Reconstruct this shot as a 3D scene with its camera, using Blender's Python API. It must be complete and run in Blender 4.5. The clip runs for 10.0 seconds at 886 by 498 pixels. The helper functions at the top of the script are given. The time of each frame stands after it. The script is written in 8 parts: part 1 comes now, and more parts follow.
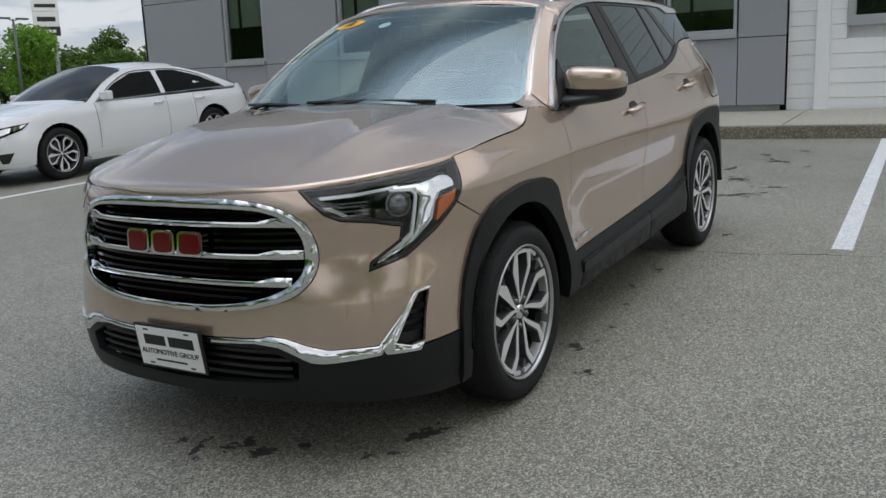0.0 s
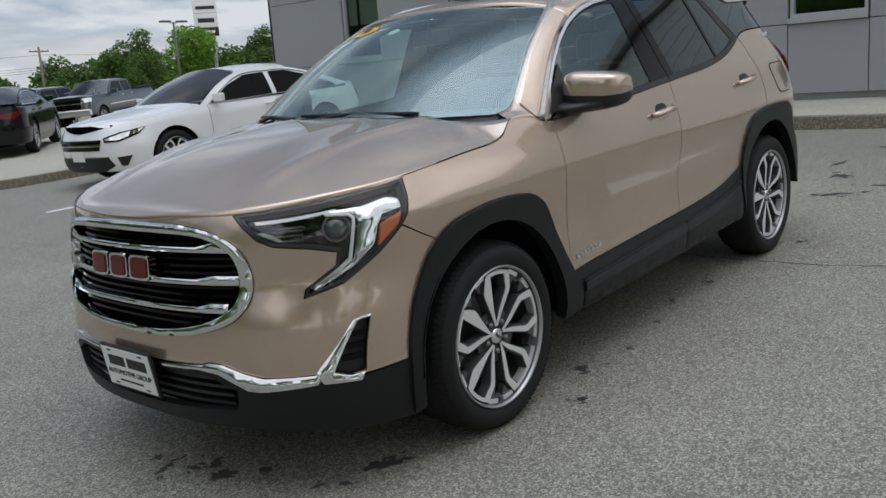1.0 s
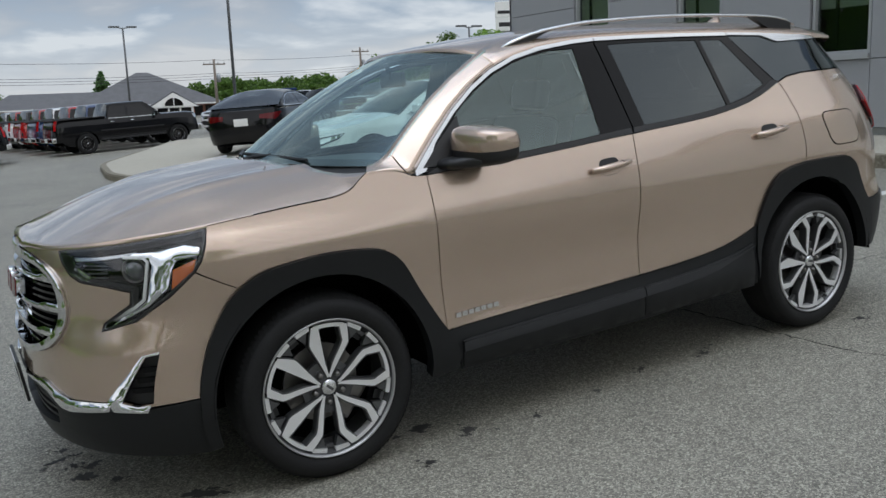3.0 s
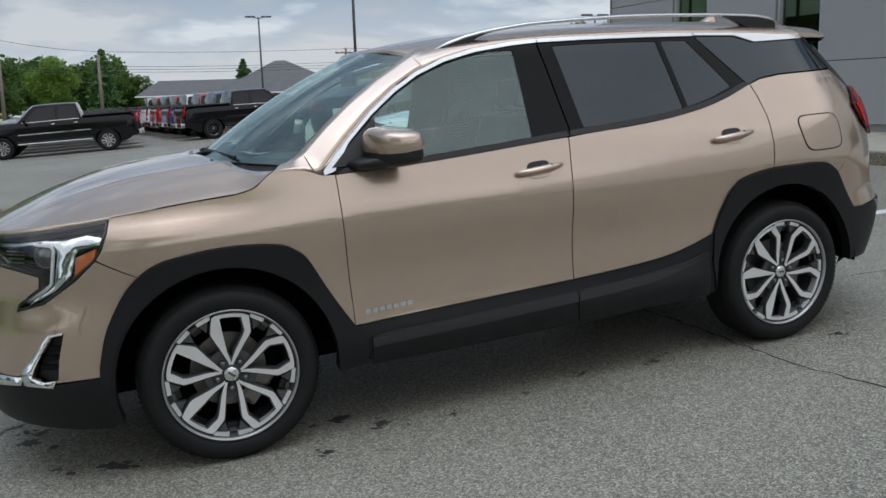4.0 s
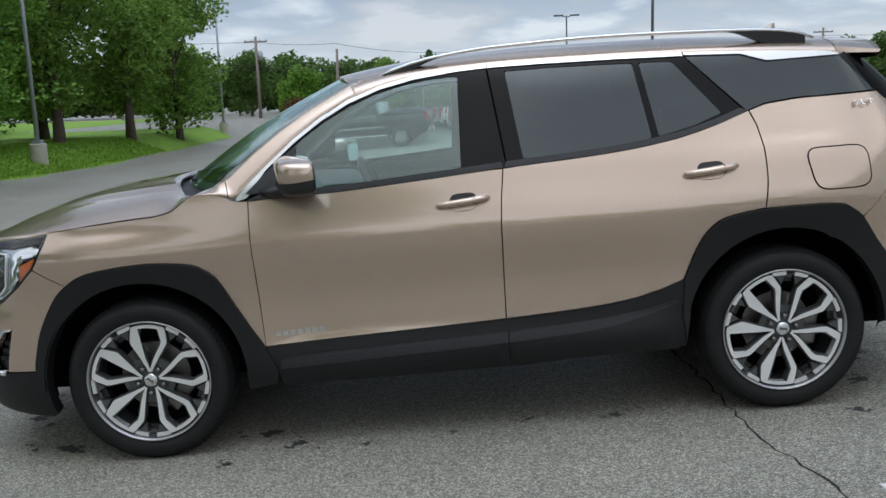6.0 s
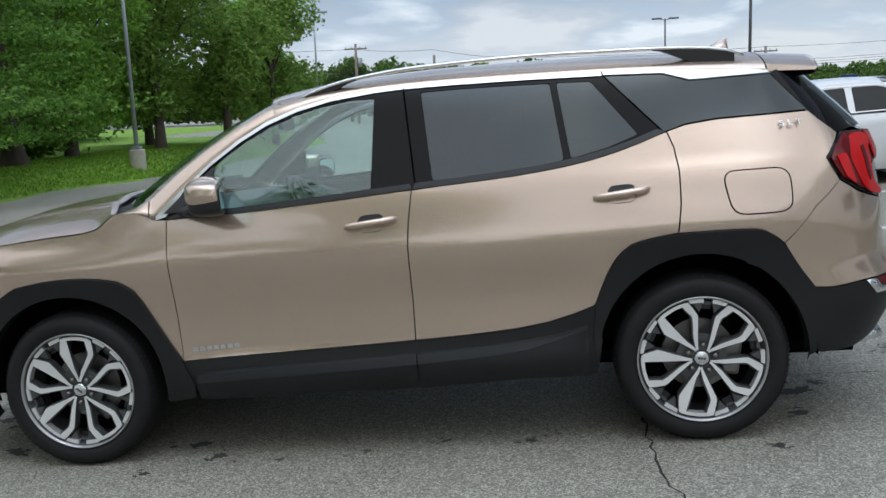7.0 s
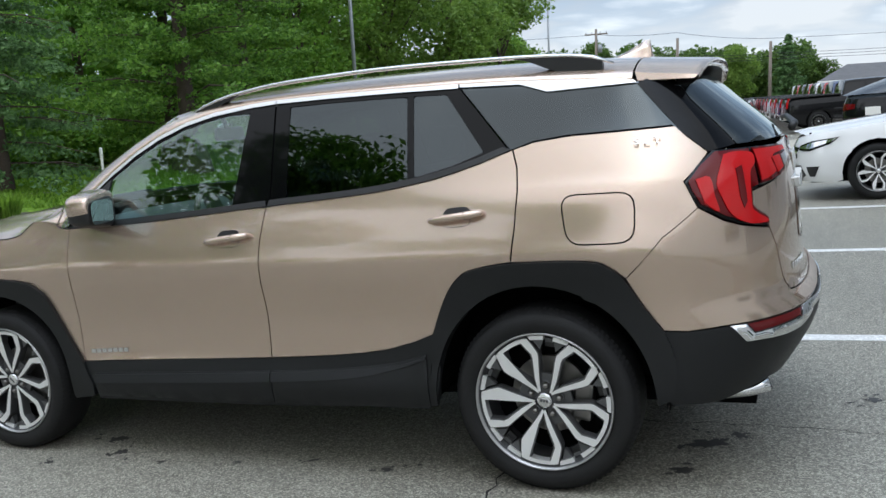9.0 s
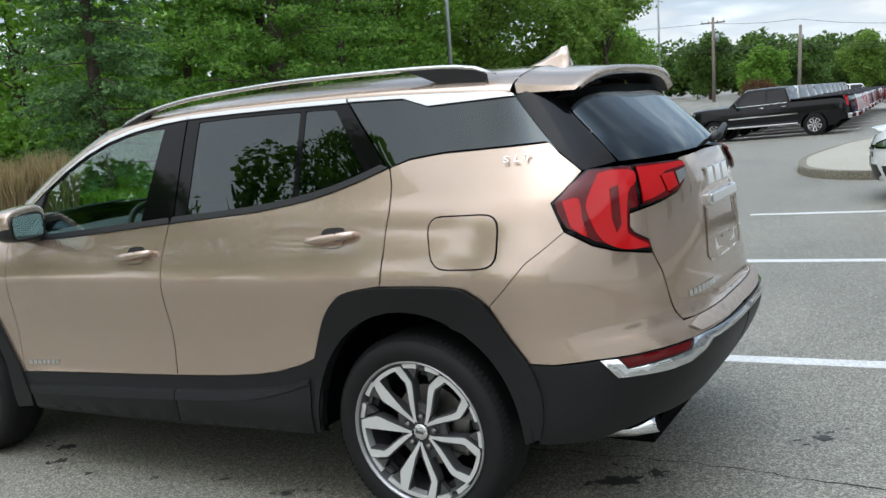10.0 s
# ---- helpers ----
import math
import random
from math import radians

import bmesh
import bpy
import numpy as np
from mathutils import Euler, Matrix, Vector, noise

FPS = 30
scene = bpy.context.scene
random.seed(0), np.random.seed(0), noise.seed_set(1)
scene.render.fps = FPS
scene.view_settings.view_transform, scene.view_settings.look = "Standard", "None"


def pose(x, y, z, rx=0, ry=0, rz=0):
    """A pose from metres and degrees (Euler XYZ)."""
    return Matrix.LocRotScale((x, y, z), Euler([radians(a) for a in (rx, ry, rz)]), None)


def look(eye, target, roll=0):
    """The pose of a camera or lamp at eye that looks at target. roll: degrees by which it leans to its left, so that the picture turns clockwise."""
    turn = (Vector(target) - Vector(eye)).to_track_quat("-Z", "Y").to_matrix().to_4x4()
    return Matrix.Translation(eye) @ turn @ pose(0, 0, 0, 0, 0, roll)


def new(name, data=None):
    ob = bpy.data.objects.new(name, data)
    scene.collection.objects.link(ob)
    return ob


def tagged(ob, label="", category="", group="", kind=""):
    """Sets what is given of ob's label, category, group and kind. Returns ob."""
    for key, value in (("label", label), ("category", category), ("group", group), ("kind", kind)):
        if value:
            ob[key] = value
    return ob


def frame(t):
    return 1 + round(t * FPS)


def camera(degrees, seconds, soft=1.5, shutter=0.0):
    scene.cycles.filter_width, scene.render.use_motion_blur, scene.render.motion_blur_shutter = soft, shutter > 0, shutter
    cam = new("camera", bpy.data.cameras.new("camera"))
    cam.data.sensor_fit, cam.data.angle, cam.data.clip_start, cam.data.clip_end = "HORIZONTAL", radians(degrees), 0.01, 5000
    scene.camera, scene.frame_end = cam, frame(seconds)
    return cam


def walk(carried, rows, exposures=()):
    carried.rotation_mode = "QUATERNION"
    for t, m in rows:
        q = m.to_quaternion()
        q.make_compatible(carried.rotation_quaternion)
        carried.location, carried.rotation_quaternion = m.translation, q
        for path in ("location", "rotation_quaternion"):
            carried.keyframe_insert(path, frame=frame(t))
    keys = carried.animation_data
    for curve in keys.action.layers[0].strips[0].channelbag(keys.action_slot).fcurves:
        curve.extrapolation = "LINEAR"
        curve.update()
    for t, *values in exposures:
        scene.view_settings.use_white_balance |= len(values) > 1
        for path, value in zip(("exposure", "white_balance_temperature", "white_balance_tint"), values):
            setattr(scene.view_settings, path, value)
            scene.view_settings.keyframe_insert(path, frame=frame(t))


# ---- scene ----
from mathutils import geometry

cam = camera(53.6, 10.0)
PATH = [
    (0, (-2.964, -2.339, 1.384), (-1.298, -1.329, 0.933), -4.00),
    (0.5, (-2.704, -2.527, 1.376), (-1.097, -1.432, 0.911), -4.91),
    (1, (-2.434, -2.79, 1.411), (-0.969, -1.506, 0.963), -6.08),
    (1.5, (-2.114, -2.987, 1.404), (-0.741, -1.608, 0.946), -6.02),
    (2, (-1.795, -3.314, 1.428), (-0.573, -1.787, 1.014), -5.87),
    (2.5, (-1.486, -3.595, 1.43), (-0.381, -1.975, 1.039), -5.56),
    (3, (-1.127, -3.832, 1.444), (-0.164, -2.12, 1.063), -4.84),
    (3.2, (-0.976, -3.963, 1.439), (-0.05, -2.231, 1.057), -4.38),
    (4.5, (0.043, -4.415, 1.433), (0.564, -2.52, 1.057), -4.98),
    (5, (0.452, -4.542, 1.44), (0.828, -2.612, 1.07), -4.93),
    (5.5, (0.86, -4.517, 1.439), (1.077, -2.562, 1.08), -4.51),
    (5.7, (1.041, -4.52, 1.437), (1.164, -2.555, 1.088), -4.57),
    (7, (2.118, -4.471, 1.437), (1.885, -2.508, 1.132), -4.90),
    (7.5, (2.555, -4.441, 1.447), (2.237, -2.49, 1.141), -4.86),
    (8, (2.927, -4.286, 1.42), (2.44, -2.369, 1.122), -4.34),
    (8.5, (3.313, -4.109, 1.418), (2.69, -2.231, 1.126), -4.69),
    (9, (3.67, -3.911, 1.413), (2.891, -2.091, 1.127), -5.33),
    (9.5, (4.004, -3.628, 1.406), (3.103, -1.866, 1.123), -5.78),
    (10, (4.391, -3.374, 1.409), (3.374, -1.674, 1.135), -6.00),
]
# The lot slopes: LOT turns the lot's own frame (z square to the asphalt) into the upright world.
LOT = Vector((0.0466, -0.0060, 0.9989)).rotation_difference(Vector((0, 0, 1))).to_matrix().to_4x4()
walk(cam, [(t, LOT @ look(eye, target, roll)) for t, eye, target, roll in PATH],
     [(0, 0.44, 6700, 11), (3, 0.41, 6550, 10), (5, 0.46, 6420, 10), (7, 0.72, 6350, 9), (8.5, 0.85, 6350, 9), (10, 1.04, 6550, 8)])

# ---- sky and light ----
SUN_ELEV, SUN_TURN = radians(50), radians(195)
world = bpy.data.worlds.new("sky")
scene.world = world
world.use_nodes = True


def nodes_of(tree):
    tree.nodes.clear()

    def add(kind, **values):
        n = tree.nodes.new(kind)
        for k, v in values.items():
            n.inputs[k.replace("_", " ")].default_value = v
        return n
    return add, tree.links.new


def overcast_sky():
    tree = world.node_tree
    add, link = nodes_of(tree)
    sky = add("ShaderNodeTexSky")
    sky.sky_type, sky.sun_disc = "NISHITA", False
    sky.sun_elevation, sky.sun_rotation = SUN_ELEV, SUN_TURN
    coord = add("ShaderNodeTexCoord")
    split = add("ShaderNodeSeparateXYZ")
    link(coord.outputs["Generated"], split.inputs[0])
    lift = add("ShaderNodeMath")
    lift.operation = "ADD"
    lift.inputs[1].default_value = 0.20
    link(split.outputs["Z"], lift.inputs[0])
    floor_z = add("ShaderNodeMath")
    floor_z.operation = "MAXIMUM"
    floor_z.inputs[1].default_value = 0.05
    link(lift.outputs[0], floor_z.inputs[0])
    flat = []
    for axis in "XY":
        d = add("ShaderNodeMath")
        d.operation = "DIVIDE"
        link(split.outputs[axis], d.inputs[0])
        link(floor_z.outputs[0], d.inputs[1])
        flat.append(d)
    join = add("ShaderNodeCombineXYZ")
    link(flat[0].outputs[0], join.inputs[0])
    link(flat[1].outputs[0], join.inputs[1])
    big = add("ShaderNodeTexNoise", Scale=1.55, Detail=9.0, Roughness=0.5, Distortion=0.25)
    link(join.outputs[0], big.inputs["Vector"])
    ramp = add("ShaderNodeValToRGB")
    cr = ramp.color_ramp
    cr.elements[0].position, cr.elements[0].color = 0.40, (0.215, 0.275, 0.37, 1)
    cr.elements[1].position, cr.elements[1].color = 0.62, (0.66, 0.71, 0.77, 1)
    e = cr.elements.new(0.52)
    e.color = (0.36, 0.435, 0.54, 1)
    link(big.outputs["Fac"], ramp.inputs[0])
    # the brighter gap in the cloud above the horizon
    low = add("ShaderNodeValToRGB")
    low.color_ramp.elements[0].position, low.color_ramp.elements[0].color = 0.02, (0.72, 0.72, 0.72, 1)
    low.color_ramp.elements[1].position, low.color_ramp.elements[1].color = 0.115, (0, 0, 0, 1)
    wavy = add("ShaderNodeMath")
    wavy.operation = "MULTIPLY_ADD"
    wavy.inputs[1].default_value = 0.5
    link(big.outputs["Fac"], wavy.inputs[0])
    drop = add("ShaderNodeMath")
    drop.operation = "SUBTRACT"
    drop.inputs[1].default_value = 0.24
    link(split.outputs["Z"], drop.inputs[0])
    link(drop.outputs[0], wavy.inputs[2])
    link(wavy.outputs[0], low.inputs[0])
    band = add("ShaderNodeMixRGB")
    band.inputs[2].default_value = (0.72, 0.74, 0.77, 1)
    link(low.outputs[0], band.inputs[0])
    link(ramp.outputs[0], band.inputs[1])
    clear = add("ShaderNodeMixRGB")
    clear.blend_type = "ADD"
    clear.inputs[0].default_value = 0.012
    link(band.outputs[0], clear.inputs[1])
    link(sky.outputs[0], clear.inputs[2])
    # an overcast sky is brightest overhead
    high = add("ShaderNodeMapRange")
    high.inputs["From Min"].default_value, high.inputs["From Max"].default_value = 0.78, 1.0
    high.interpolation_type = "SMOOTHSTEP"
    high.inputs["To Min"].default_value, high.inputs["To Max"].default_value = 0.68, 3.4
    link(split.outputs["Z"], high.inputs["Value"])
    bg = add("ShaderNodeBackground")
    link(high.outputs[0], bg.inputs["Strength"])
    link(clear.outputs[0], bg.inputs[0])
    out = add("ShaderNodeOutputWorld")
    link(bg.outputs[0], out.inputs[0])


overcast_sky()
sun = new("sun", bpy.data.lights.new("sun", "SUN"))
sun.data.energy, sun.data.angle, sun.data.color = 1.1, radians(130), (1.0, 0.96, 0.9)
sun.matrix_world = look((0, 0, 30), Vector((0, 0, 30)) - Vector((math.sin(SUN_TURN) * math.cos(SUN_ELEV), math.cos(SUN_TURN) * math.cos(SUN_ELEV), math.sin(SUN_ELEV))))


# ---- materials ----
def material(name, colour, rough=0.5, metal=0.0, spread=0.0, scale=8.0, bump=0.0, fine=90.0, coat=0.0, spec=0.5, second=None, vary=0.0):
    """Colour broken up by coarse and fine noise in object space, with fine relief."""
    m = bpy.data.materials.new(name)
    m.use_nodes = True
    tree = m.node_tree
    add, link = nodes_of(tree)
    out = add("ShaderNodeOutputMaterial")
    p = add("ShaderNodeBsdfPrincipled")
    link(p.outputs[0], out.inputs[0])
    p.inputs["Roughness"].default_value, p.inputs["Metallic"].default_value = rough, metal
    p.inputs["Coat Weight"].default_value, p.inputs["Coat Roughness"].default_value = coat, 0.03
    p.inputs["Coat IOR"].default_value = 1.75
    p.inputs["Specular IOR Level"].default_value = spec
    p.inputs["Base Color"].default_value = (*colour, 1)
    if spread or bump:
        coord = add("ShaderNodeTexCoord")
    if spread:
        a = add("ShaderNodeTexNoise", Scale=scale, Detail=5.0, Roughness=0.6)
        b = add("ShaderNodeTexNoise", Scale=fine, Detail=3.0, Roughness=0.6)
        link(coord.outputs["Object"], a.inputs["Vector"])
        link(coord.outputs["Object"], b.inputs["Vector"])
        blend = add("ShaderNodeMath")
        blend.operation = "ADD"
        link(a.outputs["Fac"], blend.inputs[0])
        link(b.outputs["Fac"], blend.inputs[1])
        if vary:
            info = add("ShaderNodeObjectInfo")
            extra = add("ShaderNodeMath")
            extra.operation = "MULTIPLY_ADD"
            extra.inputs[1].default_value = vary
            link(info.outputs["Random"], extra.inputs[0])
            link(blend.outputs[0], extra.inputs[2])
            blend = extra
        ramp = add("ShaderNodeMapRange")
        ramp.inputs["From Min"].default_value, ramp.inputs["From Max"].default_value = 0.6, 1.4 + vary
        link(blend.outputs[0], ramp.inputs["Value"])
        mix = add("ShaderNodeMixRGB")
        hi = second or tuple(min(1, c * (1 + spread)) for c in colour)
        mix.inputs[1].default_value = (*[c * (1 - spread) for c in colour], 1)
        mix.inputs[2].default_value = (*hi, 1)
        link(ramp.outputs[0], mix.inputs[0])
        link(mix.outputs[0], p.inputs["Base Color"])
    if bump:
        g = add("ShaderNodeTexNoise", Scale=fine, Detail=4.0, Roughness=0.65)
        link(coord.outputs["Object"], g.inputs["Vector"])
        r = add("ShaderNodeBump", Strength=min(1.0, bump), Distance=0.01)
        link(g.outputs["Fac"], r.inputs["Height"])
        link(r.outputs[0], p.inputs["Normal"])
    return m


def glass_material(name, tint, gloss=(1, 1, 1), facing=0.06):
    """A thin pane: tinted see-through with a mirror sheen that grows at grazing angles."""
    m = bpy.data.materials.new(name)
    m.use_nodes = True
    add, link = nodes_of(m.node_tree)
    out = add("ShaderNodeOutputMaterial")
    clear = add("ShaderNodeBsdfTransparent")
    clear.inputs[0].default_value = (*tint, 1)
    shine = add("ShaderNodeBsdfGlossy", Roughness=0.01)
    shine.inputs[0].default_value = (*gloss, 1)
    # reflection rises from its value straight on to a full mirror at grazing angles
    tilt = add("ShaderNodeLayerWeight", Blend=0.5)
    rise = add("ShaderNodeMath")
    rise.operation = "POWER"
    rise.inputs[1].default_value = 4.5
    link(tilt.outputs["Facing"], rise.inputs[0])
    fres = add("ShaderNodeMapRange")
    fres.inputs["To Min"].default_value, fres.inputs["To Max"].default_value = facing, 1.0
    link(rise.outputs[0], fres.inputs["Value"])
    mix = add("ShaderNodeMixShader")
    link(fres.outputs[0], mix.inputs[0])
    link(clear.outputs[0], mix.inputs[1])
    link(shine.outputs[0], mix.inputs[2])
    link(mix.outputs[0], out.inputs[0])
    return m


def metallic_paint(name, colour, flake=0.5, rough=0.34):
    m = material(name, colour, rough, flake, coat=1.0)
    tree = m.node_tree
    p = next(n for n in tree.nodes if n.type == "BSDF_PRINCIPLED")
    coord = tree.nodes.new("ShaderNodeTexCoord")
    cells = tree.nodes.new("ShaderNodeTexVoronoi")
    cells.inputs["Scale"].default_value = 900
    tree.links.new(coord.outputs["Object"], cells.inputs["Vector"])
    mix = tree.nodes.new("ShaderNodeMixRGB")
    mix.blend_type, mix.inputs[0].default_value = "OVERLAY", 0.12
    mix.inputs[1].default_value = (*colour, 1)
    tree.links.new(cells.outputs["Color"], mix.inputs[2])
    soft = tree.nodes.new("ShaderNodeHueSaturation")
    soft.inputs["Saturation"].default_value = 0.95
    tree.links.new(mix.outputs[0], soft.inputs["Color"])
    tree.links.new(soft.outputs[0], p.inputs["Base Color"])
    return m


PAINT = metallic_paint("bronze_paint", (0.515, 0.385, 0.294), 0.74, 0.27)
CLAD = material("charcoal_plastic", (0.0085, 0.0092, 0.0100), 0.46, spread=0.2, scale=5, fine=400, bump=0.10, spec=0.30)
BLACK = material("black_plastic", (0.010, 0.010, 0.011), 0.45)
# Near-black for gaps and hollows, their shade put into the colour.
DEEP = material("void_shade", (0.0045, 0.0045, 0.0047), 0.95, spec=0.05)
PIANO = material("gloss_black", (0.003, 0.003, 0.0035), 0.05, spec=0.2)
CHROME = material("chrome", (0.74, 0.75, 0.76), 0.07, 1.0)
SATIN = material("satin_aluminium", (0.74, 0.75, 0.76), 0.24, 1.0)
MACHINED = material("machined_alloy", (0.86, 0.86, 0.865), 0.45, 0.72)
RIM_EDGE = material("turned_rim_edge", (0.46, 0.46, 0.465), 0.45, 1.0)
POCKET = material("grey_alloy_paint", (0.090, 0.091, 0.094), 0.38, 0.4)
RUBBER = material("tyre_rubber", (0.010, 0.010, 0.0105), 0.68, spread=0.3, scale=12, fine=120, bump=0.12, spec=0.3)
STEEL = material("brake_steel", (0.22, 0.21, 0.20), 0.4, 0.9)
GLASS = glass_material("clear_tinted_glass", (0.80, 0.95, 0.92), (0.85, 1, 0.97), 0.14)
SCREEN = glass_material("windscreen_glass", (0.78, 0.94, 0.91), (0.85, 1, 0.97), 0.20)
PRIVACY = glass_material("privacy_glass", (0.022, 0.028, 0.029), (0.90, 1, 1.04), 0.08)
LENS = glass_material("clear_lens", (0.93, 0.94, 0.95))
RED = material("red_lens", (0.48, 0.007, 0.009), 0.10, spec=0.4)
RED_MID = material("smoked_red_lens", (0.10, 0.0015, 0.003), 0.08, spec=0.4)
RED_DARK = material("deep_red_lens", (0.11, 0.006, 0.008), 0.12)
AMBER = material("amber_reflector", (0.62, 0.13, 0.01), 0.2, coat=1.0)
WHITE = material("white_enamel", (0.80, 0.80, 0.78), 0.35)
SEAT = material("dark_leather", (0.035, 0.036, 0.038), 0.5, spread=0.2)
TRIM = material("grey_trim", (0.10, 0.11, 0.11), 0.6, spread=0.15)
YELLOW = material("yellow_sticker", (0.85, 0.42, 0.02), 0.4)


# ---- mesh helpers ----
def link_mesh(name, verts, faces, mat, parent=None, label="", smooth=True, at=None):
    me = bpy.data.meshes.new(name)
    me.from_pydata([tuple(v) for v in verts], [], faces)
    me.materials.append(mat)
    if smooth:
        me.polygons.foreach_set("use_smooth", [True] * len(me.polygons))
    me.update()
    ob = new(name, me)
    if parent:
        ob.parent = parent
    if at is not None:
        ob.matrix_basis = at
    return tagged(ob, label)


def part(name, bm, mat, parent=None, label="", smooth=False, at=None):
    """Links a bmesh as one mesh object under a thing or a part."""
    me = bpy.data.meshes.new(name)
    bm.to_mesh(me)
    bm.free()
    me.materials.append(mat)
    if smooth:
        me.polygons.foreach_set("use_smooth", [True] * len(me.polygons))
    ob = new(name, me)
    if parent:
        ob.parent = parent
    if at is not None:
        ob.matrix_basis = at
    return tagged(ob, label)


def thing(name, label, category, at, group="", kind=""):
    ob = new(name)
    ob.matrix_basis = at
    ob.empty_display_size = 0.3
    return tagged(ob, label, category, group, kind)


def box_bm(x0, x1, y0, y1, z0, z1, bevel=0.0, segs=2):
    bm = bmesh.new()
    bmesh.ops.create_cube(bm, size=1)
    for v in bm.verts:
        v.co = Vector((x0 + (v.co.x + 0.5) * (x1 - x0), y0 + (v.co.y + 0.5) * (y1 - y0), z0 + (v.co.z + 0.5) * (z1 - z0)))
    if bevel:
        bmesh.ops.bevel(bm, geom=bm.edges[:], offset=bevel, segments=segs, affect="EDGES", profile=0.6)
    return bm


def tube_bm(points, radius, sides=8, squash=1.0):
    """A round bar along points; radius may be one number or one for each point."""
    bm = bmesh.new()
    pts = [Vector(p) for p in points]
    rad = [float(r) for r in (radius if isinstance(radius, (list, tuple)) else [radius] * len(pts))]
    rings = []
    for i, p in enumerate(pts):
        d = (pts[min(i + 1, len(pts) - 1)] - pts[max(i - 1, 0)]).normalized()
        side = d.cross(Vector((0, 0, 1)))
        side = side.normalized() if side.length > 1e-4 else Vector((1, 0, 0))
        up = side.cross(d).normalized()
        rings.append([bm.verts.new(p + rad[i] * (math.cos(a) * side + squash * math.sin(a) * up)) for a in (2 * math.pi * k / sides for k in range(sides))])
    for a, b in zip(rings, rings[1:]):
        for k in range(sides):
            bm.faces.new((a[k], a[(k + 1) % sides], b[(k + 1) % sides], b[k]))
    bm.faces.new(rings[0][::-1])
    bm.faces.new(rings[-1])
    bmesh.ops.recalc_face_normals(bm, faces=bm.faces[:])
    return bm


def lathe_bm(profile, sides=48, axis="y", arc=2 * math.pi):
    """Turns (radius, along) pairs round the axis."""
    bm = bmesh.new()
    rings = []
    for k in range(sides):
        a = arc * k / sides
        ring = []
        for r, h in profile:
            c, s = r * math.cos(a), r * math.sin(a)
            ring.append(bm.verts.new((c, h, s) if axis == "y" else (c, s, h)))
        rings.append(ring)
    for k in range(sides):
        a, b = rings[k], rings[(k + 1) % sides]
        for i in range(len(profile) - 1):
            bm.faces.new((a[i], b[i], b[i + 1], a[i + 1]))
    bmesh.ops.remove_doubles(bm, verts=bm.verts[:], dist=1e-5)
    bmesh.ops.recalc_face_normals(bm, faces=bm.faces[:])
    return bm


def prism_bm(outline, z0, z1, bevel=0.0):
    """A flat outline in x, y raised from z0 to z1."""
    bm = bmesh.new()
    low = [bm.verts.new((x, y, z0)) for x, y in outline]
    face = bm.faces.new(low)
    top = bmesh.ops.extrude_face_region(bm, geom=[face])
    for v in top["geom"]:
        if isinstance(v, bmesh.types.BMVert):
            v.co.z = z1
    bmesh.ops.recalc_face_normals(bm, faces=bm.faces[:])
    if bevel:
        bmesh.ops.bevel(bm, geom=[e for e in bm.edges if all(v.co.z > (z0 + z1) / 2 for v in e.verts)], offset=bevel, segments=2, affect="EDGES")
    return bm


def keyed(*keys):
    """A smooth curve through (place, value) keys."""
    xs = np.array([k[0] for k in keys], float)
    ys = np.array([k[1] for k in keys], float)
    h = np.diff(xs)
    d = np.diff(ys) / h
    m = np.zeros(len(xs))
    m[0], m[-1] = d[0], d[-1]
    for i in range(1, len(xs) - 1):
        m[i] = 0 if d[i - 1] * d[i] <= 0 else 2 * d[i - 1] * d[i] / (d[i - 1] + d[i])

    def value(x):
        if x <= xs[0]:
            return float(ys[0])
        if x >= xs[-1]:
            return float(ys[-1])
        i = int(np.searchsorted(xs, x) - 1)
        t = (x - xs[i]) / h[i]
        return float((1 + 2 * t) * (1 - t) ** 2 * ys[i] + t * (1 - t) ** 2 * h[i] * m[i] + t * t * (3 - 2 * t) * ys[i + 1] + t * t * (t - 1) * h[i] * m[i + 1])
    return value


def smooth01(a, b, x):
    t = min(1, max(0, (x - a) / (b - a)))
    return t * t * (3 - 2 * t)


def rounded(pts, r, steps=4):
    """The outline with its corners rounded off."""
    out = []
    n = len(pts)
    for i in range(n):
        p, a, b = Vector(pts[i]), Vector(pts[i - 1]), Vector(pts[(i + 1) % n])
        ra, rb = min(r, (a - p).length * 0.45), min(r, (b - p).length * 0.45)
        s, e = p + (a - p).normalized() * ra, p + (b - p).normalized() * rb
        for k in range(steps + 1):
            t = k / steps
            out.append(tuple((1 - t) ** 2 * s + 2 * t * (1 - t) * p + t * t * e))
    return out


def inside(p, loop):
    x, y = p
    hit = False
    for (x0, y0), (x1, y1) in zip(loop, loop[1:] + loop[:1]):
        if (y0 > y) != (y1 > y) and x < (x1 - x0) * (y - y0) / (y1 - y0) + x0:
            hit = not hit
    return hit


def dense(loop, step):
    out = []
    for a, b in zip(loop, loop[1:] + loop[:1]):
        n = max(1, math.ceil(math.dist(a, b) / step))
        out += [(a[0] + (b[0] - a[0]) * k / n, a[1] + (b[1] - a[1]) * k / n) for k in range(n)]
    return out


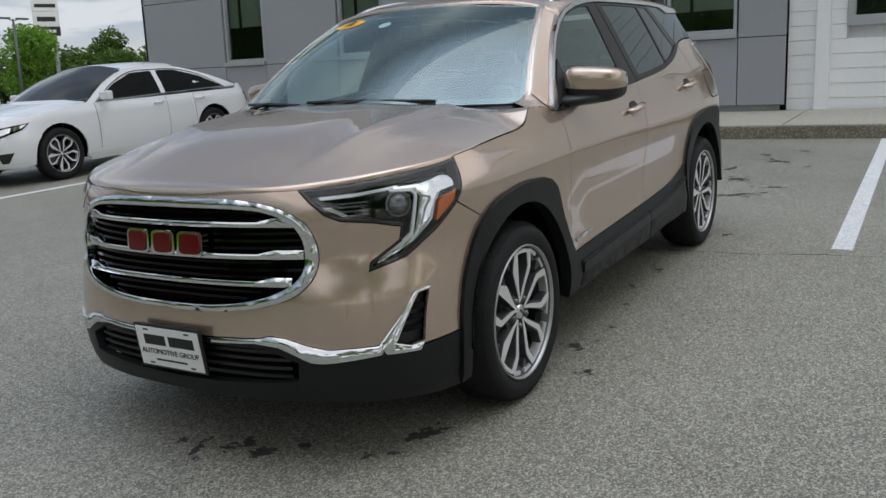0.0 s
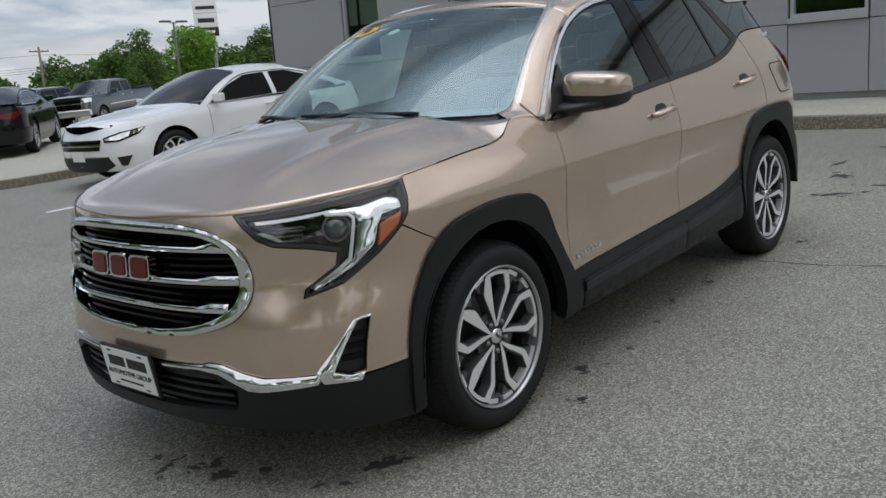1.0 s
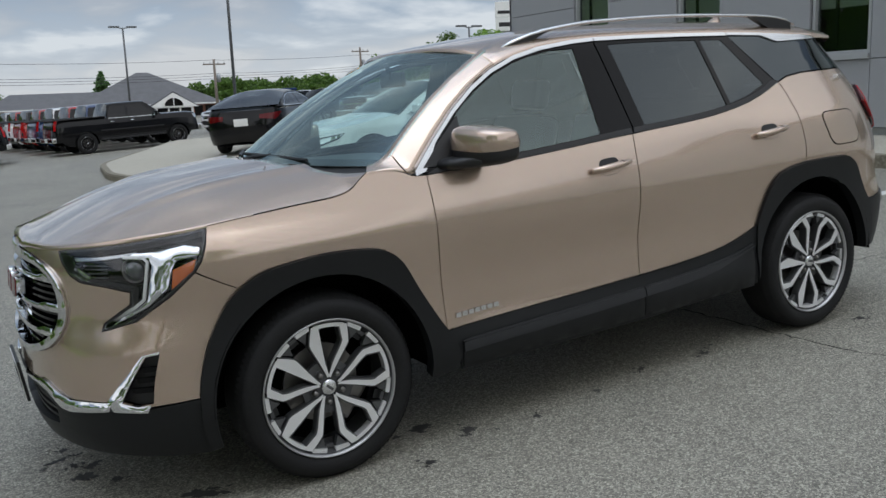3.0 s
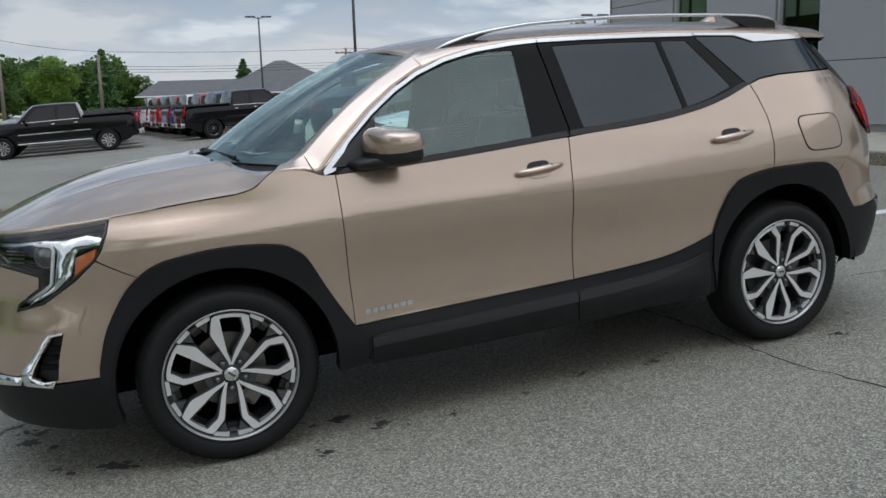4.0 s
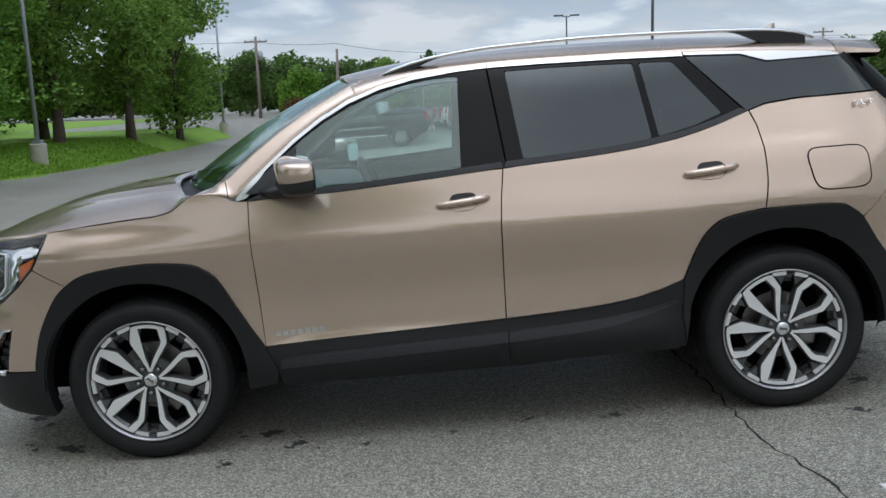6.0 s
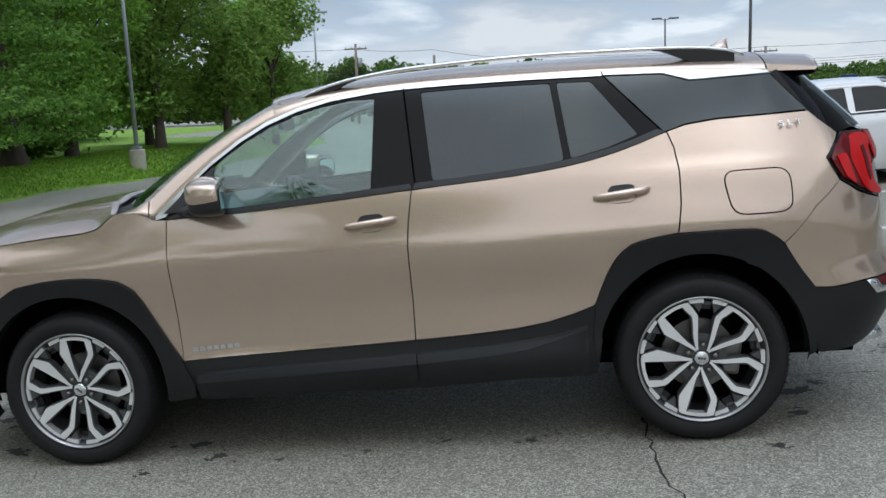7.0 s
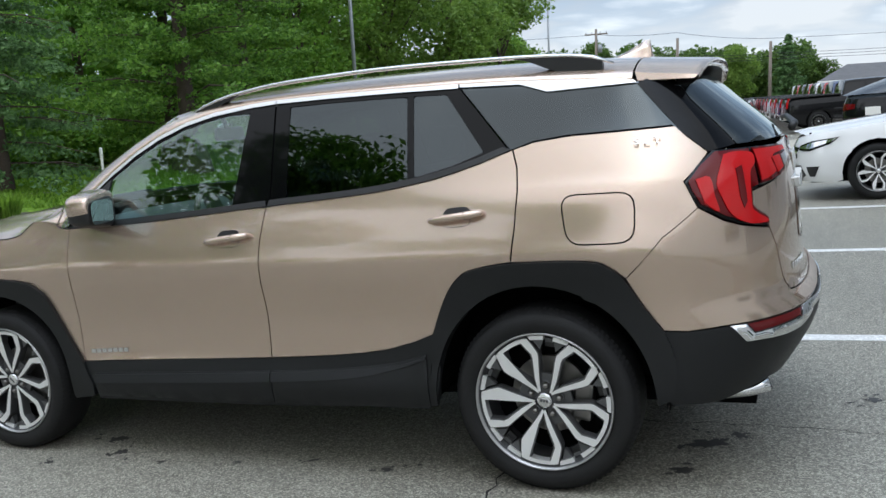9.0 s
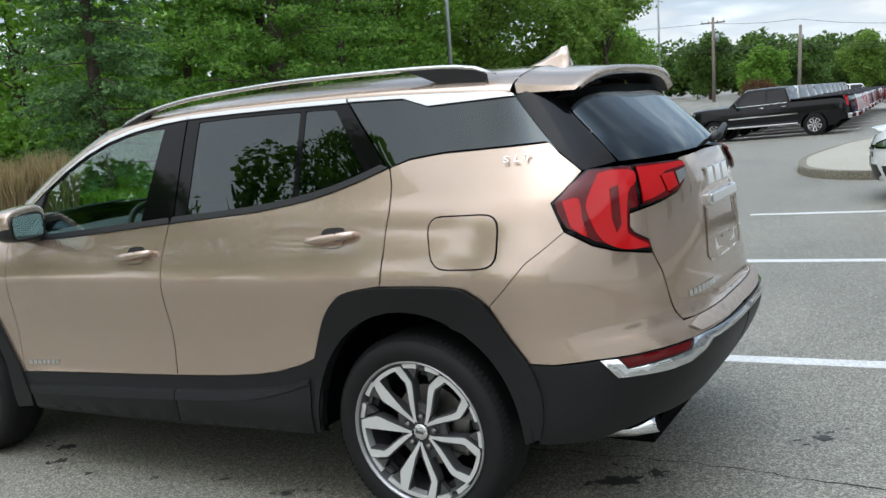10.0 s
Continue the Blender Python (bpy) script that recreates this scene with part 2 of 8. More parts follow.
def shrunk(loop, d):
    """The outline moved inwards by d."""
    area = sum(a[0] * b[1] - b[0] * a[1] for a, b in zip(loop, loop[1:] + loop[:1]))
    s = 1 if area > 0 else -1
    out = []
    n = len(loop)
    for i in range(n):
        a, p, b = Vector(loop[i - 1]), Vector(loop[i]), Vector(loop[(i + 1) % n])
        e, f = (p - a), (b - p)
        if e.length < 1e-7 or f.length < 1e-7:
            out.append(tuple(p))
            continue
        e.normalize(), f.normalize()
        na, nb = Vector((-e.y, e.x)) * s, Vector((-f.y, f.x)) * s
        k = na + nb
        k = k / max(0.5, k.dot(na)) if k.length > 1e-6 else na
        out.append(tuple(p + k * d))
    return out


class Skin:
    """A car's outer surface from the sills to the roof: its half width by place and height, with nose and tail wrapped round in plan."""

    def __init__(self, width, nose, tail, front_square, rear_square, x_front, x_rear, spread=0.75):
        self.width, self.nose, self.tail, self.nf, self.nr = width, nose, tail, front_square, rear_square
        self.xf, self.xr, self.k = x_front, x_rear, spread
        self.mid_front, self.mid_rear = x_front - spread * math.pi / 2, x_rear + spread * math.pi / 2

    def raw(self, u, z):
        if self.xf <= u <= self.xr:
            return Vector((u, self.width(u, z), z))
        if u < self.xf:
            phi, n, sgn, x0, x1 = (self.xf - u) / self.k, self.nf(z), -1, self.xf, self.nose(z)
        else:
            phi, n, sgn, x0, x1 = (u - self.xr) / self.k, self.nr(z), 1, self.xr, self.tail(z)
        flip = 1
        if phi > math.pi / 2:
            phi, flip = math.pi - phi, -1
        x = x0 + (x1 - x0) * max(0.0, math.sin(phi)) ** (2 / n)
        return Vector((x, flip * self.width(x, z) * max(0.0, math.cos(phi)) ** (2 / n), z))

    def normal(self, u, z):
        e = 0.004
        du, dz = self.raw(u + e, z) - self.raw(u - e, z), self.raw(u, z + e) - self.raw(u, z - e)
        n = dz.cross(du)
        return n.normalized() if n.length > 1e-9 else Vector((0, 1, 0))

    def at(self, u, z, off=0.0):
        p = self.raw(u, z)
        return p + self.normal(u, z) * off if off else p

    def x(self, x, z):
        """The place along the surface at x."""
        if x < self.xf:
            n = self.nf(z)
            return self.xf - self.k * math.asin(min(1.0, (self.xf - x) / (self.xf - self.nose(z))) ** (n / 2))
        if x > self.xr:
            n = self.nr(z)
            return self.xr + self.k * math.asin(min(1.0, (x - self.xr) / (self.tail(z) - self.xr)) ** (n / 2))
        return x

    def fy(self, y, z):
        """The place along the nose at y (to the near side)."""
        c = min(1.0, abs(y) / self.width(self.xf - 0.3, z)) ** (self.nf(z) / 2)
        phi = math.acos(c)
        return self.xf - self.k * (phi if y >= 0 else math.pi - phi)

    def ry(self, y, z):
        """The place along the tail at y."""
        c = min(1.0, abs(y) / self.width(self.xr + 0.3, z)) ** (self.nr(z) / 2)
        phi = math.acos(c)
        return self.xr + self.k * (phi if y >= 0 else math.pi - phi)


def panel(name, skin, loop, mat, parent, off=0.0, thick=0.014, step=0.045, side=-1, gap=0.002, label="", bulge=0.0, holes=(), lift=0.0):
    """A pressed panel: the outline (u, z) laid on the skin, with a returned edge."""
    loop = shrunk(loop, gap) if gap else loop
    edge = dense(loop, step * 0.8)
    rims = [edge] + [dense(shrunk(h, -gap), step * 0.8) for h in holes]
    us, zs = [p[0] for p in edge], [p[1] for p in edge]
    pts = [p for r in rims for p in r]
    border = np.array(pts)
    for i in range(int((max(us) - min(us)) / step) + 1):
        for j in range(int((max(zs) - min(zs)) / step) + 1):
            p = (min(us) + (i + 0.5) * step, min(zs) + (j + 0.5) * step)
            if inside(p, edge) and not any(inside(p, r) for r in rims[1:]) and np.min(np.hypot(border[:, 0] - p[0], border[:, 1] - p[1])) > step * 0.45:
                pts.append(p)
    edges = []
    k = 0
    for r in rims:
        edges += [(k + i, k + (i + 1) % len(r)) for i in range(len(r))]
        k += len(r)
    vs, _, fs, _, _, _ = geometry.delaunay_2d_cdt([Vector(p) for p in pts], edges, [], 0, 1e-6)
    keep = []
    for f in fs:
        c = sum((vs[i] for i in f), Vector((0, 0))) / len(f)
        if inside((c.x, c.y), edge) and not any(inside((c.x, c.y), r) for r in rims[1:]):
            f = list(f)
            a, b, d = (vs[i] for i in f[:3])
            if (b.x - a.x) * (d.y - a.y) - (b.y - a.y) * (d.x - a.x) < 0:
                f.reverse()
            keep.append(f)
    verts, shade = [], []
    for i, v in enumerate(vs):
        o, lean, tip = off, 0.0, Vector((0, 0))
        if bulge:
            gaps = np.hypot(border[:, 0] - v.x, border[:, 1] - v.y)
            near = int(np.argmin(gaps))
            d = float(gaps[near])
            o += bulge * (1 - math.exp(-d / 0.03))
            lean = bulge / 0.03 * math.exp(-d / 0.03)
            if d > 1e-5:
                tip = Vector((v.x - border[near, 0], v.y - border[near, 1])).normalized()
            else:
                mid = [sum((vs[q] for q in f), Vector((0, 0))) / 3 for f in keep if i in f]
                tip = (sum(mid, Vector((0, 0))) / len(mid) - v).normalized() if mid else tip
        p = skin.at(v.x, v.y, o)
        n = skin.normal(v.x, v.y)
        if lean:
            e = 0.004
            flat = (skin.raw(v.x + tip.x * e, v.y + tip.y * e) - skin.raw(v.x, v.y))
            n = (n - flat.normalized() * lean).normalized() if flat.length > 1e-9 else n
        if lift:
            n = (n + Vector((0, 0, lift))).normalized()
        shade.append(Vector((n.x, n.y * side, n.z)))
        verts.append(Vector((p.x, p.y * side, p.z)))
    # returned edge
    count = {}
    for f in keep:
        for a, b in zip(f, f[1:] + f[:1]):
            count[(a, b)] = count.get((a, b), 0) + 1
    rim_edges = [(a, b) for (a, b) in count if (b, a) not in count]
    twin, inner = {}, {}
    faces = [f[:] for f in keep]
    if thick:
        for a, b in rim_edges:
            for i in (a, b):
                if i not in twin:
                    v = vs[i]
                    twin[i] = len(verts)
                    verts.append(verts[i].copy())
                    way = Vector((vs[b].x - vs[a].x, vs[b].y - vs[a].y)).normalized()
                    e = 0.004
                    out = skin.raw(v.x + way.y * e, v.y - way.x * e) - skin.raw(v.x, v.y)
                    out = Vector((out.x, out.y * side, out.z)).normalized()
                    shade += [out, out]
                    inner[i] = len(verts)
                    p = skin.at(v.x, v.y, off - thick)
                    verts.append(Vector((p.x, p.y * side, p.z)))
            faces.append([twin[b], twin[a], inner[a], inner[b]])
    # outward faces
    n0 = Vector((0, 0, 0))
    for f in keep[:40]:
        a, b, c = (verts[i] for i in f[:3])
        u = sum((vs[i].x for i in f[:3])) / 3
        z = sum((vs[i].y for i in f[:3])) / 3
        n = skin.normal(u, z)
        n = Vector((n.x, n.y * side, n.z))
        n0.x += (b - a).cross(c - a).dot(n)
    if n0.x < 0:
        faces = [f[::-1] for f in faces]
    ob = link_mesh(name, verts, faces, mat, parent, label)
    ob.data.normals_split_custom_set_from_vertices([tuple(n) for n in shade])
    return ob


def sheet(name, rows, mat, parent, label="", flip=False):
    """A surface through rows of points."""
    n = len(rows[0])
    verts = [v for r in rows for v in r]
    faces = []
    for i in range(len(rows) - 1):
        for j in range(n - 1):
            f = (i * n + j, i * n + j + 1, (i + 1) * n + j + 1, (i + 1) * n + j)
            faces.append(f[::-1] if flip else f)
    return link_mesh(name, verts, faces, mat, parent, label)


def text_mesh(name, words, size, mat, parent, at, label="", depth=0.001):
    cu = bpy.data.curves.new(name, "FONT")
    cu.body, cu.size, cu.align_x, cu.align_y, cu.extrude = words, size, "CENTER", "CENTER", depth
    tmp = new(name + "_curve", cu)
    me = bpy.data.meshes.new_from_object(tmp)
    bpy.data.objects.remove(tmp)
    me.materials.clear()
    me.materials.append(mat)
    ob = new(name, me)
    ob.parent = parent
    ob.matrix_basis = at
    return tagged(ob, label)


# ---- wheels ----
def wheel(name, parent, at, radius=0.355, rim=0.262, width=0.235, detail=True, face=None, pocket=None):
    """A tyre on an alloy wheel; its outer face looks along -y."""
    w = new(name)
    w.parent = parent
    w.matrix_basis = at
    face, pocket = face or MACHINED, pocket or POCKET
    h = width / 2
    sides = 72 if detail else 36
    prof = [(rim - 0.012, -h + 0.03), (rim + 0.004, -h + 0.012), (rim + 0.018, -h + 0.004), (rim + (radius - rim) * 0.5, -h - 0.004), (radius - 0.028, -h + 0.006),
            (radius - 0.010, -h + 0.022), (radius - 0.003, -h + 0.045), (radius, -0.03), (radius, 0.03), (radius - 0.003, h - 0.045), (radius - 0.03, h - 0.006),
            (rim + 0.02, h), (rim - 0.012, h - 0.03)]
    tyre = part("tyre", lathe_bm(prof, sides), RUBBER, w, smooth=True)
    if detail:
        # shallow tread blocks round the shoulder
        bm = bmesh.new()
        for k in range(96):
            a = 2 * math.pi * k / 96
            for y0, y1 in ((-h + 0.012, -h + 0.045), (-0.035, -0.005), (0.005, 0.035)):
                m = Matrix.Rotation(-a, 4, "Y")
                ends = [(radius - (0.014 if y0 < -0.08 else 0.004), y0), (radius + 0.001, y1)]
                quad = []
                for r, y in ends:
                    for da in (-0.018, 0.018):
                        quad.append(bm.verts.new((r * math.cos(a + da), y, r * math.sin(a + da))))
                bm.faces.new((quad[0], quad[1], quad[3], quad[2]))
        tagged(part("tread", bm, RUBBER, tyre), "", kind="stuff")
    lip = [(rim + 0.004, -h + 0.012), (rim + 0.002, -h + 0.004), (rim - 0.003, -h + 0.007), (rim - 0.006, -h + 0.016), (rim - 0.02, -h + 0.05), (rim - 0.03, 0.02), (rim - 0.03, h)]
    part("rim", lathe_bm([p for p in lip[:4]], sides), RIM_EDGE, w, "machined rim edge", smooth=True)
    part("barrel", lathe_bm(lip[3:], sides), pocket, w, smooth=True)
    part("brake_disc", lathe_bm([(0.0, 0.0), (0.15, 0.0), (0.15, 0.02), (0.0, 0.02)], 36), STEEL, w, smooth=False)
    part("backing", lathe_bm([(0.0, 0.035), (rim - 0.03, 0.035)], 36), DEEP, w)
    yf = -h + 0.026
    if detail:
        part("caliper", box_bm(0.09, 0.17, -0.035, 0.03, -0.075, 0.075, 0.015), STEEL, w)

    def plate(name, outline, front, back, mat, base, dish=0.0, parent=w):
        """A flat piece of the wheel's face from (radius, turn) corners, with depth."""
        bm = bmesh.new()
        rows = []
        for y in (front, back):
            rows.append([bm.verts.new((r * math.cos(base + q / r), y + dish * (1 - r / rim), r * math.sin(base + q / r))) for r, q in outline])
        top = bm.faces.new(rows[0])
        n = len(outline)
        for i in range(n):
            bm.faces.new((rows[0][i], rows[1][i], rows[1][(i + 1) % n], rows[0][(i + 1) % n]))
        bmesh.ops.triangulate(bm, faces=[top])
        bmesh.ops.recalc_face_normals(bm, faces=bm.faces[:])
        return part(name, bm, mat, parent)

    k = rim / 0.262
    for i in range(5):
        base = 2 * math.pi * i / 5 + math.pi / 2
        for s in (-1, 1):
            # (radius, sideways) from the middle of the pair: legs run out beside a nut, then kink apart to meet the rim
            arm = [(0.036, 0.0165), (0.054, 0.0205), (0.110, 0.0275), (0.172, 0.0335), (0.186, 0.037), (0.215, 0.058), (0.246, 0.082), (0.2465, 0.112), (0.233, 0.104), (0.205, 0.080), (0.184, 0.0605), (0.165, 0.0545), (0.094, 0.0435), (0.060, 0.034), (0.042, 0.0275)]
            arm = [(r * k, q * s * k) for r, q in arm]
            spoke = plate("spoke", [(r, q + s * (0.006 if n > 7 else -0.004) * (0.07 < r < 0.24)) for n, (r, q) in enumerate(arm)], yf - 0.0065, yf + 0.034, pocket, base, 0.016)
            plate("spoke_face", arm, yf - 0.0085, yf - 0.0055, face, base, 0.016, spoke)
        # the machined face closes each window along the rim
        span = [(r * k, q * k) for r, q in [(0.2475, a) for a in np.linspace(-0.062, 0.062, 9)] + [(0.233, a) for a in np.linspace(0.058, -0.058, 9)]]
        plate("window_arc", span, yf - 0.006, yf + 0.03, face, base + math.pi / 5)
        if detail:
            tab = [(0.238, -0.072), (0.2535, -0.080), (0.2535, -0.019), (0.236, -0.017), (0.236, -0.034)]
            for s in (-1, 1):
                plate("rim_tab", [(r * k, q * s * k) for r, q in tab], yf - 0.002, yf + 0.02, face, base)
            plate("web", [(r * k, q * k) for r, q in ((0.030, -0.018), (0.030, 0.018), (0.105, 0.027), (0.105, -0.027))], yf + 0.020, yf + 0.04, pocket, base)
            plate("slot_end", [(r * k, q * k) for r, q in ((0.205, -0.018), (0.205, 0.018), (0.248, 0.018), (0.248, -0.018))], yf + 0.030, yf + 0.045, BLACK, base)
            plate("slot_ledge", [(r * k, q * k) for r, q in ((0.226, -0.015), (0.226, 0.015), (0.240, 0.015), (0.240, -0.015))], yf + 0.014, yf + 0.03, pocket, base)
            for s in (-1, 1):
                plate("gusset", [(r * k, q * s * k) for r, q in ((0.196, 0.030), (0.236, 0.020), (0.250, 0.020), (0.250, 0.072), (0.240, 0.066))], yf + 0.006, yf + 0.03, pocket, base)
            part("lug_nut", lathe_bm([(0.0, -0.012), (0.006, -0.012), (0.0105, -0.006), (0.0115, 0.012)], 10), STEEL, w, smooth=True, at=pose(0.0575 * math.cos(base), yf + 0.010, 0.0575 * math.sin(base)))
            part("lug_seat", lathe_bm([(0.0145, 0.004), (0.0185, 0.0), (0.019, 0.012)], 12), pocket, w, smooth=True, at=pose(0.0575 * math.cos(base), yf + 0.010, 0.0575 * math.sin(base)))
    part("hub", lathe_bm([(0.0, yf + 0.018), (0.045, yf + 0.018), (0.070, yf + 0.030), (0.070, yf + 0.05)], 30), pocket, w, smooth=True)
    cap = part("centre_cap", lathe_bm([(0.0, yf + 0.000), (0.024, yf + 0.001), (0.029, yf + 0.004), (0.030, yf + 0.02)], 30), SATIN, w, "satin centre cap", smooth=True)
    if detail:
        for x in (-0.011, 0.0, 0.011):
            part("cap_bar", box_bm(x - 0.0042, x + 0.0042, yf - 0.0014, yf + 0.001, -0.005, 0.005), POCKET, cap)
    return w


# ---- the bronze sport utility vehicle ----
suv = thing("sport_utility_vehicle", "bronze metallic compact SUV with chrome grille, parked on asphalt", "car", LOT.copy())

DOOR_W = keyed((0.18, 0.845), (0.27, 0.885), (0.40, 0.903), (0.52, 0.897), (0.64, 0.893), (0.76, 0.899), (0.85, 0.906), (0.895, 0.907), (0.95, 0.899), (1.04, 0.873), (1.12, 0.844), (1.20, 0.806), (1.32, 0.748), (1.45, 0.684), (1.56, 0.625), (1.68, 0.54))


def suv_width(x, z):
    w = DOOR_W(z)
    w -= 0.035 * smooth01(0.55, -0.2, x) * smooth01(0.90, 1.03, z)
    w -= 0.016 * smooth01(0.4, 0.75, x) * smooth01(2.45, 2.05, x) * smooth01(0.38, 0.5, z) * smooth01(0.85, 0.66, z)
    w -= 0.05 * smooth01(2.2, 3.6, x) * smooth01(1.05, 1.45, z)
    w += 0.010 * smooth01(2.2, 2.7, x) * smooth01(3.3, 2.9, x) * smooth01(0.75, 0.95, z) * smooth01(1.2, 1.05, z)
    return w


SUV = Skin(suv_width,
           keyed((0.18, -0.86), (0.24, -0.915), (0.32, -0.945), (0.48, -0.955), (0.60, -0.945), (0.80, -0.925), (0.93, -0.905), (1.0, -0.87), (1.2, -0.6)),
           keyed((0.2, 3.48), (0.3, 3.515), (0.42, 3.600), (0.52, 3.662), (0.60, 3.688), (0.66, 3.668), (0.72, 3.63), (0.95, 3.62), (1.12, 3.605), (1.22, 3.575), (1.28, 3.53), (1.40, 3.40), (1.52, 3.27), (1.62, 3.2)),
           keyed((0.2, 2.9), (0.6, 2.75), (0.75, 2.45), (1.1, 2.4)),
           keyed((0.2, 3.2), (0.6, 3.0), (0.95, 2.75), (1.2, 2.7), (1.5, 3.4)), -0.15, 2.92)


def on(*pts):
    """Outline points on the side, given by x and height."""
    return [(SUV.x(x, z), z) for x, z in pts]


def nose(*pts):
    return [(SUV.fy(y, z), z) for y, z in pts]


def tail(*pts):
    return [(SUV.ry(y, z), z) for y, z in pts]


def circle(cx, cz, r, a0, a1, n):
    return [(cx + r * math.cos(radians(a0 + (a1 - a0) * k / n)), cz + r * math.sin(radians(a0 + (a1 - a0) * k / n))) for k in range(n + 1)]


ARCH_F = ((-0.47, 0.47), (-0.43, 0.60), (-0.345, 0.745), (-0.26, 0.812), (-0.17, 0.842), (0.03, 0.86), (0.22, 0.845), (0.30, 0.81), (0.345, 0.765), (0.40, 0.66), (0.46, 0.55), (0.513, 0.462))
ARCH_R = ((2.305, 0.605), (2.345, 0.70), (2.385, 0.775), (2.43, 0.825), (2.49, 0.858), (2.65, 0.882), (2.93, 0.882), (3.01, 0.855), (3.06, 0.81), (3.12, 0.71), (3.18, 0.623))


def flowing(pts, n=4):
    """More points on a smooth curve through the given ones."""
    p = [2 * Vector(pts[0]) - Vector(pts[1])] + [Vector(q) for q in pts] + [2 * Vector(pts[-1]) - Vector(pts[-2])]
    out = []
    for a, b, c, d in zip(p, p[1:], p[2:], p[3:]):
        for k in range(n):
            t = k / n
            out.append(tuple(0.5 * (2 * b + (c - a) * t + (2 * a - 5 * b + 4 * c - d) * t * t + (3 * b - a - 3 * c + d) * t ** 3)))
    return out + [tuple(pts[-1])]


ARCH_F, ARCH_R = flowing(ARCH_F), flowing(ARCH_R)
HOOD_Z = keyed((-0.91, 0.954), (-0.88, 0.990), (-0.82, 1.015), (-0.73, 1.045), (-0.48, 1.105), (-0.23, 1.142), (0.10, 1.170), (0.30, 1.175))
HOOD_D = keyed((-0.91, 0.0), (-0.82, 0.045), (-0.6, 0.085), (-0.4, 0.108), (0.08, 0.122), (0.16, 0.112), (0.262, 0.052), (0.3, 0.04))
HOOD_W, HOOD_X, HOOD_N = 0.843, -0.905, 2.4


def hood_rho(x, y):
    a = max(0.0, -0.15 - x) / (-0.15 - HOOD_X)
    return min(1.0, ((abs(y) / HOOD_W) ** HOOD_N + a ** HOOD_N) ** (1 / HOOD_N))


def hood_at(x, y):
    r = hood_rho(x, y)
    crease = 0.013 * math.exp(-((abs(y) - 0.50 - 0.10 * (x + 0.2)) / 0.026) ** 2) * smooth01(-0.85, -0.4, x)
    scoop = -0.008 * math.exp(-((abs(y) - 0.36) / 0.09) ** 2) * smooth01(-0.8, -0.3, x)
    return Vector((x, y, HOOD_Z(x) - HOOD_D(x) * r ** 3.2 + (crease + scoop) * (1 - r ** 8)))


def seam_z(x):
    return HOOD_Z(x) - HOOD_D(x)


CHROME_LINE = keyed((0.44, 1.085), (0.47, 1.115), (0.58, 1.215), (0.70, 1.315), (0.82, 1.398), (0.94, 1.462), (1.08, 1.512), (1.23, 1.543), (1.42, 1.562), (1.60, 1.568), (2.0, 1.562), (2.45, 1.548), (2.8, 1.527), (3.12, 1.497))
BELT = keyed((0.44, 1.085), (0.76, 1.088), (1.12, 1.105), (1.57, 1.133), (2.02, 1.158), (2.30, 1.192), (2.50, 1.240), (2.64, 1.287), (2.72, 1.306), (2.85, 1.318), (3.23, 1.322))
LOW_DOOR = keyed((0.513, 0.462), (0.93, 0.475), (1.54, 0.495), (1.84, 0.510), (2.05, 0.530), (2.22, 0.572), (2.305, 0.605))


def along(curve, a, b, n):
    return [(a + (b - a) * k / n, curve(a + (b - a) * k / n)) for k in range(n + 1)]


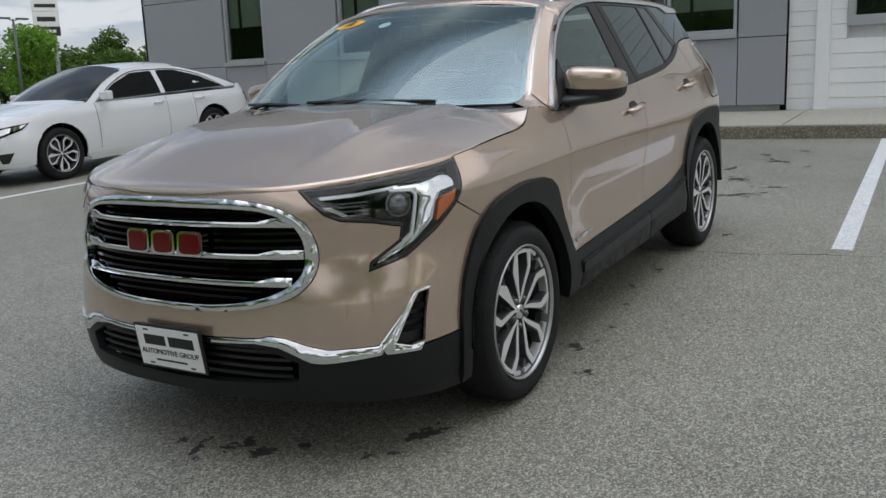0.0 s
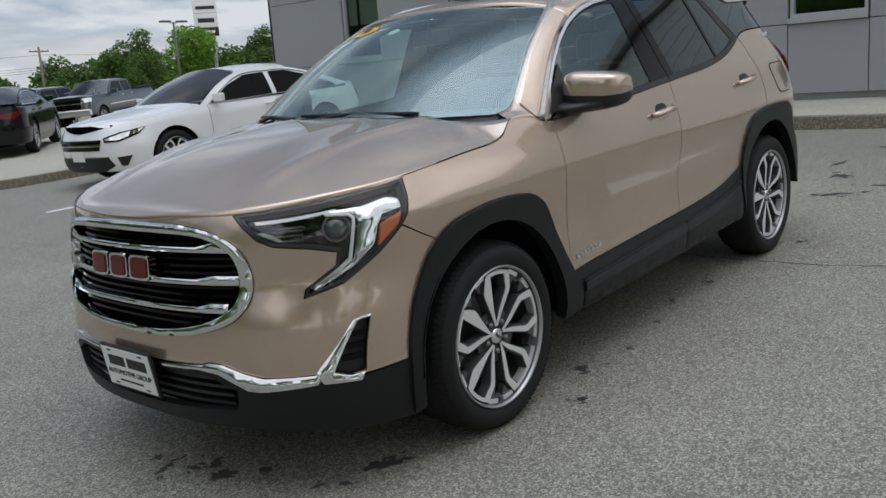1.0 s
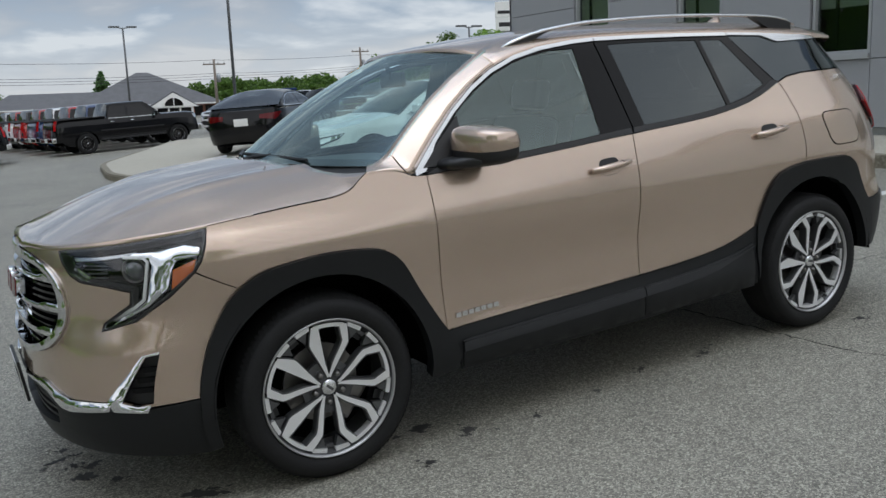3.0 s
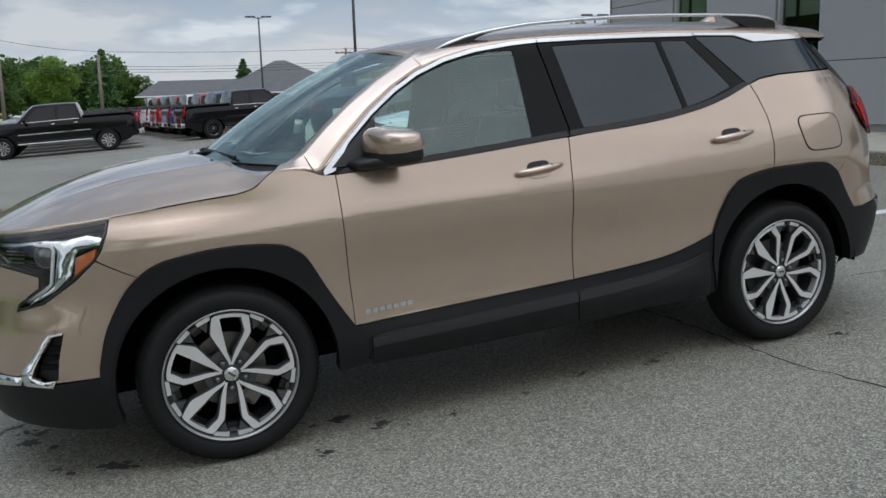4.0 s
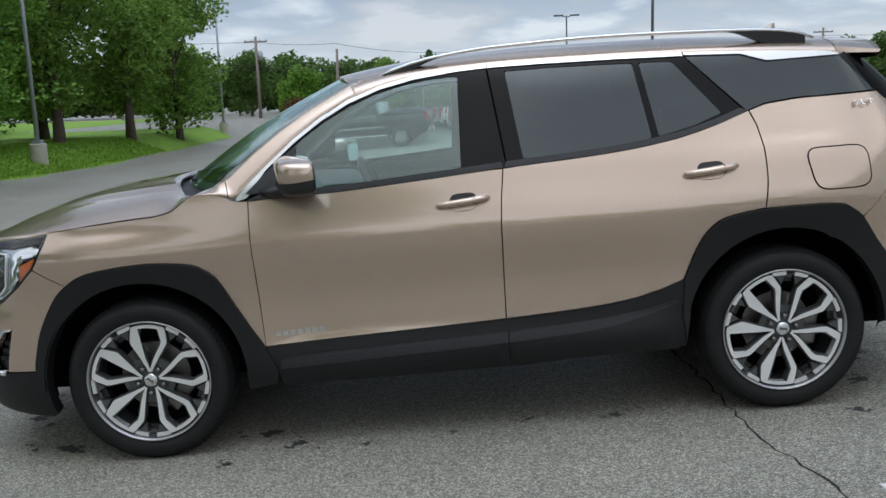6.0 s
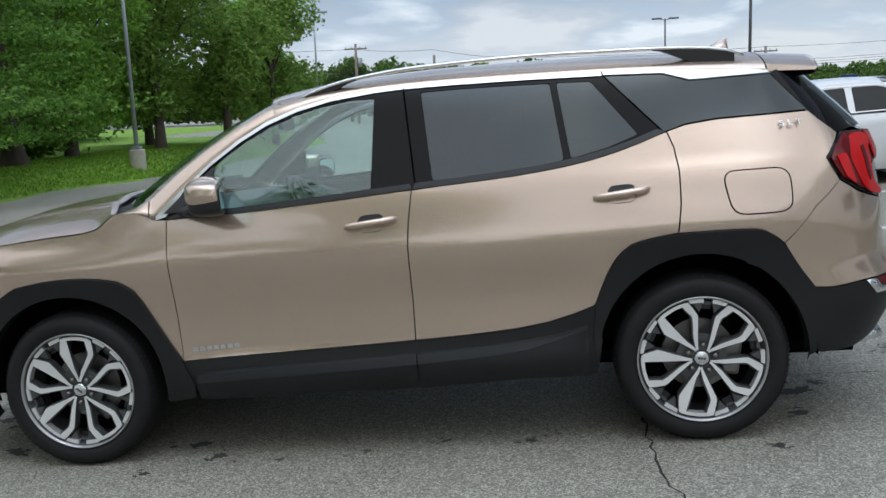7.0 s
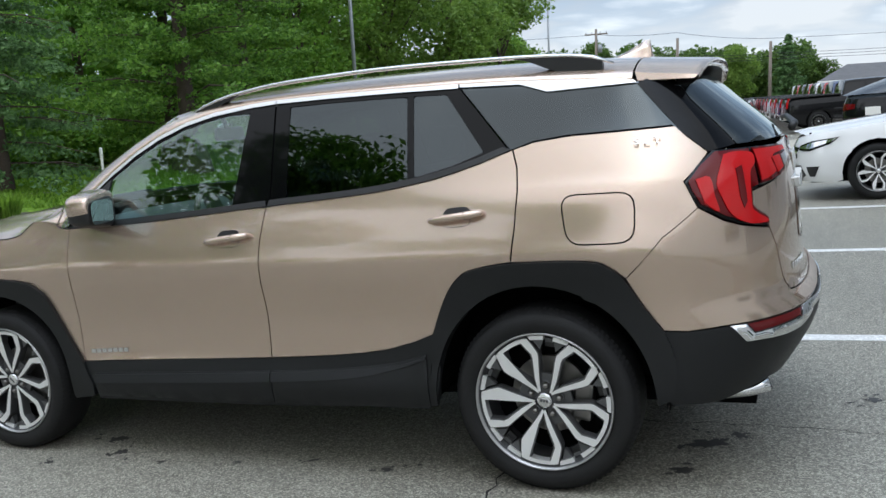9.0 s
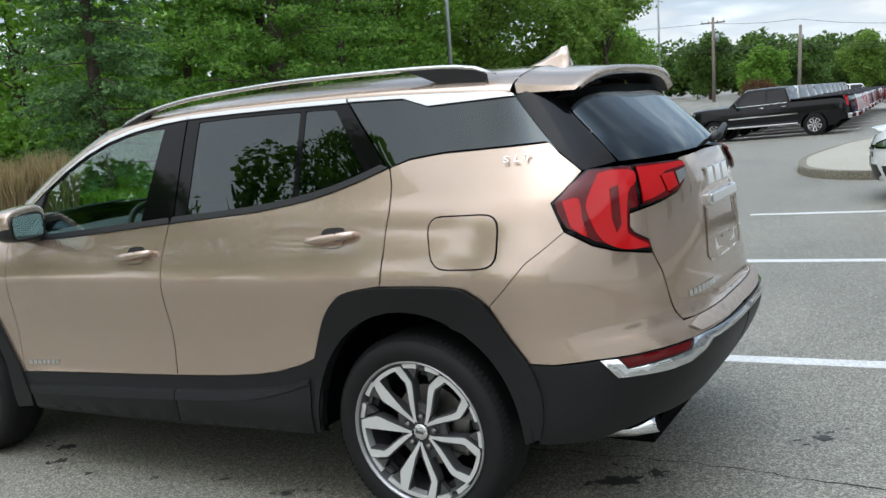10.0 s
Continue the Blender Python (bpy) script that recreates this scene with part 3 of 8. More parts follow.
def suv_side(s):
    """All that is pressed, glazed and clad on one flank: s is -1 for the driver's side."""
    P = lambda name, loop, mat, **k: panel(name, SUV, loop, mat, suv, side=s, **k)
    # fender
    top = [(x, seam_z(x) + 0.002) for x in (-0.36, -0.2, -0.05, 0.08, 0.14, 0.18, 0.215, 0.25)] + [(0.285, 1.126), (0.36, 1.120), (0.40, 1.106), (0.44, 1.088), (0.455, 1.085)]
    fender = [(-0.380, 0.958), *top, (0.50, 1.083), (0.50, 0.92), (0.507, 0.68), (0.513, 0.462), *[p for p in ARCH_F[::-1][1:] if p[0] > -0.285], (-0.29, 0.787), (-0.431, 0.869), (-0.405, 0.905)]
    P("fender", on(*fender), PAINT, gap=0.0015)
    # doors
    fd = [(0.513, 0.462), (0.507, 0.68), (0.50, 0.92), (0.50, 1.083), *along(BELT, 0.6, 1.5, 6), (1.575, 1.131), (1.556, 1.0), (1.548, 0.9), (1.546, 0.7), *along(LOW_DOOR, 1.543, 0.6, 5)]
    d1 = P("front_door", on(*fd), PAINT, gap=0.0025)
    rd = [(1.543, LOW_DOOR(1.543)), (1.546, 0.7), (1.548, 0.9), (1.556, 1.0), (1.575, 1.131), *along(BELT, 1.7, 2.6, 8), (2.640, 1.285), (2.662, 1.22), (2.672, 1.13), (2.666, 1.0), (2.648, 0.884), *[p for p in ARCH_R if p[0] < 2.62][::-1], *along(LOW_DOOR, 2.22, 1.65, 5)]
    d2 = P("rear_door", on(*rd), PAINT, gap=0.0025)
    # quarter panel
    q = [(2.650, 0.884), (2.668, 1.0), (2.674, 1.13), (2.664, 1.22), (2.643, 1.285), (2.72, 1.306), (2.85, 1.318), (3.225, 1.322), (3.262, 1.285), (3.335, 1.222), (3.260, 1.132), (3.305, 1.040), (3.19, 0.95), (3.062, 0.815), *[p for p in ARCH_R[::-1] if 2.68 < p[0] < 3.055]]
    P("quarter_panel", on(*q), PAINT, gap=0.0015)
    fuel = rounded(on((2.835, 1.112), (3.10, 1.112), (3.10, 0.94), (2.865, 0.94)), 0.055)
    rim = dense(fuel, 0.02)
    sheet("fuel_door_seam", [[Vector((p.x, p.y * s, p.z)) for p in (SUV.at(u, z, 0.0012) for u, z in ring + ring[:1])] for ring in (shrunk(rim, -0.0025), shrunk(rim, 0.0025))], DEEP, suv, flip=s > 0)
    P("fuel_door", fuel, PAINT, off=0.0025, gap=0.003, thick=0.004)
    # rear bumper cover, painted part
    b = on((3.062, 0.815), (3.19, 0.95), (3.305, 1.040), (3.385, 0.987), (3.44, 0.963)) + [(3.636, 0.935), (3.677, 0.868), (3.708, 0.748), (3.740, 0.692)] + tail((0.44, 0.69), (0.0, 0.69), (0.0, 0.64)) + on((3.55, 0.632), (3.38, 0.628), (3.26, 0.618), (3.18, 0.623), *[p for p in ARCH_R[::-1] if 3.065 < p[0] < 3.175])
    P("rear_bumper", b, PAINT, gap=0.0015)
    low = on((3.18, 0.621), (3.26, 0.616), (3.40, 0.626), (3.55, 0.630)) + tail((0.0, 0.638), (0.0, 0.37), (0.40, 0.375)) + on((3.50, 0.392), (3.42, 0.372), (3.34, 0.350), (3.195, 0.352), (3.15, 0.42), (3.125, 0.55))
    P("rear_bumper_cladding", low, CLAD, off=0.004, gap=0.001)
    # wheel arch and sill cladding
    P("arch_trim", on(*ARCH_F, (0.56, 0.36), (0.55, 0.30), (0.43, 0.285), *circle(0, 0.355, 0.428, -8, 196, 26), (-0.455, 0.228), (-0.478, 0.36)), CLAD, off=0.016, thick=0.05, gap=0.001)
    P("arch_trim", on(*ARCH_R, (3.215, 0.52), (3.215, 0.44), (3.195, 0.375), *[(2.725 + (x - 2.725) * 0.95, z) for x, z in circle(2.725, 0.355, 0.442, 0, 180, 22)], (2.300, 0.335), (2.29, 0.45)), CLAD, off=0.016, thick=0.05, gap=0.001)
    P("sill", on((0.513, 0.462), *along(LOW_DOOR, 0.6, 2.30, 12), (2.325, 0.60), (2.325, 0.45), (2.30, 0.318), (1.6, 0.29), (1.0, 0.285), (0.57, 0.285), (0.555, 0.36)), CLAD, off=0.006, gap=0.001)
    for x0, x1 in ((0.572, 1.5445), (1.5475, 2.27)):
        xs = np.linspace(x0, x1, 7)
        P("sill_moulding", on(*[(x, LOW_DOOR(x) - 0.052 - 0.012 * smooth01(2.0, 2.27, x)) for x in xs], *[(x, 0.300 + 0.006 * (x - 0.6)) for x in xs[::-1]]), CLAD, off=0.012, bulge=0.010, thick=0.012, gap=0.001)
        P("sill_ridge", on(*[(x, LOW_DOOR(x) - 0.060 - 0.016 * smooth01(1.9, 2.27, x)) for x in xs], *[(x, LOW_DOOR(x) - 0.098 + 0.014 * smooth01(1.9, 2.27, x)) for x in xs[::-1]]), CLAD, off=0.022, thick=0.012, gap=0.001, lift=0.35)
    # glass band: black surround, panes, bright line over it
    belt_in = lambda x: BELT(x) + 0.026
    chrome_in = lambda x: CHROME_LINE(x) - 0.022
    front_glass = [(0.685, belt_in(0.685)), *along(belt_in, 0.8, 1.40, 4), (1.418, chrome_in(1.40) - 0.012), *[(x, chrome_in(x) - 0.004) for x in (1.3, 1.18, 1.06, 0.95, 0.84, 0.75, 0.70)]]
    rear_glass = [(1.665, belt_in(1.67)), *along(belt_in, 1.8, 2.215, 4), (2.178, chrome_in(2.18) - 0.012), *[(x, chrome_in(x) - 0.010) for x in (2.0, 1.8)], (1.625, chrome_in(1.64) - 0.012)]
    small = [(2.245, belt_in(2.245)), (2.40, belt_in(2.40) + 0.004), (2.525, belt_in(2.53) + 0.01), (2.350, chrome_in(2.34) - 0.014), (2.208, chrome_in(2.2) - 0.012)]
    P("front_window", rounded(on(*front_glass), 0.012, 2), GLASS, off=-0.004, thick=0, gap=0.0, step=0.08)
    P("rear_window", rounded(on(*rear_glass), 0.012, 2), PRIVACY, off=-0.004, thick=0, gap=0.0, step=0.08)
    P("rear_vent_window", rounded(on(*small), 0.010, 2), PRIVACY, off=-0.003, thick=0, gap=0.0, step=0.08)
    frame_loop = [(0.475, BELT(0.47) + 0.004), *along(lambda x: BELT(x) + 0.001, 0.6, 1.5, 6), (1.590, BELT(1.59) + 0.001), (1.545, CHROME_LINE(1.55) - 0.017), *[(x, CHROME_LINE(x) - 0.017) for x in (1.4, 1.23, 1.08, 0.94, 0.82, 0.70, 0.60, 0.52)]]
    P("window_frame", on(*frame_loop), PIANO, off=-0.001, thick=0.012, gap=0.001, holes=[on(*front_glass)])
    frame_loop = [(1.596, BELT(1.6) + 0.001), *along(lambda x: BELT(x) + 0.001, 1.75, 2.55, 7), (2.622, BELT(2.622) + 0.006), (2.405, CHROME_LINE(2.4) - 0.017), *[(x, CHROME_LINE(x) - 0.017) for x in (2.2, 1.9, 1.7)], (1.552, CHROME_LINE(1.55) - 0.017)]
    P("window_frame", on(*frame_loop), PIANO, off=-0.001, thick=0.012, gap=0.001, holes=[on(*rear_glass), on(*small)])
    P("pillar_backing", on((1.560, BELT(1.56) + 0.004), (1.625, BELT(1.62) + 0.004), (1.580, CHROME_LINE(1.58) - 0.02), (1.515, CHROME_LINE(1.51) - 0.02)), DEEP, off=-0.008, thick=0, gap=0.0, step=0.08)
    P("belt_moulding", on(*along(lambda x: BELT(x) + 0.022, 0.56, 1.57, 8), *along(lambda x: BELT(x) - 0.001, 1.577, 0.5, 8)), BLACK, off=0.006, thick=0.01, gap=0.0)
    P("belt_moulding", on(*along(lambda x: BELT(x) + 0.022, 1.59, 2.60, 10), *along(lambda x: BELT(x) - 0.001, 2.636, 1.582, 10)), BLACK, off=0.006, thick=0.01, gap=0.0)
    qg = [(2.632, 1.284), (2.72, 1.311), (2.85, 1.323), (3.215, 1.327), (3.255, 1.295), (3.09, 1.490), (2.76, 1.488), (2.66, 1.525), (2.409, 1.535)]
    P("quarter_window", on(*qg), PRIVACY, off=-0.002, thick=0.012, gap=0.002, step=0.07)
    P("quarter_window_backing", on(*qg), BLACK, off=-0.02, thick=0, gap=0.0, step=0.1)
    P("d_pillar", on((3.09, 1.490), (3.255, 1.295), (3.335, 1.224)) + tail((0.612, 1.236), (0.590, 1.240), (0.579, 1.32), (0.564, 1.41), (0.524, 1.497)) + on((3.12, 1.502)), PIANO, off=-0.001, gap=0.001)
    # bright line along the top of the side glass, widening at the rear
    P("chrome_line", on((0.455, 1.083), (0.50, 1.095), *[(x, CHROME_LINE(x) - 0.016) for x in (0.58, 0.70, 0.82, 0.94, 1.08, 1.23, 1.42, 1.549)], *[(x, CHROME_LINE(x)) for x in (1.549, 1.42, 1.23, 1.08, 0.94, 0.82, 0.70, 0.58, 0.50, 0.455)]), SATIN, off=0.006, thick=0.012, gap=0.0)
    P("chrome_line", on(*[(x, CHROME_LINE(x) - 0.016) for x in (1.553, 1.8, 2.1, 2.40)], *[(x, CHROME_LINE(x)) for x in (2.395, 2.1, 1.8, 1.553)]), SATIN, off=0.006, thick=0.012, gap=0.0)
    P("chrome_blade", on((2.405, CHROME_LINE(2.4) - 0.014), (2.65, 1.523), (2.76, 1.486), (3.09, 1.488), *[(x, CHROME_LINE(x)) for x in (3.075, 2.8, 2.6, 2.402)]), SATIN, off=0.006, thick=0.012, gap=0.001)
    # roof side with the front pillar
    def screen_edge(a, t=0.955):
        b = Vector((0.075 + 0.275 * t * t, 0.790 * t, 1.150 - 0.018 * t * t))
        c = Vector((0.868 + 0.117 * t * t, 0.600 * t, 1.579 - 0.033 * t * t))
        return b.lerp(c, a) + Vector((-0.02, 0, 0.022)) * math.sin(math.pi * a) + Vector((-0.003, 0, 0.005))
    # the foot runs round the lower corner of the windscreen into the fender
    foot = [((0.255, 1.114), (0.0, 0.93)), ((0.30, 1.118), (0.012, 0.955)), ((0.345, 1.117), (0.035, 0.972)), ((0.385, 1.110), (0.065, 0.980)), ((0.42, 1.098), (0.095, 0.985))]
    line = [(o, screen_edge(a, t), 0.0) for o, (a, t) in foot]
    line += [((x, CHROME_LINE(x) + 0.001), screen_edge(a, 0.987 - 0.025 * a), h) for x, a, h in ((0.445, 0.125, 0.05), (0.47, 0.16, 0.15), (0.58, 0.31, 0.35), (0.70, 0.50, 0.45), (0.82, 0.70, 0.5), (0.94, 0.92, 0.4), (0.98, 1.0, 0.3))]
    line.append(((1.04, CHROME_LINE(1.04) + 0.001), Vector((1.04, 0.555, ROOF(1.04, 0.555) + 0.002)), 0.1))
    rows = []
    for (x, z), q, hump in line:
        p = SUV.at(x, z, 0.0015)
        mid = (p + q) / 2 + Vector((-0.006, 0.008, 0.006)) * hump
        rows.append([Vector((v.x, v.y * s, v.z)) for v in (p - Vector((0, 0.012, 0)), p, (p + mid) / 2 + Vector((-0.004, 0.006, 0.004)) * hump, mid, (q + mid) / 2 + Vector((-0.002, 0.002, 0.004)) * hump, q, q + Vector((0.01, -0.02, -0.012)))])
    sheet("front_pillar", rows, PAINT, suv, flip=s < 0)
    part("pillar_seam", tube_bm([v + Vector((-0.001, s * 0.001, 0.002)) for v in rows[4][1:5]], 0.0016, 5), DEEP, suv)
    line = [SUV.at(SUV.x(x, seam_z(x) - 0.001), seam_z(x) - 0.001, 0.0016) for x in np.linspace(-0.36, 0.20, 24)]
    part("fender_seam", tube_bm([Vector((v.x, v.y * s, v.z)) for v in line], 0.0013, 6), DEEP, suv)
    # door handles
    for x, door in ((1.395, d1), (2.435, d2)):
        z = 1.012 if x < 2 else 1.058
        p, n = SUV.at(x, z), SUV.normal(x, z)
        cup = rounded([(x - 0.055, z + 0.030), (x + 0.06, z + 0.034), (x + 0.06, z - 0.038), (x - 0.055, z - 0.042)], 0.035)
        # flat black patch on the door in place of the recess's shadow
        panel("handle_cup", SUV, cup, BLACK, door, off=0.0012, thick=0, gap=0, side=s, step=0.02)
        panel("handle_cup_floor", SUV, rounded([(x - 0.05, z + 0.004), (x + 0.055, z + 0.008), (x + 0.055, z - 0.036), (x - 0.05, z - 0.040)], 0.03), PAINT, door, off=0.002, thick=0, gap=0, side=s, step=0.02)
        bm = tube_bm([Vector((x + d, s * (p.y + o), z + 0.010 * d / 0.1)) for d, o in ((-0.104, 0.008), (-0.098, 0.018), (-0.07, 0.030), (0.0, 0.036), (0.07, 0.032), (0.098, 0.018), (0.105, 0.006))], [0.013, 0.0165, 0.0185, 0.019, 0.0185, 0.017, 0.014], 12, 0.80)
        part("door_handle", bm, PAINT, door, smooth=True)
        part("handle_seam", tube_bm([Vector((x + 0.047, s * (p.y + 0.034), z + 0.0048)), Vector((x + 0.0495, s * (p.y + 0.034), z + 0.0052))], 0.0174, 12), BLACK, door)
    # lettering on the door and the tailgate side, as plain bars
    for i in range(7):
        bx, bz = 0.560 + i * 0.031, 0.503 + i * 0.0011
        panel("badge_letter", SUV, on((bx, bz), (bx + 0.024, bz), (bx + 0.024, bz + 0.018), (bx, bz + 0.018)), CHROME, d1, off=0.006, thick=0.004, gap=0, side=s, step=0.03)
    for i, letter in enumerate("SLT"[::-s]):
        x, z = 3.098 + 0.035 * i, 1.274
        o, n = SUV.at(SUV.x(x, z), z, 0.011), SUV.normal(SUV.x(x, z), z)
        n = Vector((n.x, n.y * s, n.z)).normalized()
        right = Vector((-s, 0, 0))
        right = (right - n * right.dot(n)).normalized()
        up = n.cross(right)
        text_mesh("trim_badge_letter", letter, 0.036, CHROME, suv, Matrix(((right.x * 1.35, up.x, n.x, o.x), (right.y * 1.35, up.y, n.y, o.y * s), (right.z * 1.35, up.z, n.z, o.z), (0, 0, 0, 1))), "", 0.003)
    # roof rail
    rail_y = lambda x: 0.585 - 0.02 * smooth01(2.2, 3.0, x)
    rz = keyed((1.06, 1.548), (1.12, 1.572), (1.3, 1.615), (1.6, 1.643), (2.0, 1.650), (2.5, 1.637), (2.78, 1.622), (2.90, 1.607), (3.0, 1.572))
    pts = [Vector((x, s * rail_y(x), rz(x))) for x in np.linspace(1.06, 3.0, 26)]
    part("roof_rail", tube_bm(pts, [0.010] + [0.018] * 24 + [0.010], 12, 0.5), SATIN, suv, "satin silver roof rail", smooth=True)
    for a, b in ((1.10, 1.34), (2.62, 2.96)):
        bm = bmesh.new()
        ends = lambda x: smooth01(a, a + 0.20, x) if a > 2 else smooth01(b, b - 0.16, x)
        low = lambda x: rz(x) - 0.008 - (rz(x) - 0.008 - ROOF(x, rail_y(x)) + 0.01) * ends(x)
        rings = [[bm.verts.new((x, s * rail_y(x) + o, z)) for o, z in ((-0.014, rz(x) - 0.004), (0.014, rz(x) - 0.004), (0.014, low(x)), (-0.014, low(x)))] for x in np.linspace(a, b, 12)]
        for p, q in zip(rings, rings[1:]):
            for i in range(4):
                bm.faces.new((p[i], p[(i + 1) % 4], q[(i + 1) % 4], q[i]))
        bm.faces.new(rings[0])
        bm.faces.new(rings[-1][::-1])
        bmesh.ops.recalc_face_normals(bm, faces=bm.faces[:])
        part("rail_foot", bm, BLACK, suv)
    # door mirror
    mirror = new("door_mirror")
    mirror.parent = suv
    tagged(mirror, "bronze door mirror with black base")
    cx, cy, cz = 0.730, s * 0.940, 1.186
    bm = bmesh.new()
    bmesh.ops.create_uvsphere(bm, u_segments=28, v_segments=16, radius=1)
    for v in bm.verts:
        x, y, z = v.co
        k = lambda a, e: math.copysign(abs(a) ** e, a)
        x, y, z = k(x, 0.66), k(y, 0.55), k(z, 0.55)
        x = min(x, 0.62)
        v.co = Vector((cx + 0.092 * x + 0.030 * y * s, cy + 0.123 * y, cz + 0.066 * z * (1 - 0.20 * y * s) - 0.004 * x))
    bmesh.ops.bisect_plane(bm, geom=bm.verts[:] + bm.edges[:] + bm.faces[:], plane_co=(cx, cy, cz - 0.018), plane_no=(0.10, -0.10 * s, -1), clear_outer=True)
    part("mirror_cap", bm, PAINT, mirror, smooth=True)
    bm = bmesh.new()
    bmesh.ops.create_uvsphere(bm, u_segments=28, v_segments=16, radius=1)
    for v in bm.verts:
        x, y, z = v.co
        x, y, z = k(x, 0.66), k(y, 0.55), k(z, 0.55)
        x = min(x, 0.68)
        v.co = Vector((cx + 0.088 * x + 0.030 * y * s, cy + 0.118 * y, cz + 0.068 * z * (1 - 0.20 * y * s) - 0.026))
    part("mirror_housing", bm, BLACK, mirror, smooth=True)
    gl = [(cy + a, cz + b - 0.002) for a, b in rounded([(-0.090, 0.050), (0.090, 0.050), (0.088, -0.052), (-0.088, -0.054)], 0.03)]
    part("mirror_glass", (lambda bm: (bm.faces.new([bm.verts.new((cx + 0.0625 + 0.030 * (a - cy) / 0.118 * s, a, b - 0.020)) for a, b in gl]), bm)[1])(bmesh.new()), CHROME_GLASS, mirror)
    part("mirror_arm", tube_bm([Vector((0.60, s * 0.80, 1.112)), Vector((0.65, s * 0.87, 1.114)), Vector((0.725, s * 0.95, 1.126))], [0.075, 0.068, 0.080], 12, 0.38), BLACK, mirror, smooth=True)
    panel("mirror_sail", SUV, on((0.49, 1.108), (0.69, 1.112), (0.71, 1.29), (0.60, 1.205)), BLACK, mirror, off=0.008, thick=0.01, gap=0.0, side=s)
    # wheels
    turn = 0 if s < 0 else 180
    wheel("front_wheel", suv, pose(0, s * 0.79, 0.350, 0, 0, turn) @ pose(0, 0, 0, 0, 36 + 5, 0))
    wheel("rear_wheel", suv, pose(2.725, s * 0.79, 0.350, 0, 0, turn) @ pose(0, 0, 0, 0, 8, 0))
    # wheel housings, near-black so the shade inside the arches is their colour
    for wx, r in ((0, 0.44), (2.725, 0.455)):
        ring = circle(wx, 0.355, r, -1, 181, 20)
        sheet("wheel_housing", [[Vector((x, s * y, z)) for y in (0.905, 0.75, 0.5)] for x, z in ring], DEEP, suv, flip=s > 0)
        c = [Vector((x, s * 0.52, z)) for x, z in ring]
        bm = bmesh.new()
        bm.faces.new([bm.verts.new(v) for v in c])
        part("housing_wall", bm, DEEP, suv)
    # exhaust tip under the bumper's lower edge
    pipe = [Vector((3.32, s * 0.65, 0.330)), Vector((3.43, s * 0.635, 0.345)), Vector((3.505, s * 0.62, 0.362))]
    end = part("exhaust_tip", tube_bm(pipe, [0.034, 0.040, 0.042], 20, 0.75), CHROME, suv, "chrome exhaust tip", smooth=True)
    part("exhaust_bore", tube_bm([pipe[1], pipe[2] + Vector((0.002, 0, 0))], 0.037, 20, 0.75), DEEP, end, smooth=False)


CHROME_GLASS = material("mirror_glass", (0.55, 0.72, 0.72), 0.02, 1.0)
ROOF_Z = keyed((0.85, 1.580), (1.0, 1.605), (1.3, 1.636), (1.75, 1.650), (2.3, 1.642), (2.8, 1.618), (3.05, 1.602), (3.34, 1.578))


def ROOF(x, y):
    zc = CHROME_LINE(x) + 0.001
    yc = SUV.width(x, zc)
    t = min(1.0, abs(y) / yc)
    return zc + (ROOF_Z(x) - zc) * max(0.0, 1 - t ** 3.2) ** 0.62


for s in (-1, 1):
    suv_side(s)


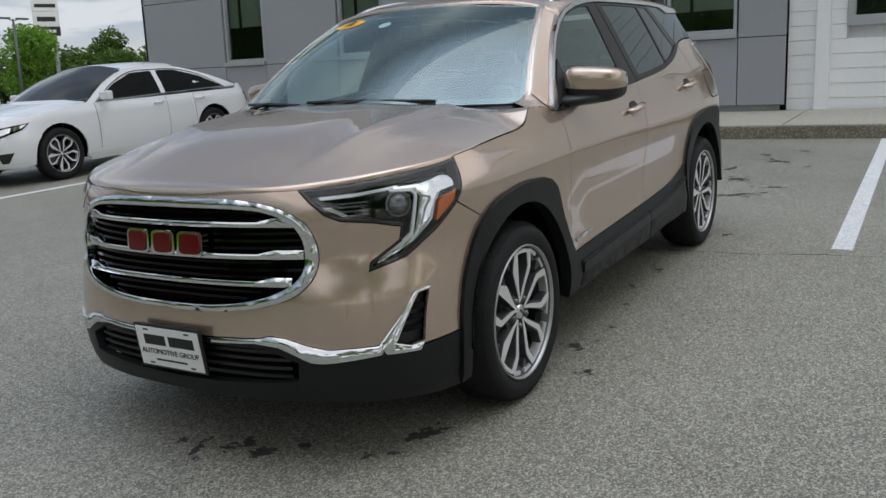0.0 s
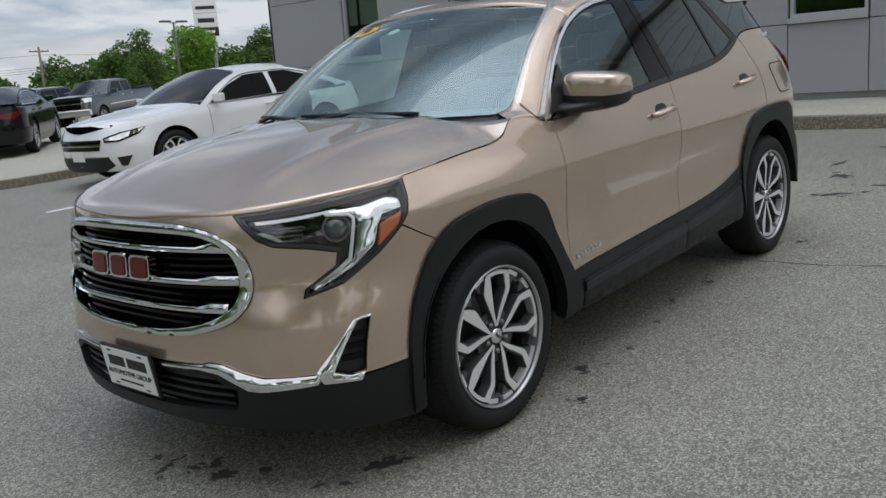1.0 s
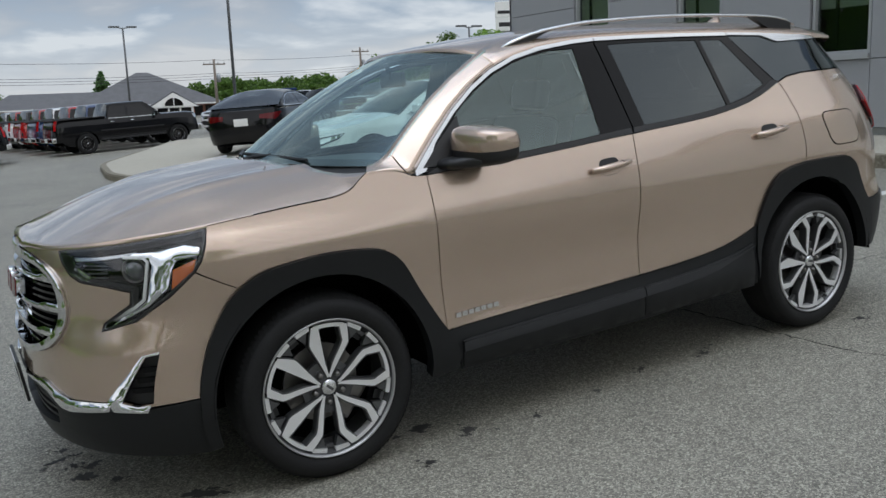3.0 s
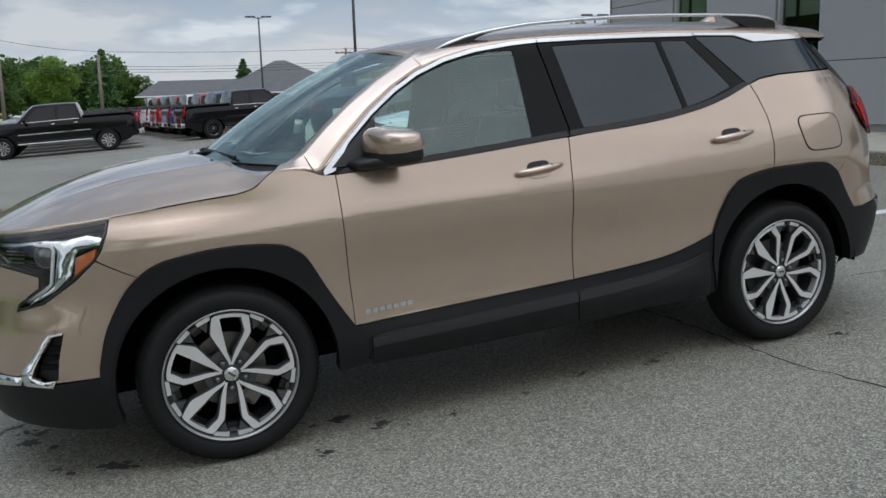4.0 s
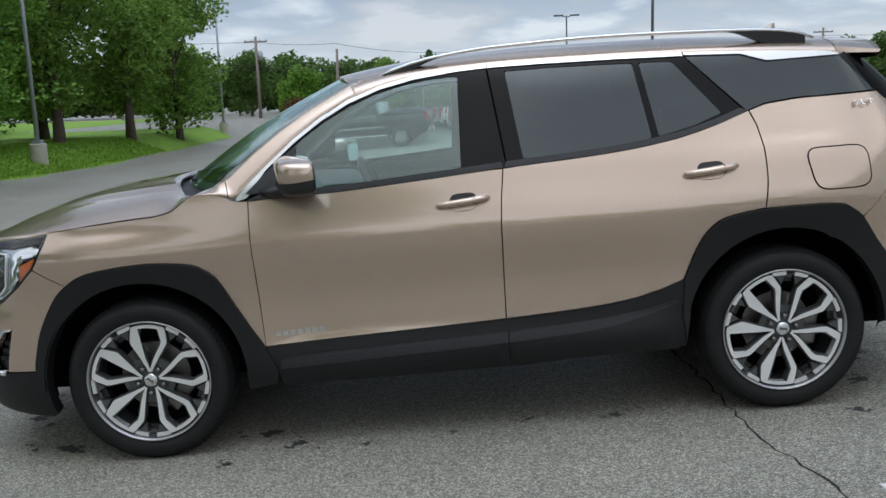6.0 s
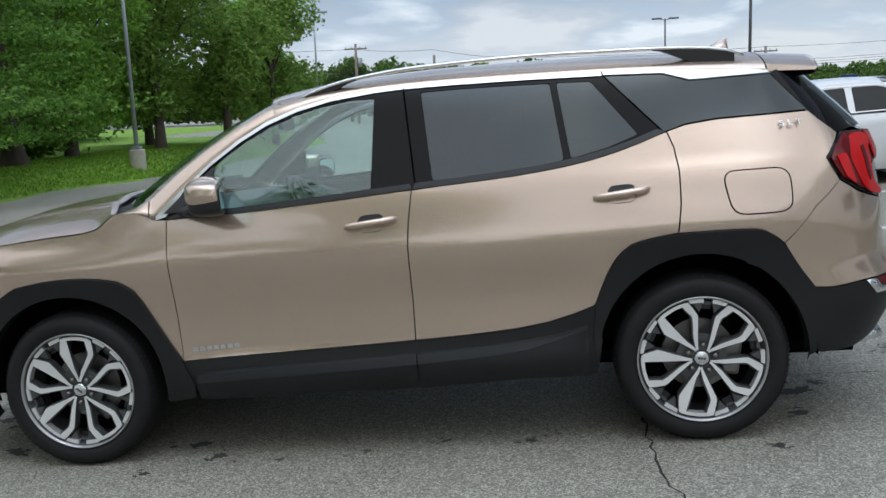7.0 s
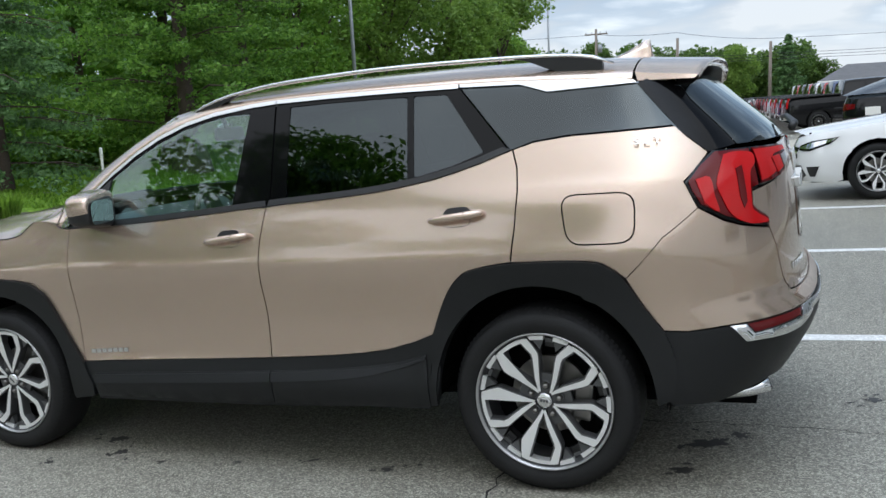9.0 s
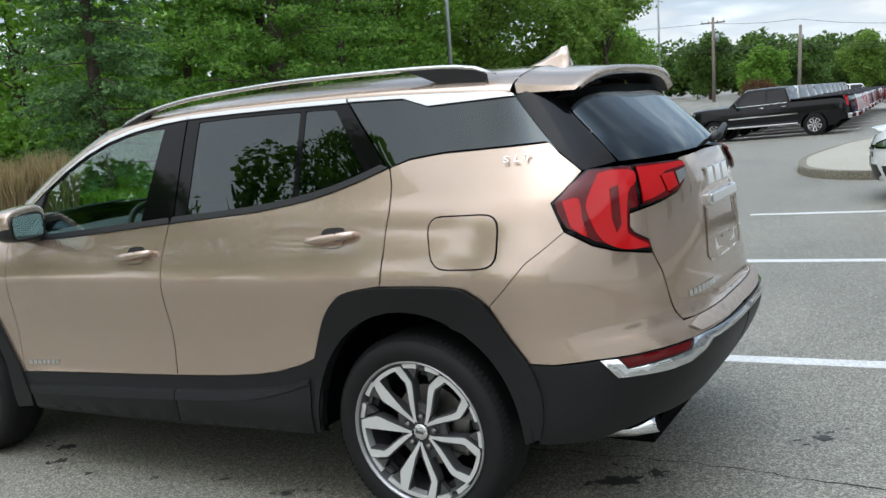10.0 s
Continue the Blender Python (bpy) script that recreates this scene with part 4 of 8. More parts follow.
def suv_top():
    # roof skin, from the windscreen's top edge back to the tailgate
    rows = []
    for a in np.linspace(0, 1, 40):
        row = []
        for t in [math.sin(q * math.pi / 2) for q in np.linspace(-1, 1, 49)]:
            x0 = 0.865 + 0.115 * abs(t) ** 2
            x = x0 + (3.075 - x0) * a
            zc = CHROME_LINE(x) + 0.001
            y = t * SUV.width(x, zc)
            row.append(Vector((x, y, ROOF(x, y))))
        rows.append(row)
    sheet("roof", [[v + Vector((-0.010, 0, -0.016)) for v in rows[0]], [v + Vector((-0.007, 0, -0.004)) for v in rows[0]]] + rows, PAINT, suv, flip=True)
    # spoiler
    rows = []
    for a in np.linspace(0, 1, 8):
        x = 3.082 + 0.255 * a
        row = []
        for t in np.linspace(-1, 1, 25):
            y = t * (0.595 - 0.035 * a)
            back = x - 0.035 * a * abs(t) ** 3
            row.append(Vector((back, y, ROOF(min(x, 3.12), abs(y) * (1 + 0.02 * a)) - 0.028 * a - 0.012 * a * abs(t) ** 4)))
        rows.append(row)
    under = [[v + Vector((-0.02, 0, -0.030)) for v in rows[-1]], [Vector((3.17, v.y * 0.99, v.z - 0.035)) for v in rows[-1]]]
    sheet("spoiler", rows + [[v + Vector((0.006, 0, -0.012)) for v in rows[-1]]] + under[:1], PAINT, suv, "bronze rear roof spoiler", flip=True)
    sheet("spoiler_underside", [under[0], under[1]], BLACK, suv, flip=True)
    for s in (-1, 1):
        rows2 = [[Vector((3.082 + 0.255 * a - 0.035 * a, s * (0.595 - 0.035 * a), r[0 if s < 0 else -1].z)), Vector((3.09 + 0.20 * a, s * (0.60 - 0.03 * a), 1.497 - 0.01 * a))] for a, r in zip(np.linspace(0, 1, 8), rows)]
        sheet("spoiler_cheek", rows2, PAINT, suv, flip=s < 0)
    # windscreen
    rows = []
    for a in np.linspace(0, 1, 14):
        row = []
        for t in np.linspace(-1, 1, 25):
            b = Vector((0.075 + 0.275 * abs(t) ** 2, 0.790 * t, 1.150 - 0.018 * t * t))
            c = Vector((0.868 + 0.117 * abs(t) ** 2, 0.600 * t, 1.579 - 0.033 * t * t))
            p = b.lerp(c, a) + Vector((-0.02, 0, 0.022)) * math.sin(math.pi * a)
            row.append(p)
        rows.append(row)
    sheet("windscreen", rows, SCREEN, suv, flip=True)
    # black band round the windscreen
    def scr(a, t, o):
        b = Vector((0.075 + 0.275 * abs(t) ** 2, 0.790 * t, 1.150 - 0.018 * t * t))
        c = Vector((0.868 + 0.117 * abs(t) ** 2, 0.600 * t, 1.579 - 0.033 * t * t))
        return b.lerp(c, a) + Vector((-0.02, 0, 0.022)) * math.sin(math.pi * a) + Vector((0.5, 0, -0.8)) * o
    for s in (-1, 1):
        sheet("screen_frit", [[scr(a, s * t, 0.004) for t in (0.955, 1.0)] for a in np.linspace(0, 1, 12)], BLACK, suv, flip=s < 0)
    sheet("screen_frit", [[scr(a, t, 0.004) for t in np.linspace(-1, 1, 21)] for a in (0.0, 0.05)], BLACK, suv)
    sheet("screen_frit", [[scr(a, t, 0.004) for t in np.linspace(-1, 1, 21)] for a in (0.982, 1.0)], BLACK, suv)
    bm = bmesh.new()
    bm.faces.new([bm.verts.new(scr(0.865 + 0.050 * math.sin(q), 0.655 + 0.17 * math.cos(q), -0.002)) for q in (2 * math.pi * k / 24 for k in range(24))])
    sticker = part("year_sticker", bm, YELLOW, suv, "oval yellow year sticker")
    o, right, up = scr(0.865, 0.655, -0.006), (scr(0.865, 0.55, 0) - scr(0.865, 0.75, 0)).normalized(), (scr(0.91, 0.655, 0) - scr(0.82, 0.655, 0)).normalized()
    right = (right - up * right.dot(up)).normalized()
    out = right.cross(up)
    text_mesh("sticker_number", "18", 0.075, BLACK, sticker, Matrix(((right.x, up.x, out.x, o.x), (right.y, up.y, out.y, o.y), (right.z, up.z, out.z, o.z), (0, 0, 0, 1))))
    bm = bmesh.new()
    bm.faces.new([bm.verts.new(scr(0.80 + 0.032 * math.sin(q), 0.20 + 0.055 * math.cos(q), 0.006)) for q in (2 * math.pi * k / 20 for k in range(20))])
    part("round_sticker", bm, WHITE, suv, "round white sticker")
    # bonnet
    rows = []
    for a in np.linspace(0, 1, 30):
        row = []
        for q in np.linspace(-1, 1, 61):
            t = math.sin(q * math.pi / 2) * 0.9995
            y = t * (HOOD_W - 0.002)
            x0 = -0.15 + (HOOD_X + 0.15) * (1 - abs(t) ** HOOD_N) ** (1 / HOOD_N)
            x1 = 0.045 + 0.215 * abs(t) ** 1.9
            v = hood_at(x0 + (x1 - x0) * a, y)
            if v.x > -0.36:
                flank = (SUV.raw(v.x, seam_z(v.x)).y - 0.003) / (HOOD_W - 0.002)
                v.y *= 1 + (min(1.0, flank) - 1) * smooth01(-0.36, 0.0, v.x)
            # a raised middle with a soft crease on each side
            crease = 0.34 + 0.15 * a
            v.z += 0.005 * smooth01(0.05, 0.45, a) * (1 - smooth01(crease, crease + 0.06, abs(y)))
            row.append(v)
        rows.append(row)
    lip = [[v + Vector((0.004, 0, -0.015)) for v in rows[0]]]
    sheet("bonnet", lip + rows + [[v + Vector((0.0, 0, -0.02)) for v in rows[-1]]], PAINT, suv, "bronze bonnet", flip=True)
    for s in (-1, 1):
        lips = []
        for v in [r[0 if s < 0 else -1] for r in rows]:
            if -0.34 < v.x < 0.262:
                p = SUV.at(SUV.x(v.x, seam_z(v.x)), seam_z(v.x), 0.0)
                p = Vector((p.x, p.y * s, p.z + 0.001))
                low = v + Vector((0, s * 0.003, -0.004))
                lips.append([low, (low + p) / 2 + Vector((0, 0, 0.0015)), p])
        sheet("fender_lip", lips, PAINT, suv, flip=s < 0)
        sheet("bonnet_edge", [[Vector((v.x, v.y, v.z)), Vector((v.x, v.y, v.z - 0.04))] for v in [r[0 if s < 0 else -1] for r in rows]], PAINT, suv, flip=s > 0)
        part("bonnet_seam", tube_bm([r[0 if s < 0 else -1] + Vector((0, s * 0.0030, 0.0)) for r in rows], 0.0016, 6), DEEP, suv)
    # cowl below the windscreen, wipers
    rows = []
    for t in np.linspace(-0.99, 0.99, 25):
        x1 = 0.045 + 0.215 * abs(t) ** 1.9
        rows.append([hood_at(x1 - 0.03, t * 0.80) + Vector((0, 0, -0.022)), hood_at(min(x1, 0.29), t * 0.79) + Vector((0.04, 0, -0.034)), scr(0.02, t, 0.008)])
    sheet("cowl", rows, BLACK, suv)
    for y0, y1, lift in ((-0.42, 0.16, 0.0), (0.20, 0.66, 0.0)):
        a, b = scr(0.020, y0 / 0.73, -0.012), scr(0.040, y1 / 0.73, -0.012)
        part("wiper", tube_bm([a.lerp(b, k / 6) + Vector((-0.010 * math.sin(math.pi * k / 6), 0, 0.004 * math.sin(math.pi * k / 6))) for k in range(7)], 0.0075, 6), BLACK, suv)
        c = scr(0.0, (y0 * 0.2 + y1 * 0.8) / 0.73, -0.012)
        part("wiper_arm", tube_bm([c, (c + a.lerp(b, 0.5)) / 2 + Vector((-0.008, 0, 0.008)), a.lerp(b, 0.5) + Vector((-0.004, 0, 0.008))], [0.012, 0.008, 0.006], 8), BLACK, suv)
    # shark fin
    bm = bmesh.new()
    prof = [(0.0, 0.0, 0.030), (0.04, 0.016, 0.032), (0.09, 0.036, 0.028), (0.135, 0.060, 0.020), (0.165, 0.078, 0.013), (0.190, 0.082, 0.010), (0.200, 0.0, 0.026)]
    rings = []
    for x, z, w in prof:
        rings.append([bm.verts.new((2.86 + x, y, ROOF(2.86 + x, 0) - 0.004 + h)) for y, h in ((-0.032, 0), (-w * 0.7, z * 0.55), (0, z), (w * 0.7, z * 0.55), (0.032, 0))])
    for a, b in zip(rings, rings[1:]):
        for i in range(4):
            bm.faces.new((a[i], a[i + 1], b[i + 1], b[i]))
    bmesh.ops.recalc_face_normals(bm, faces=bm.faces[:])
    part("antenna_fin", bm, PAINT, suv, smooth=True)


suv_top()


# ---- nose, tail, lamps, dark lining and cabin of the SUV ----
def both_front(half):
    m = 2 * SUV.mid_front
    return half + [(m - u, z) for u, z in half[::-1] if abs(u - SUV.mid_front) > 1e-4]


def both_rear(half):
    m = 2 * SUV.mid_rear
    return half + [(m - u, z) for u, z in half[::-1] if abs(u - SUV.mid_rear) > 1e-4]


def hood_lip(y):
    x0 = -0.15 + (HOOD_X + 0.15) * (1 - (abs(y) / HOOD_W) ** HOOD_N) ** (1 / HOOD_N)
    return (y, seam_z(x0) - 0.008)


LAMP = nose(hood_lip(0.50)) + nose((0.545, 0.918), (0.584, 0.880), (0.628, 0.857)) + on((-0.70, 0.842), (-0.633, 0.820), (-0.640, 0.778), (-0.722, 0.716), (-0.733, 0.688), (-0.628, 0.718), (-0.515, 0.795), (-0.432, 0.867), (-0.405, 0.905), (-0.380, 0.958), (-0.362, seam_z(-0.362) - 0.004), (-0.42, seam_z(-0.42) - 0.005), (-0.52, seam_z(-0.52) - 0.006), (-0.62, seam_z(-0.62) - 0.008)) + nose(hood_lip(0.62))
GRILLE_OUT = nose(*flowing([(0.0, 0.944), (0.20, 0.942), (0.325, 0.935), (0.444, 0.910), (0.523, 0.866), (0.559, 0.804), (0.568, 0.739), (0.551, 0.672), (0.490, 0.620), (0.362, 0.586), (0.202, 0.570), (0.0, 0.565)], 3))
GRILLE_IN = nose(*flowing([(0.0, 0.914), (0.20, 0.912), (0.327, 0.907), (0.407, 0.896), (0.484, 0.863), (0.523, 0.806), (0.529, 0.735), (0.513, 0.682), (0.461, 0.644), (0.363, 0.613), (0.204, 0.592), (0.0, 0.587)], 3))
TRIM_TOP = nose((0.745, 0.445), (0.60, 0.447), (0.545, 0.462), (0.469, 0.490), (0.41, 0.496), (0.375, 0.486), (0.20, 0.480), (0.0, 0.480))
TRIM_LOW = nose((0.0, 0.462), (0.18, 0.462), (0.359, 0.470), (0.445, 0.459), (0.545, 0.407), (0.588, 0.402), (0.735, 0.414)) + on((-0.64, 0.414))
FOG = on((-0.580, 0.604), (-0.606, 0.518), (-0.622, 0.434), (-0.668, 0.429), (-0.712, 0.446), (-0.650, 0.553), (-0.620, 0.597))


def suv_nose():
    P = lambda name, loop, mat, parent=suv, **k: panel(name, SUV, loop, mat, parent, **k)
    half = nose(*[hood_lip(y) for y in (0.0, 0.2, 0.36, 0.46)]) + [LAMP[0]] + LAMP[1:12] + on((-0.29, 0.787), (-0.345, 0.745), (-0.43, 0.60), (-0.465, 0.49), (-0.475, 0.43), (-0.64, 0.422)) + TRIM_TOP
    full = both_front(half)
    m = 2 * SUV.mid_front
    mirrored = lambda loop: [(m - u, z) for u, z in loop]
    P("front_bumper", full, PAINT, gap=0.0015, holes=[both_front(GRILLE_OUT[:]), FOG, mirrored(FOG)], label="bronze painted front bumper")
    # grille
    grille = P("grille_surround", both_front(GRILLE_OUT), CHROME, off=0.010, thick=0.06, gap=0.0, step=0.034, bulge=0.020, holes=[both_front(GRILLE_IN)], label="thick chrome grille surround")
    P("grille_backing", both_front(GRILLE_IN), DEEP, grille, off=-0.055, thick=0, gap=-0.02, step=0.09)
    for k in range(13):
        z = 0.615 + k * 0.0235
        w = 0.30 + 0.22 * min(1, (z - 0.605) / 0.10) if z < 0.70 else 0.515 - 0.04 * smooth01(0.85, 0.91, z)
        P("grille_slat", both_front(nose((0.0, z + 0.005), (w * 0.5, z + 0.005), (w, z + 0.005), (w, z - 0.004), (w * 0.5, z - 0.004), (0.0, z - 0.004))), PIANO, grille, off=-0.022, thick=0.022, gap=0.0, step=0.06)
    for z, w in ((0.851, 0.495), (0.747, 0.524), (0.659, 0.49)):
        P("grille_bar", both_front(nose((0.0, z + 0.017), (0.20, z + 0.017), (0.375, z + 0.016), (0.43, z + 0.028), (w, z + 0.026), (w, z - 0.004), (0.38, z - 0.001), (0.20, z), (0.0, z))), CHROME, grille, off=0.002, thick=0.03, gap=0.0, step=0.034, bulge=0.020)
    # maker's badge as three plain red blocks rimmed with chrome
    for i in range(3):
        y = 0.183 - i * 0.124
        c = SUV.mid_front
        sp = lambda a, b: [(c + (SUV.fy(max(abs(v), 1e-3), z) - c) * (1 if v >= 0 else -1), z) for v, z in ((a, 0.752), (b, 0.752), (b, 0.836), (a, 0.836))]
        P("badge_block", rounded(sp(y - 0.112, y), 0.02), CHROME, grille, off=0.024, thick=0.03, gap=0.0, step=0.04)
        P("badge_face", rounded(shrunk(sp(y - 0.112, y), 0.008), 0.014), RED_DARK, grille, off=0.028, thick=0.004, gap=0.0, step=0.04)
    # lower mouth, dark lower bumper, bright trim
    mouth = both_front(nose((0.0, 0.456), (0.18, 0.455), (0.40, 0.450), (0.505, 0.404), (0.495, 0.338), (0.18, 0.318), (0.0, 0.314)))
    half = TRIM_LOW + on((-0.475, 0.428), (-0.452, 0.36), (-0.445, 0.215), (-0.55, 0.222), (-0.66, 0.235)) + nose((0.70, 0.245), (0.46, 0.262), (0.0, 0.258))
    P("front_bumper_cladding", both_front(half), CLAD, off=0.003, gap=0.0, thick=0.03, holes=[mouth])
    P("lower_mouth", mouth, DEEP, off=-0.05, thick=0, gap=-0.02, step=0.09)
    for z in (0.345, 0.375, 0.405, 0.432):
        P("mouth_slat", both_front(nose((0.0, z + 0.006), (0.25, z + 0.006), (0.47, z + 0.006), (0.47, z - 0.006), (0.25, z - 0.006), (0.0, z - 0.006))), BLACK, off=-0.02, thick=0.025, gap=0.0, step=0.06)
    for s in (-1, 1):
        P("lower_trim", TRIM_TOP[:7] + nose((0.165, 0.479), (0.165, 0.462)) + TRIM_LOW[2:7], CHROME, off=0.008, thick=0.02, gap=0.0, step=0.034, side=s, bulge=0.016, lift=0.25, label="chrome lower bumper trim")
        fog = P("fog_pocket", shrunk(FOG, -0.004), BLACK, off=-0.03, thick=0, gap=0.0, step=0.04, side=s)
        for z in (0.48, 0.515, 0.55):
            x0, x1 = -0.700 + (z - 0.456) * 0.58, -0.614 + (z - 0.50) * 0.30
            P("fog_louvre", on((x0, z + 0.009), (x1, z + 0.009), (x1, z - 0.009), (x0 + 0.004, z - 0.009)), PIANO, fog, off=-0.012, thick=0.02, gap=0.0, side=s)
        P("fog_trim", on((-0.578, 0.611), (-0.632, 0.602), (-0.690, 0.530), (-0.755, 0.447), (-0.738, 0.412), (-0.640, 0.404), (-0.628, 0.431), (-0.668, 0.427), (-0.712, 0.443), (-0.652, 0.553), (-0.622, 0.597), (-0.582, 0.603)), CHROME, fog, off=0.006, thick=0.02, gap=0.0, step=0.034, side=s, bulge=0.014, lift=0.25)
        # headlamp
        lamp = P("headlamp", shrunk(LAMP, 0.003), PIANO, off=-0.045, thick=0, gap=0.0, step=0.05, side=s, label="black headlamp with chrome C and amber marker")
        P("headlamp_wall", LAMP, BLACK, lamp, off=0.0, thick=0.045, gap=0.002, step=0.03, side=s, holes=[shrunk(LAMP, 0.012)])
        # bright guide: broad at the outer corner, down the back of the lamp and along its lower leg; the marker sits in its crook
        P("light_guide", on((-0.625, 0.952), (-0.544, 0.956), (-0.444, 0.978), (-0.402, 0.952), (-0.412, 0.930), (-0.486, 0.918), (-0.505, 0.885), (-0.525, 0.822), (-0.592, 0.762), (-0.704, 0.708), (-0.700, 0.724), (-0.622, 0.760), (-0.590, 0.788), (-0.562, 0.907), (-0.568, 0.934), (-0.625, 0.944)), CHROME, lamp, off=-0.014, thick=0.02, gap=0.0, step=0.034, side=s, bulge=0.012, lift=0.25, label="bright chrome C-shaped light guide")
        P("guide_line", on((-0.640, 0.938), (-0.585, 0.932), (-0.577, 0.920), (-0.604, 0.792), (-0.634, 0.768), (-0.706, 0.728), (-0.700, 0.722), (-0.628, 0.759), (-0.596, 0.786), (-0.569, 0.924), (-0.580, 0.941), (-0.640, 0.945)), WHITE, lamp, off=-0.008, thick=0.01, gap=0.0, step=0.02, side=s)
        P("side_marker", on((-0.500, 0.884), (-0.424, 0.914), (-0.436, 0.876), (-0.512, 0.816)), AMBER, lamp, off=-0.008, thick=0.02, gap=0.0, step=0.02, side=s)
        for z in (0.868, 0.884, 0.900, 0.916):
            P("lamp_fin", nose((0.612 - (0.916 - z) * -0.4, z + 0.003), (0.70, z + 0.003), (0.70, z - 0.002), (0.614 - (0.916 - z) * -0.4, z - 0.002)), POCKET, lamp, off=-0.030, thick=0.01, gap=0.0, step=0.03, side=s)
        P("light_blade", nose((0.56, 0.945), (0.66, 0.950)) + on((-0.60, 0.964), (-0.605, 0.954)) + nose((0.66, 0.938), (0.57, 0.932)), SATIN, lamp, off=-0.03, thick=0.015, gap=0.0, step=0.02, side=s)
        P("corner_blade", nose((0.575, 0.902), (0.60, 0.905), (0.655, 0.870), (0.640, 0.868)), SATIN, lamp, off=-0.02, thick=0.01, gap=0.0, step=0.02, side=s)
        for x, r in ((-0.624, 0.038),):
            z = 0.892
            c = SUV.at(SUV.x(x, z), z, -0.034)
            n = SUV.normal(SUV.x(x, z), z)
            aim = Vector((n.x, n.y * s, n.z * 0.3)).to_track_quat("Z", "Y").to_matrix().to_4x4()
            part("lamp_ring", lathe_bm([(r * 1.18, 0.0), (r * 1.14, 0.008), (r * 1.04, 0.006), (r, 0.0)], 28, "z"), STEEL, lamp, smooth=True, at=Matrix.Translation((c.x, c.y * s, c.z)) @ aim)
            part("projector", lathe_bm([(0.0, r * 0.62), (r * 0.5, r * 0.5), (r * 0.85, r * 0.2), (r, 0.0)], 28, "z"), LENS_DARK, lamp, smooth=True, at=Matrix.Translation((c.x, c.y * s, c.z)) @ aim)
        P("headlamp_lens", LAMP, LENS, lamp, off=0.0015, thick=0, gap=0.004, step=0.05, side=s)
    # dealer plate in front
    plate = part("dealer_plate", box_bm(-0.006, 0.006, -0.162, 0.162, -0.083, 0.083, 0.004), BLACK, suv, "white dealer plate in a black frame", at=pose(-0.975, 0.0, 0.425, 0, -6, 0))
    part("plate_face", box_bm(-0.0085, -0.005, -0.152, 0.152, -0.074, 0.074), WHITE, plate)
    for y0, y1, z0, z1 in ((0.005, 0.125, 0.008, 0.046), (-0.115, -0.012, 0.008, 0.046), (-0.075, 0.075, -0.052, -0.045)):
        part("name_bar", box_bm(-0.0095, -0.008, -y1, -y0, z0, z1), BLACK, plate)
    text_mesh("plate_words", "AUTOMOTIVE GROUP", 0.028, BLACK, plate, Matrix(((0, 0, -1, -0.0092), (-1, 0, 0, 0), (0, 1, 0, -0.018), (0, 0, 0, 1))))
    for y in (-0.10, 0.10):
        for z in (0.064, -0.064):
            part("plate_slot", box_bm(-0.0093, -0.008, y - 0.012, y + 0.012, z - 0.003, z + 0.003), BLACK, plate)


LENS_DARK = material("projector_glass", (0.05, 0.055, 0.06), 0.03, coat=1.0)
suv_nose()


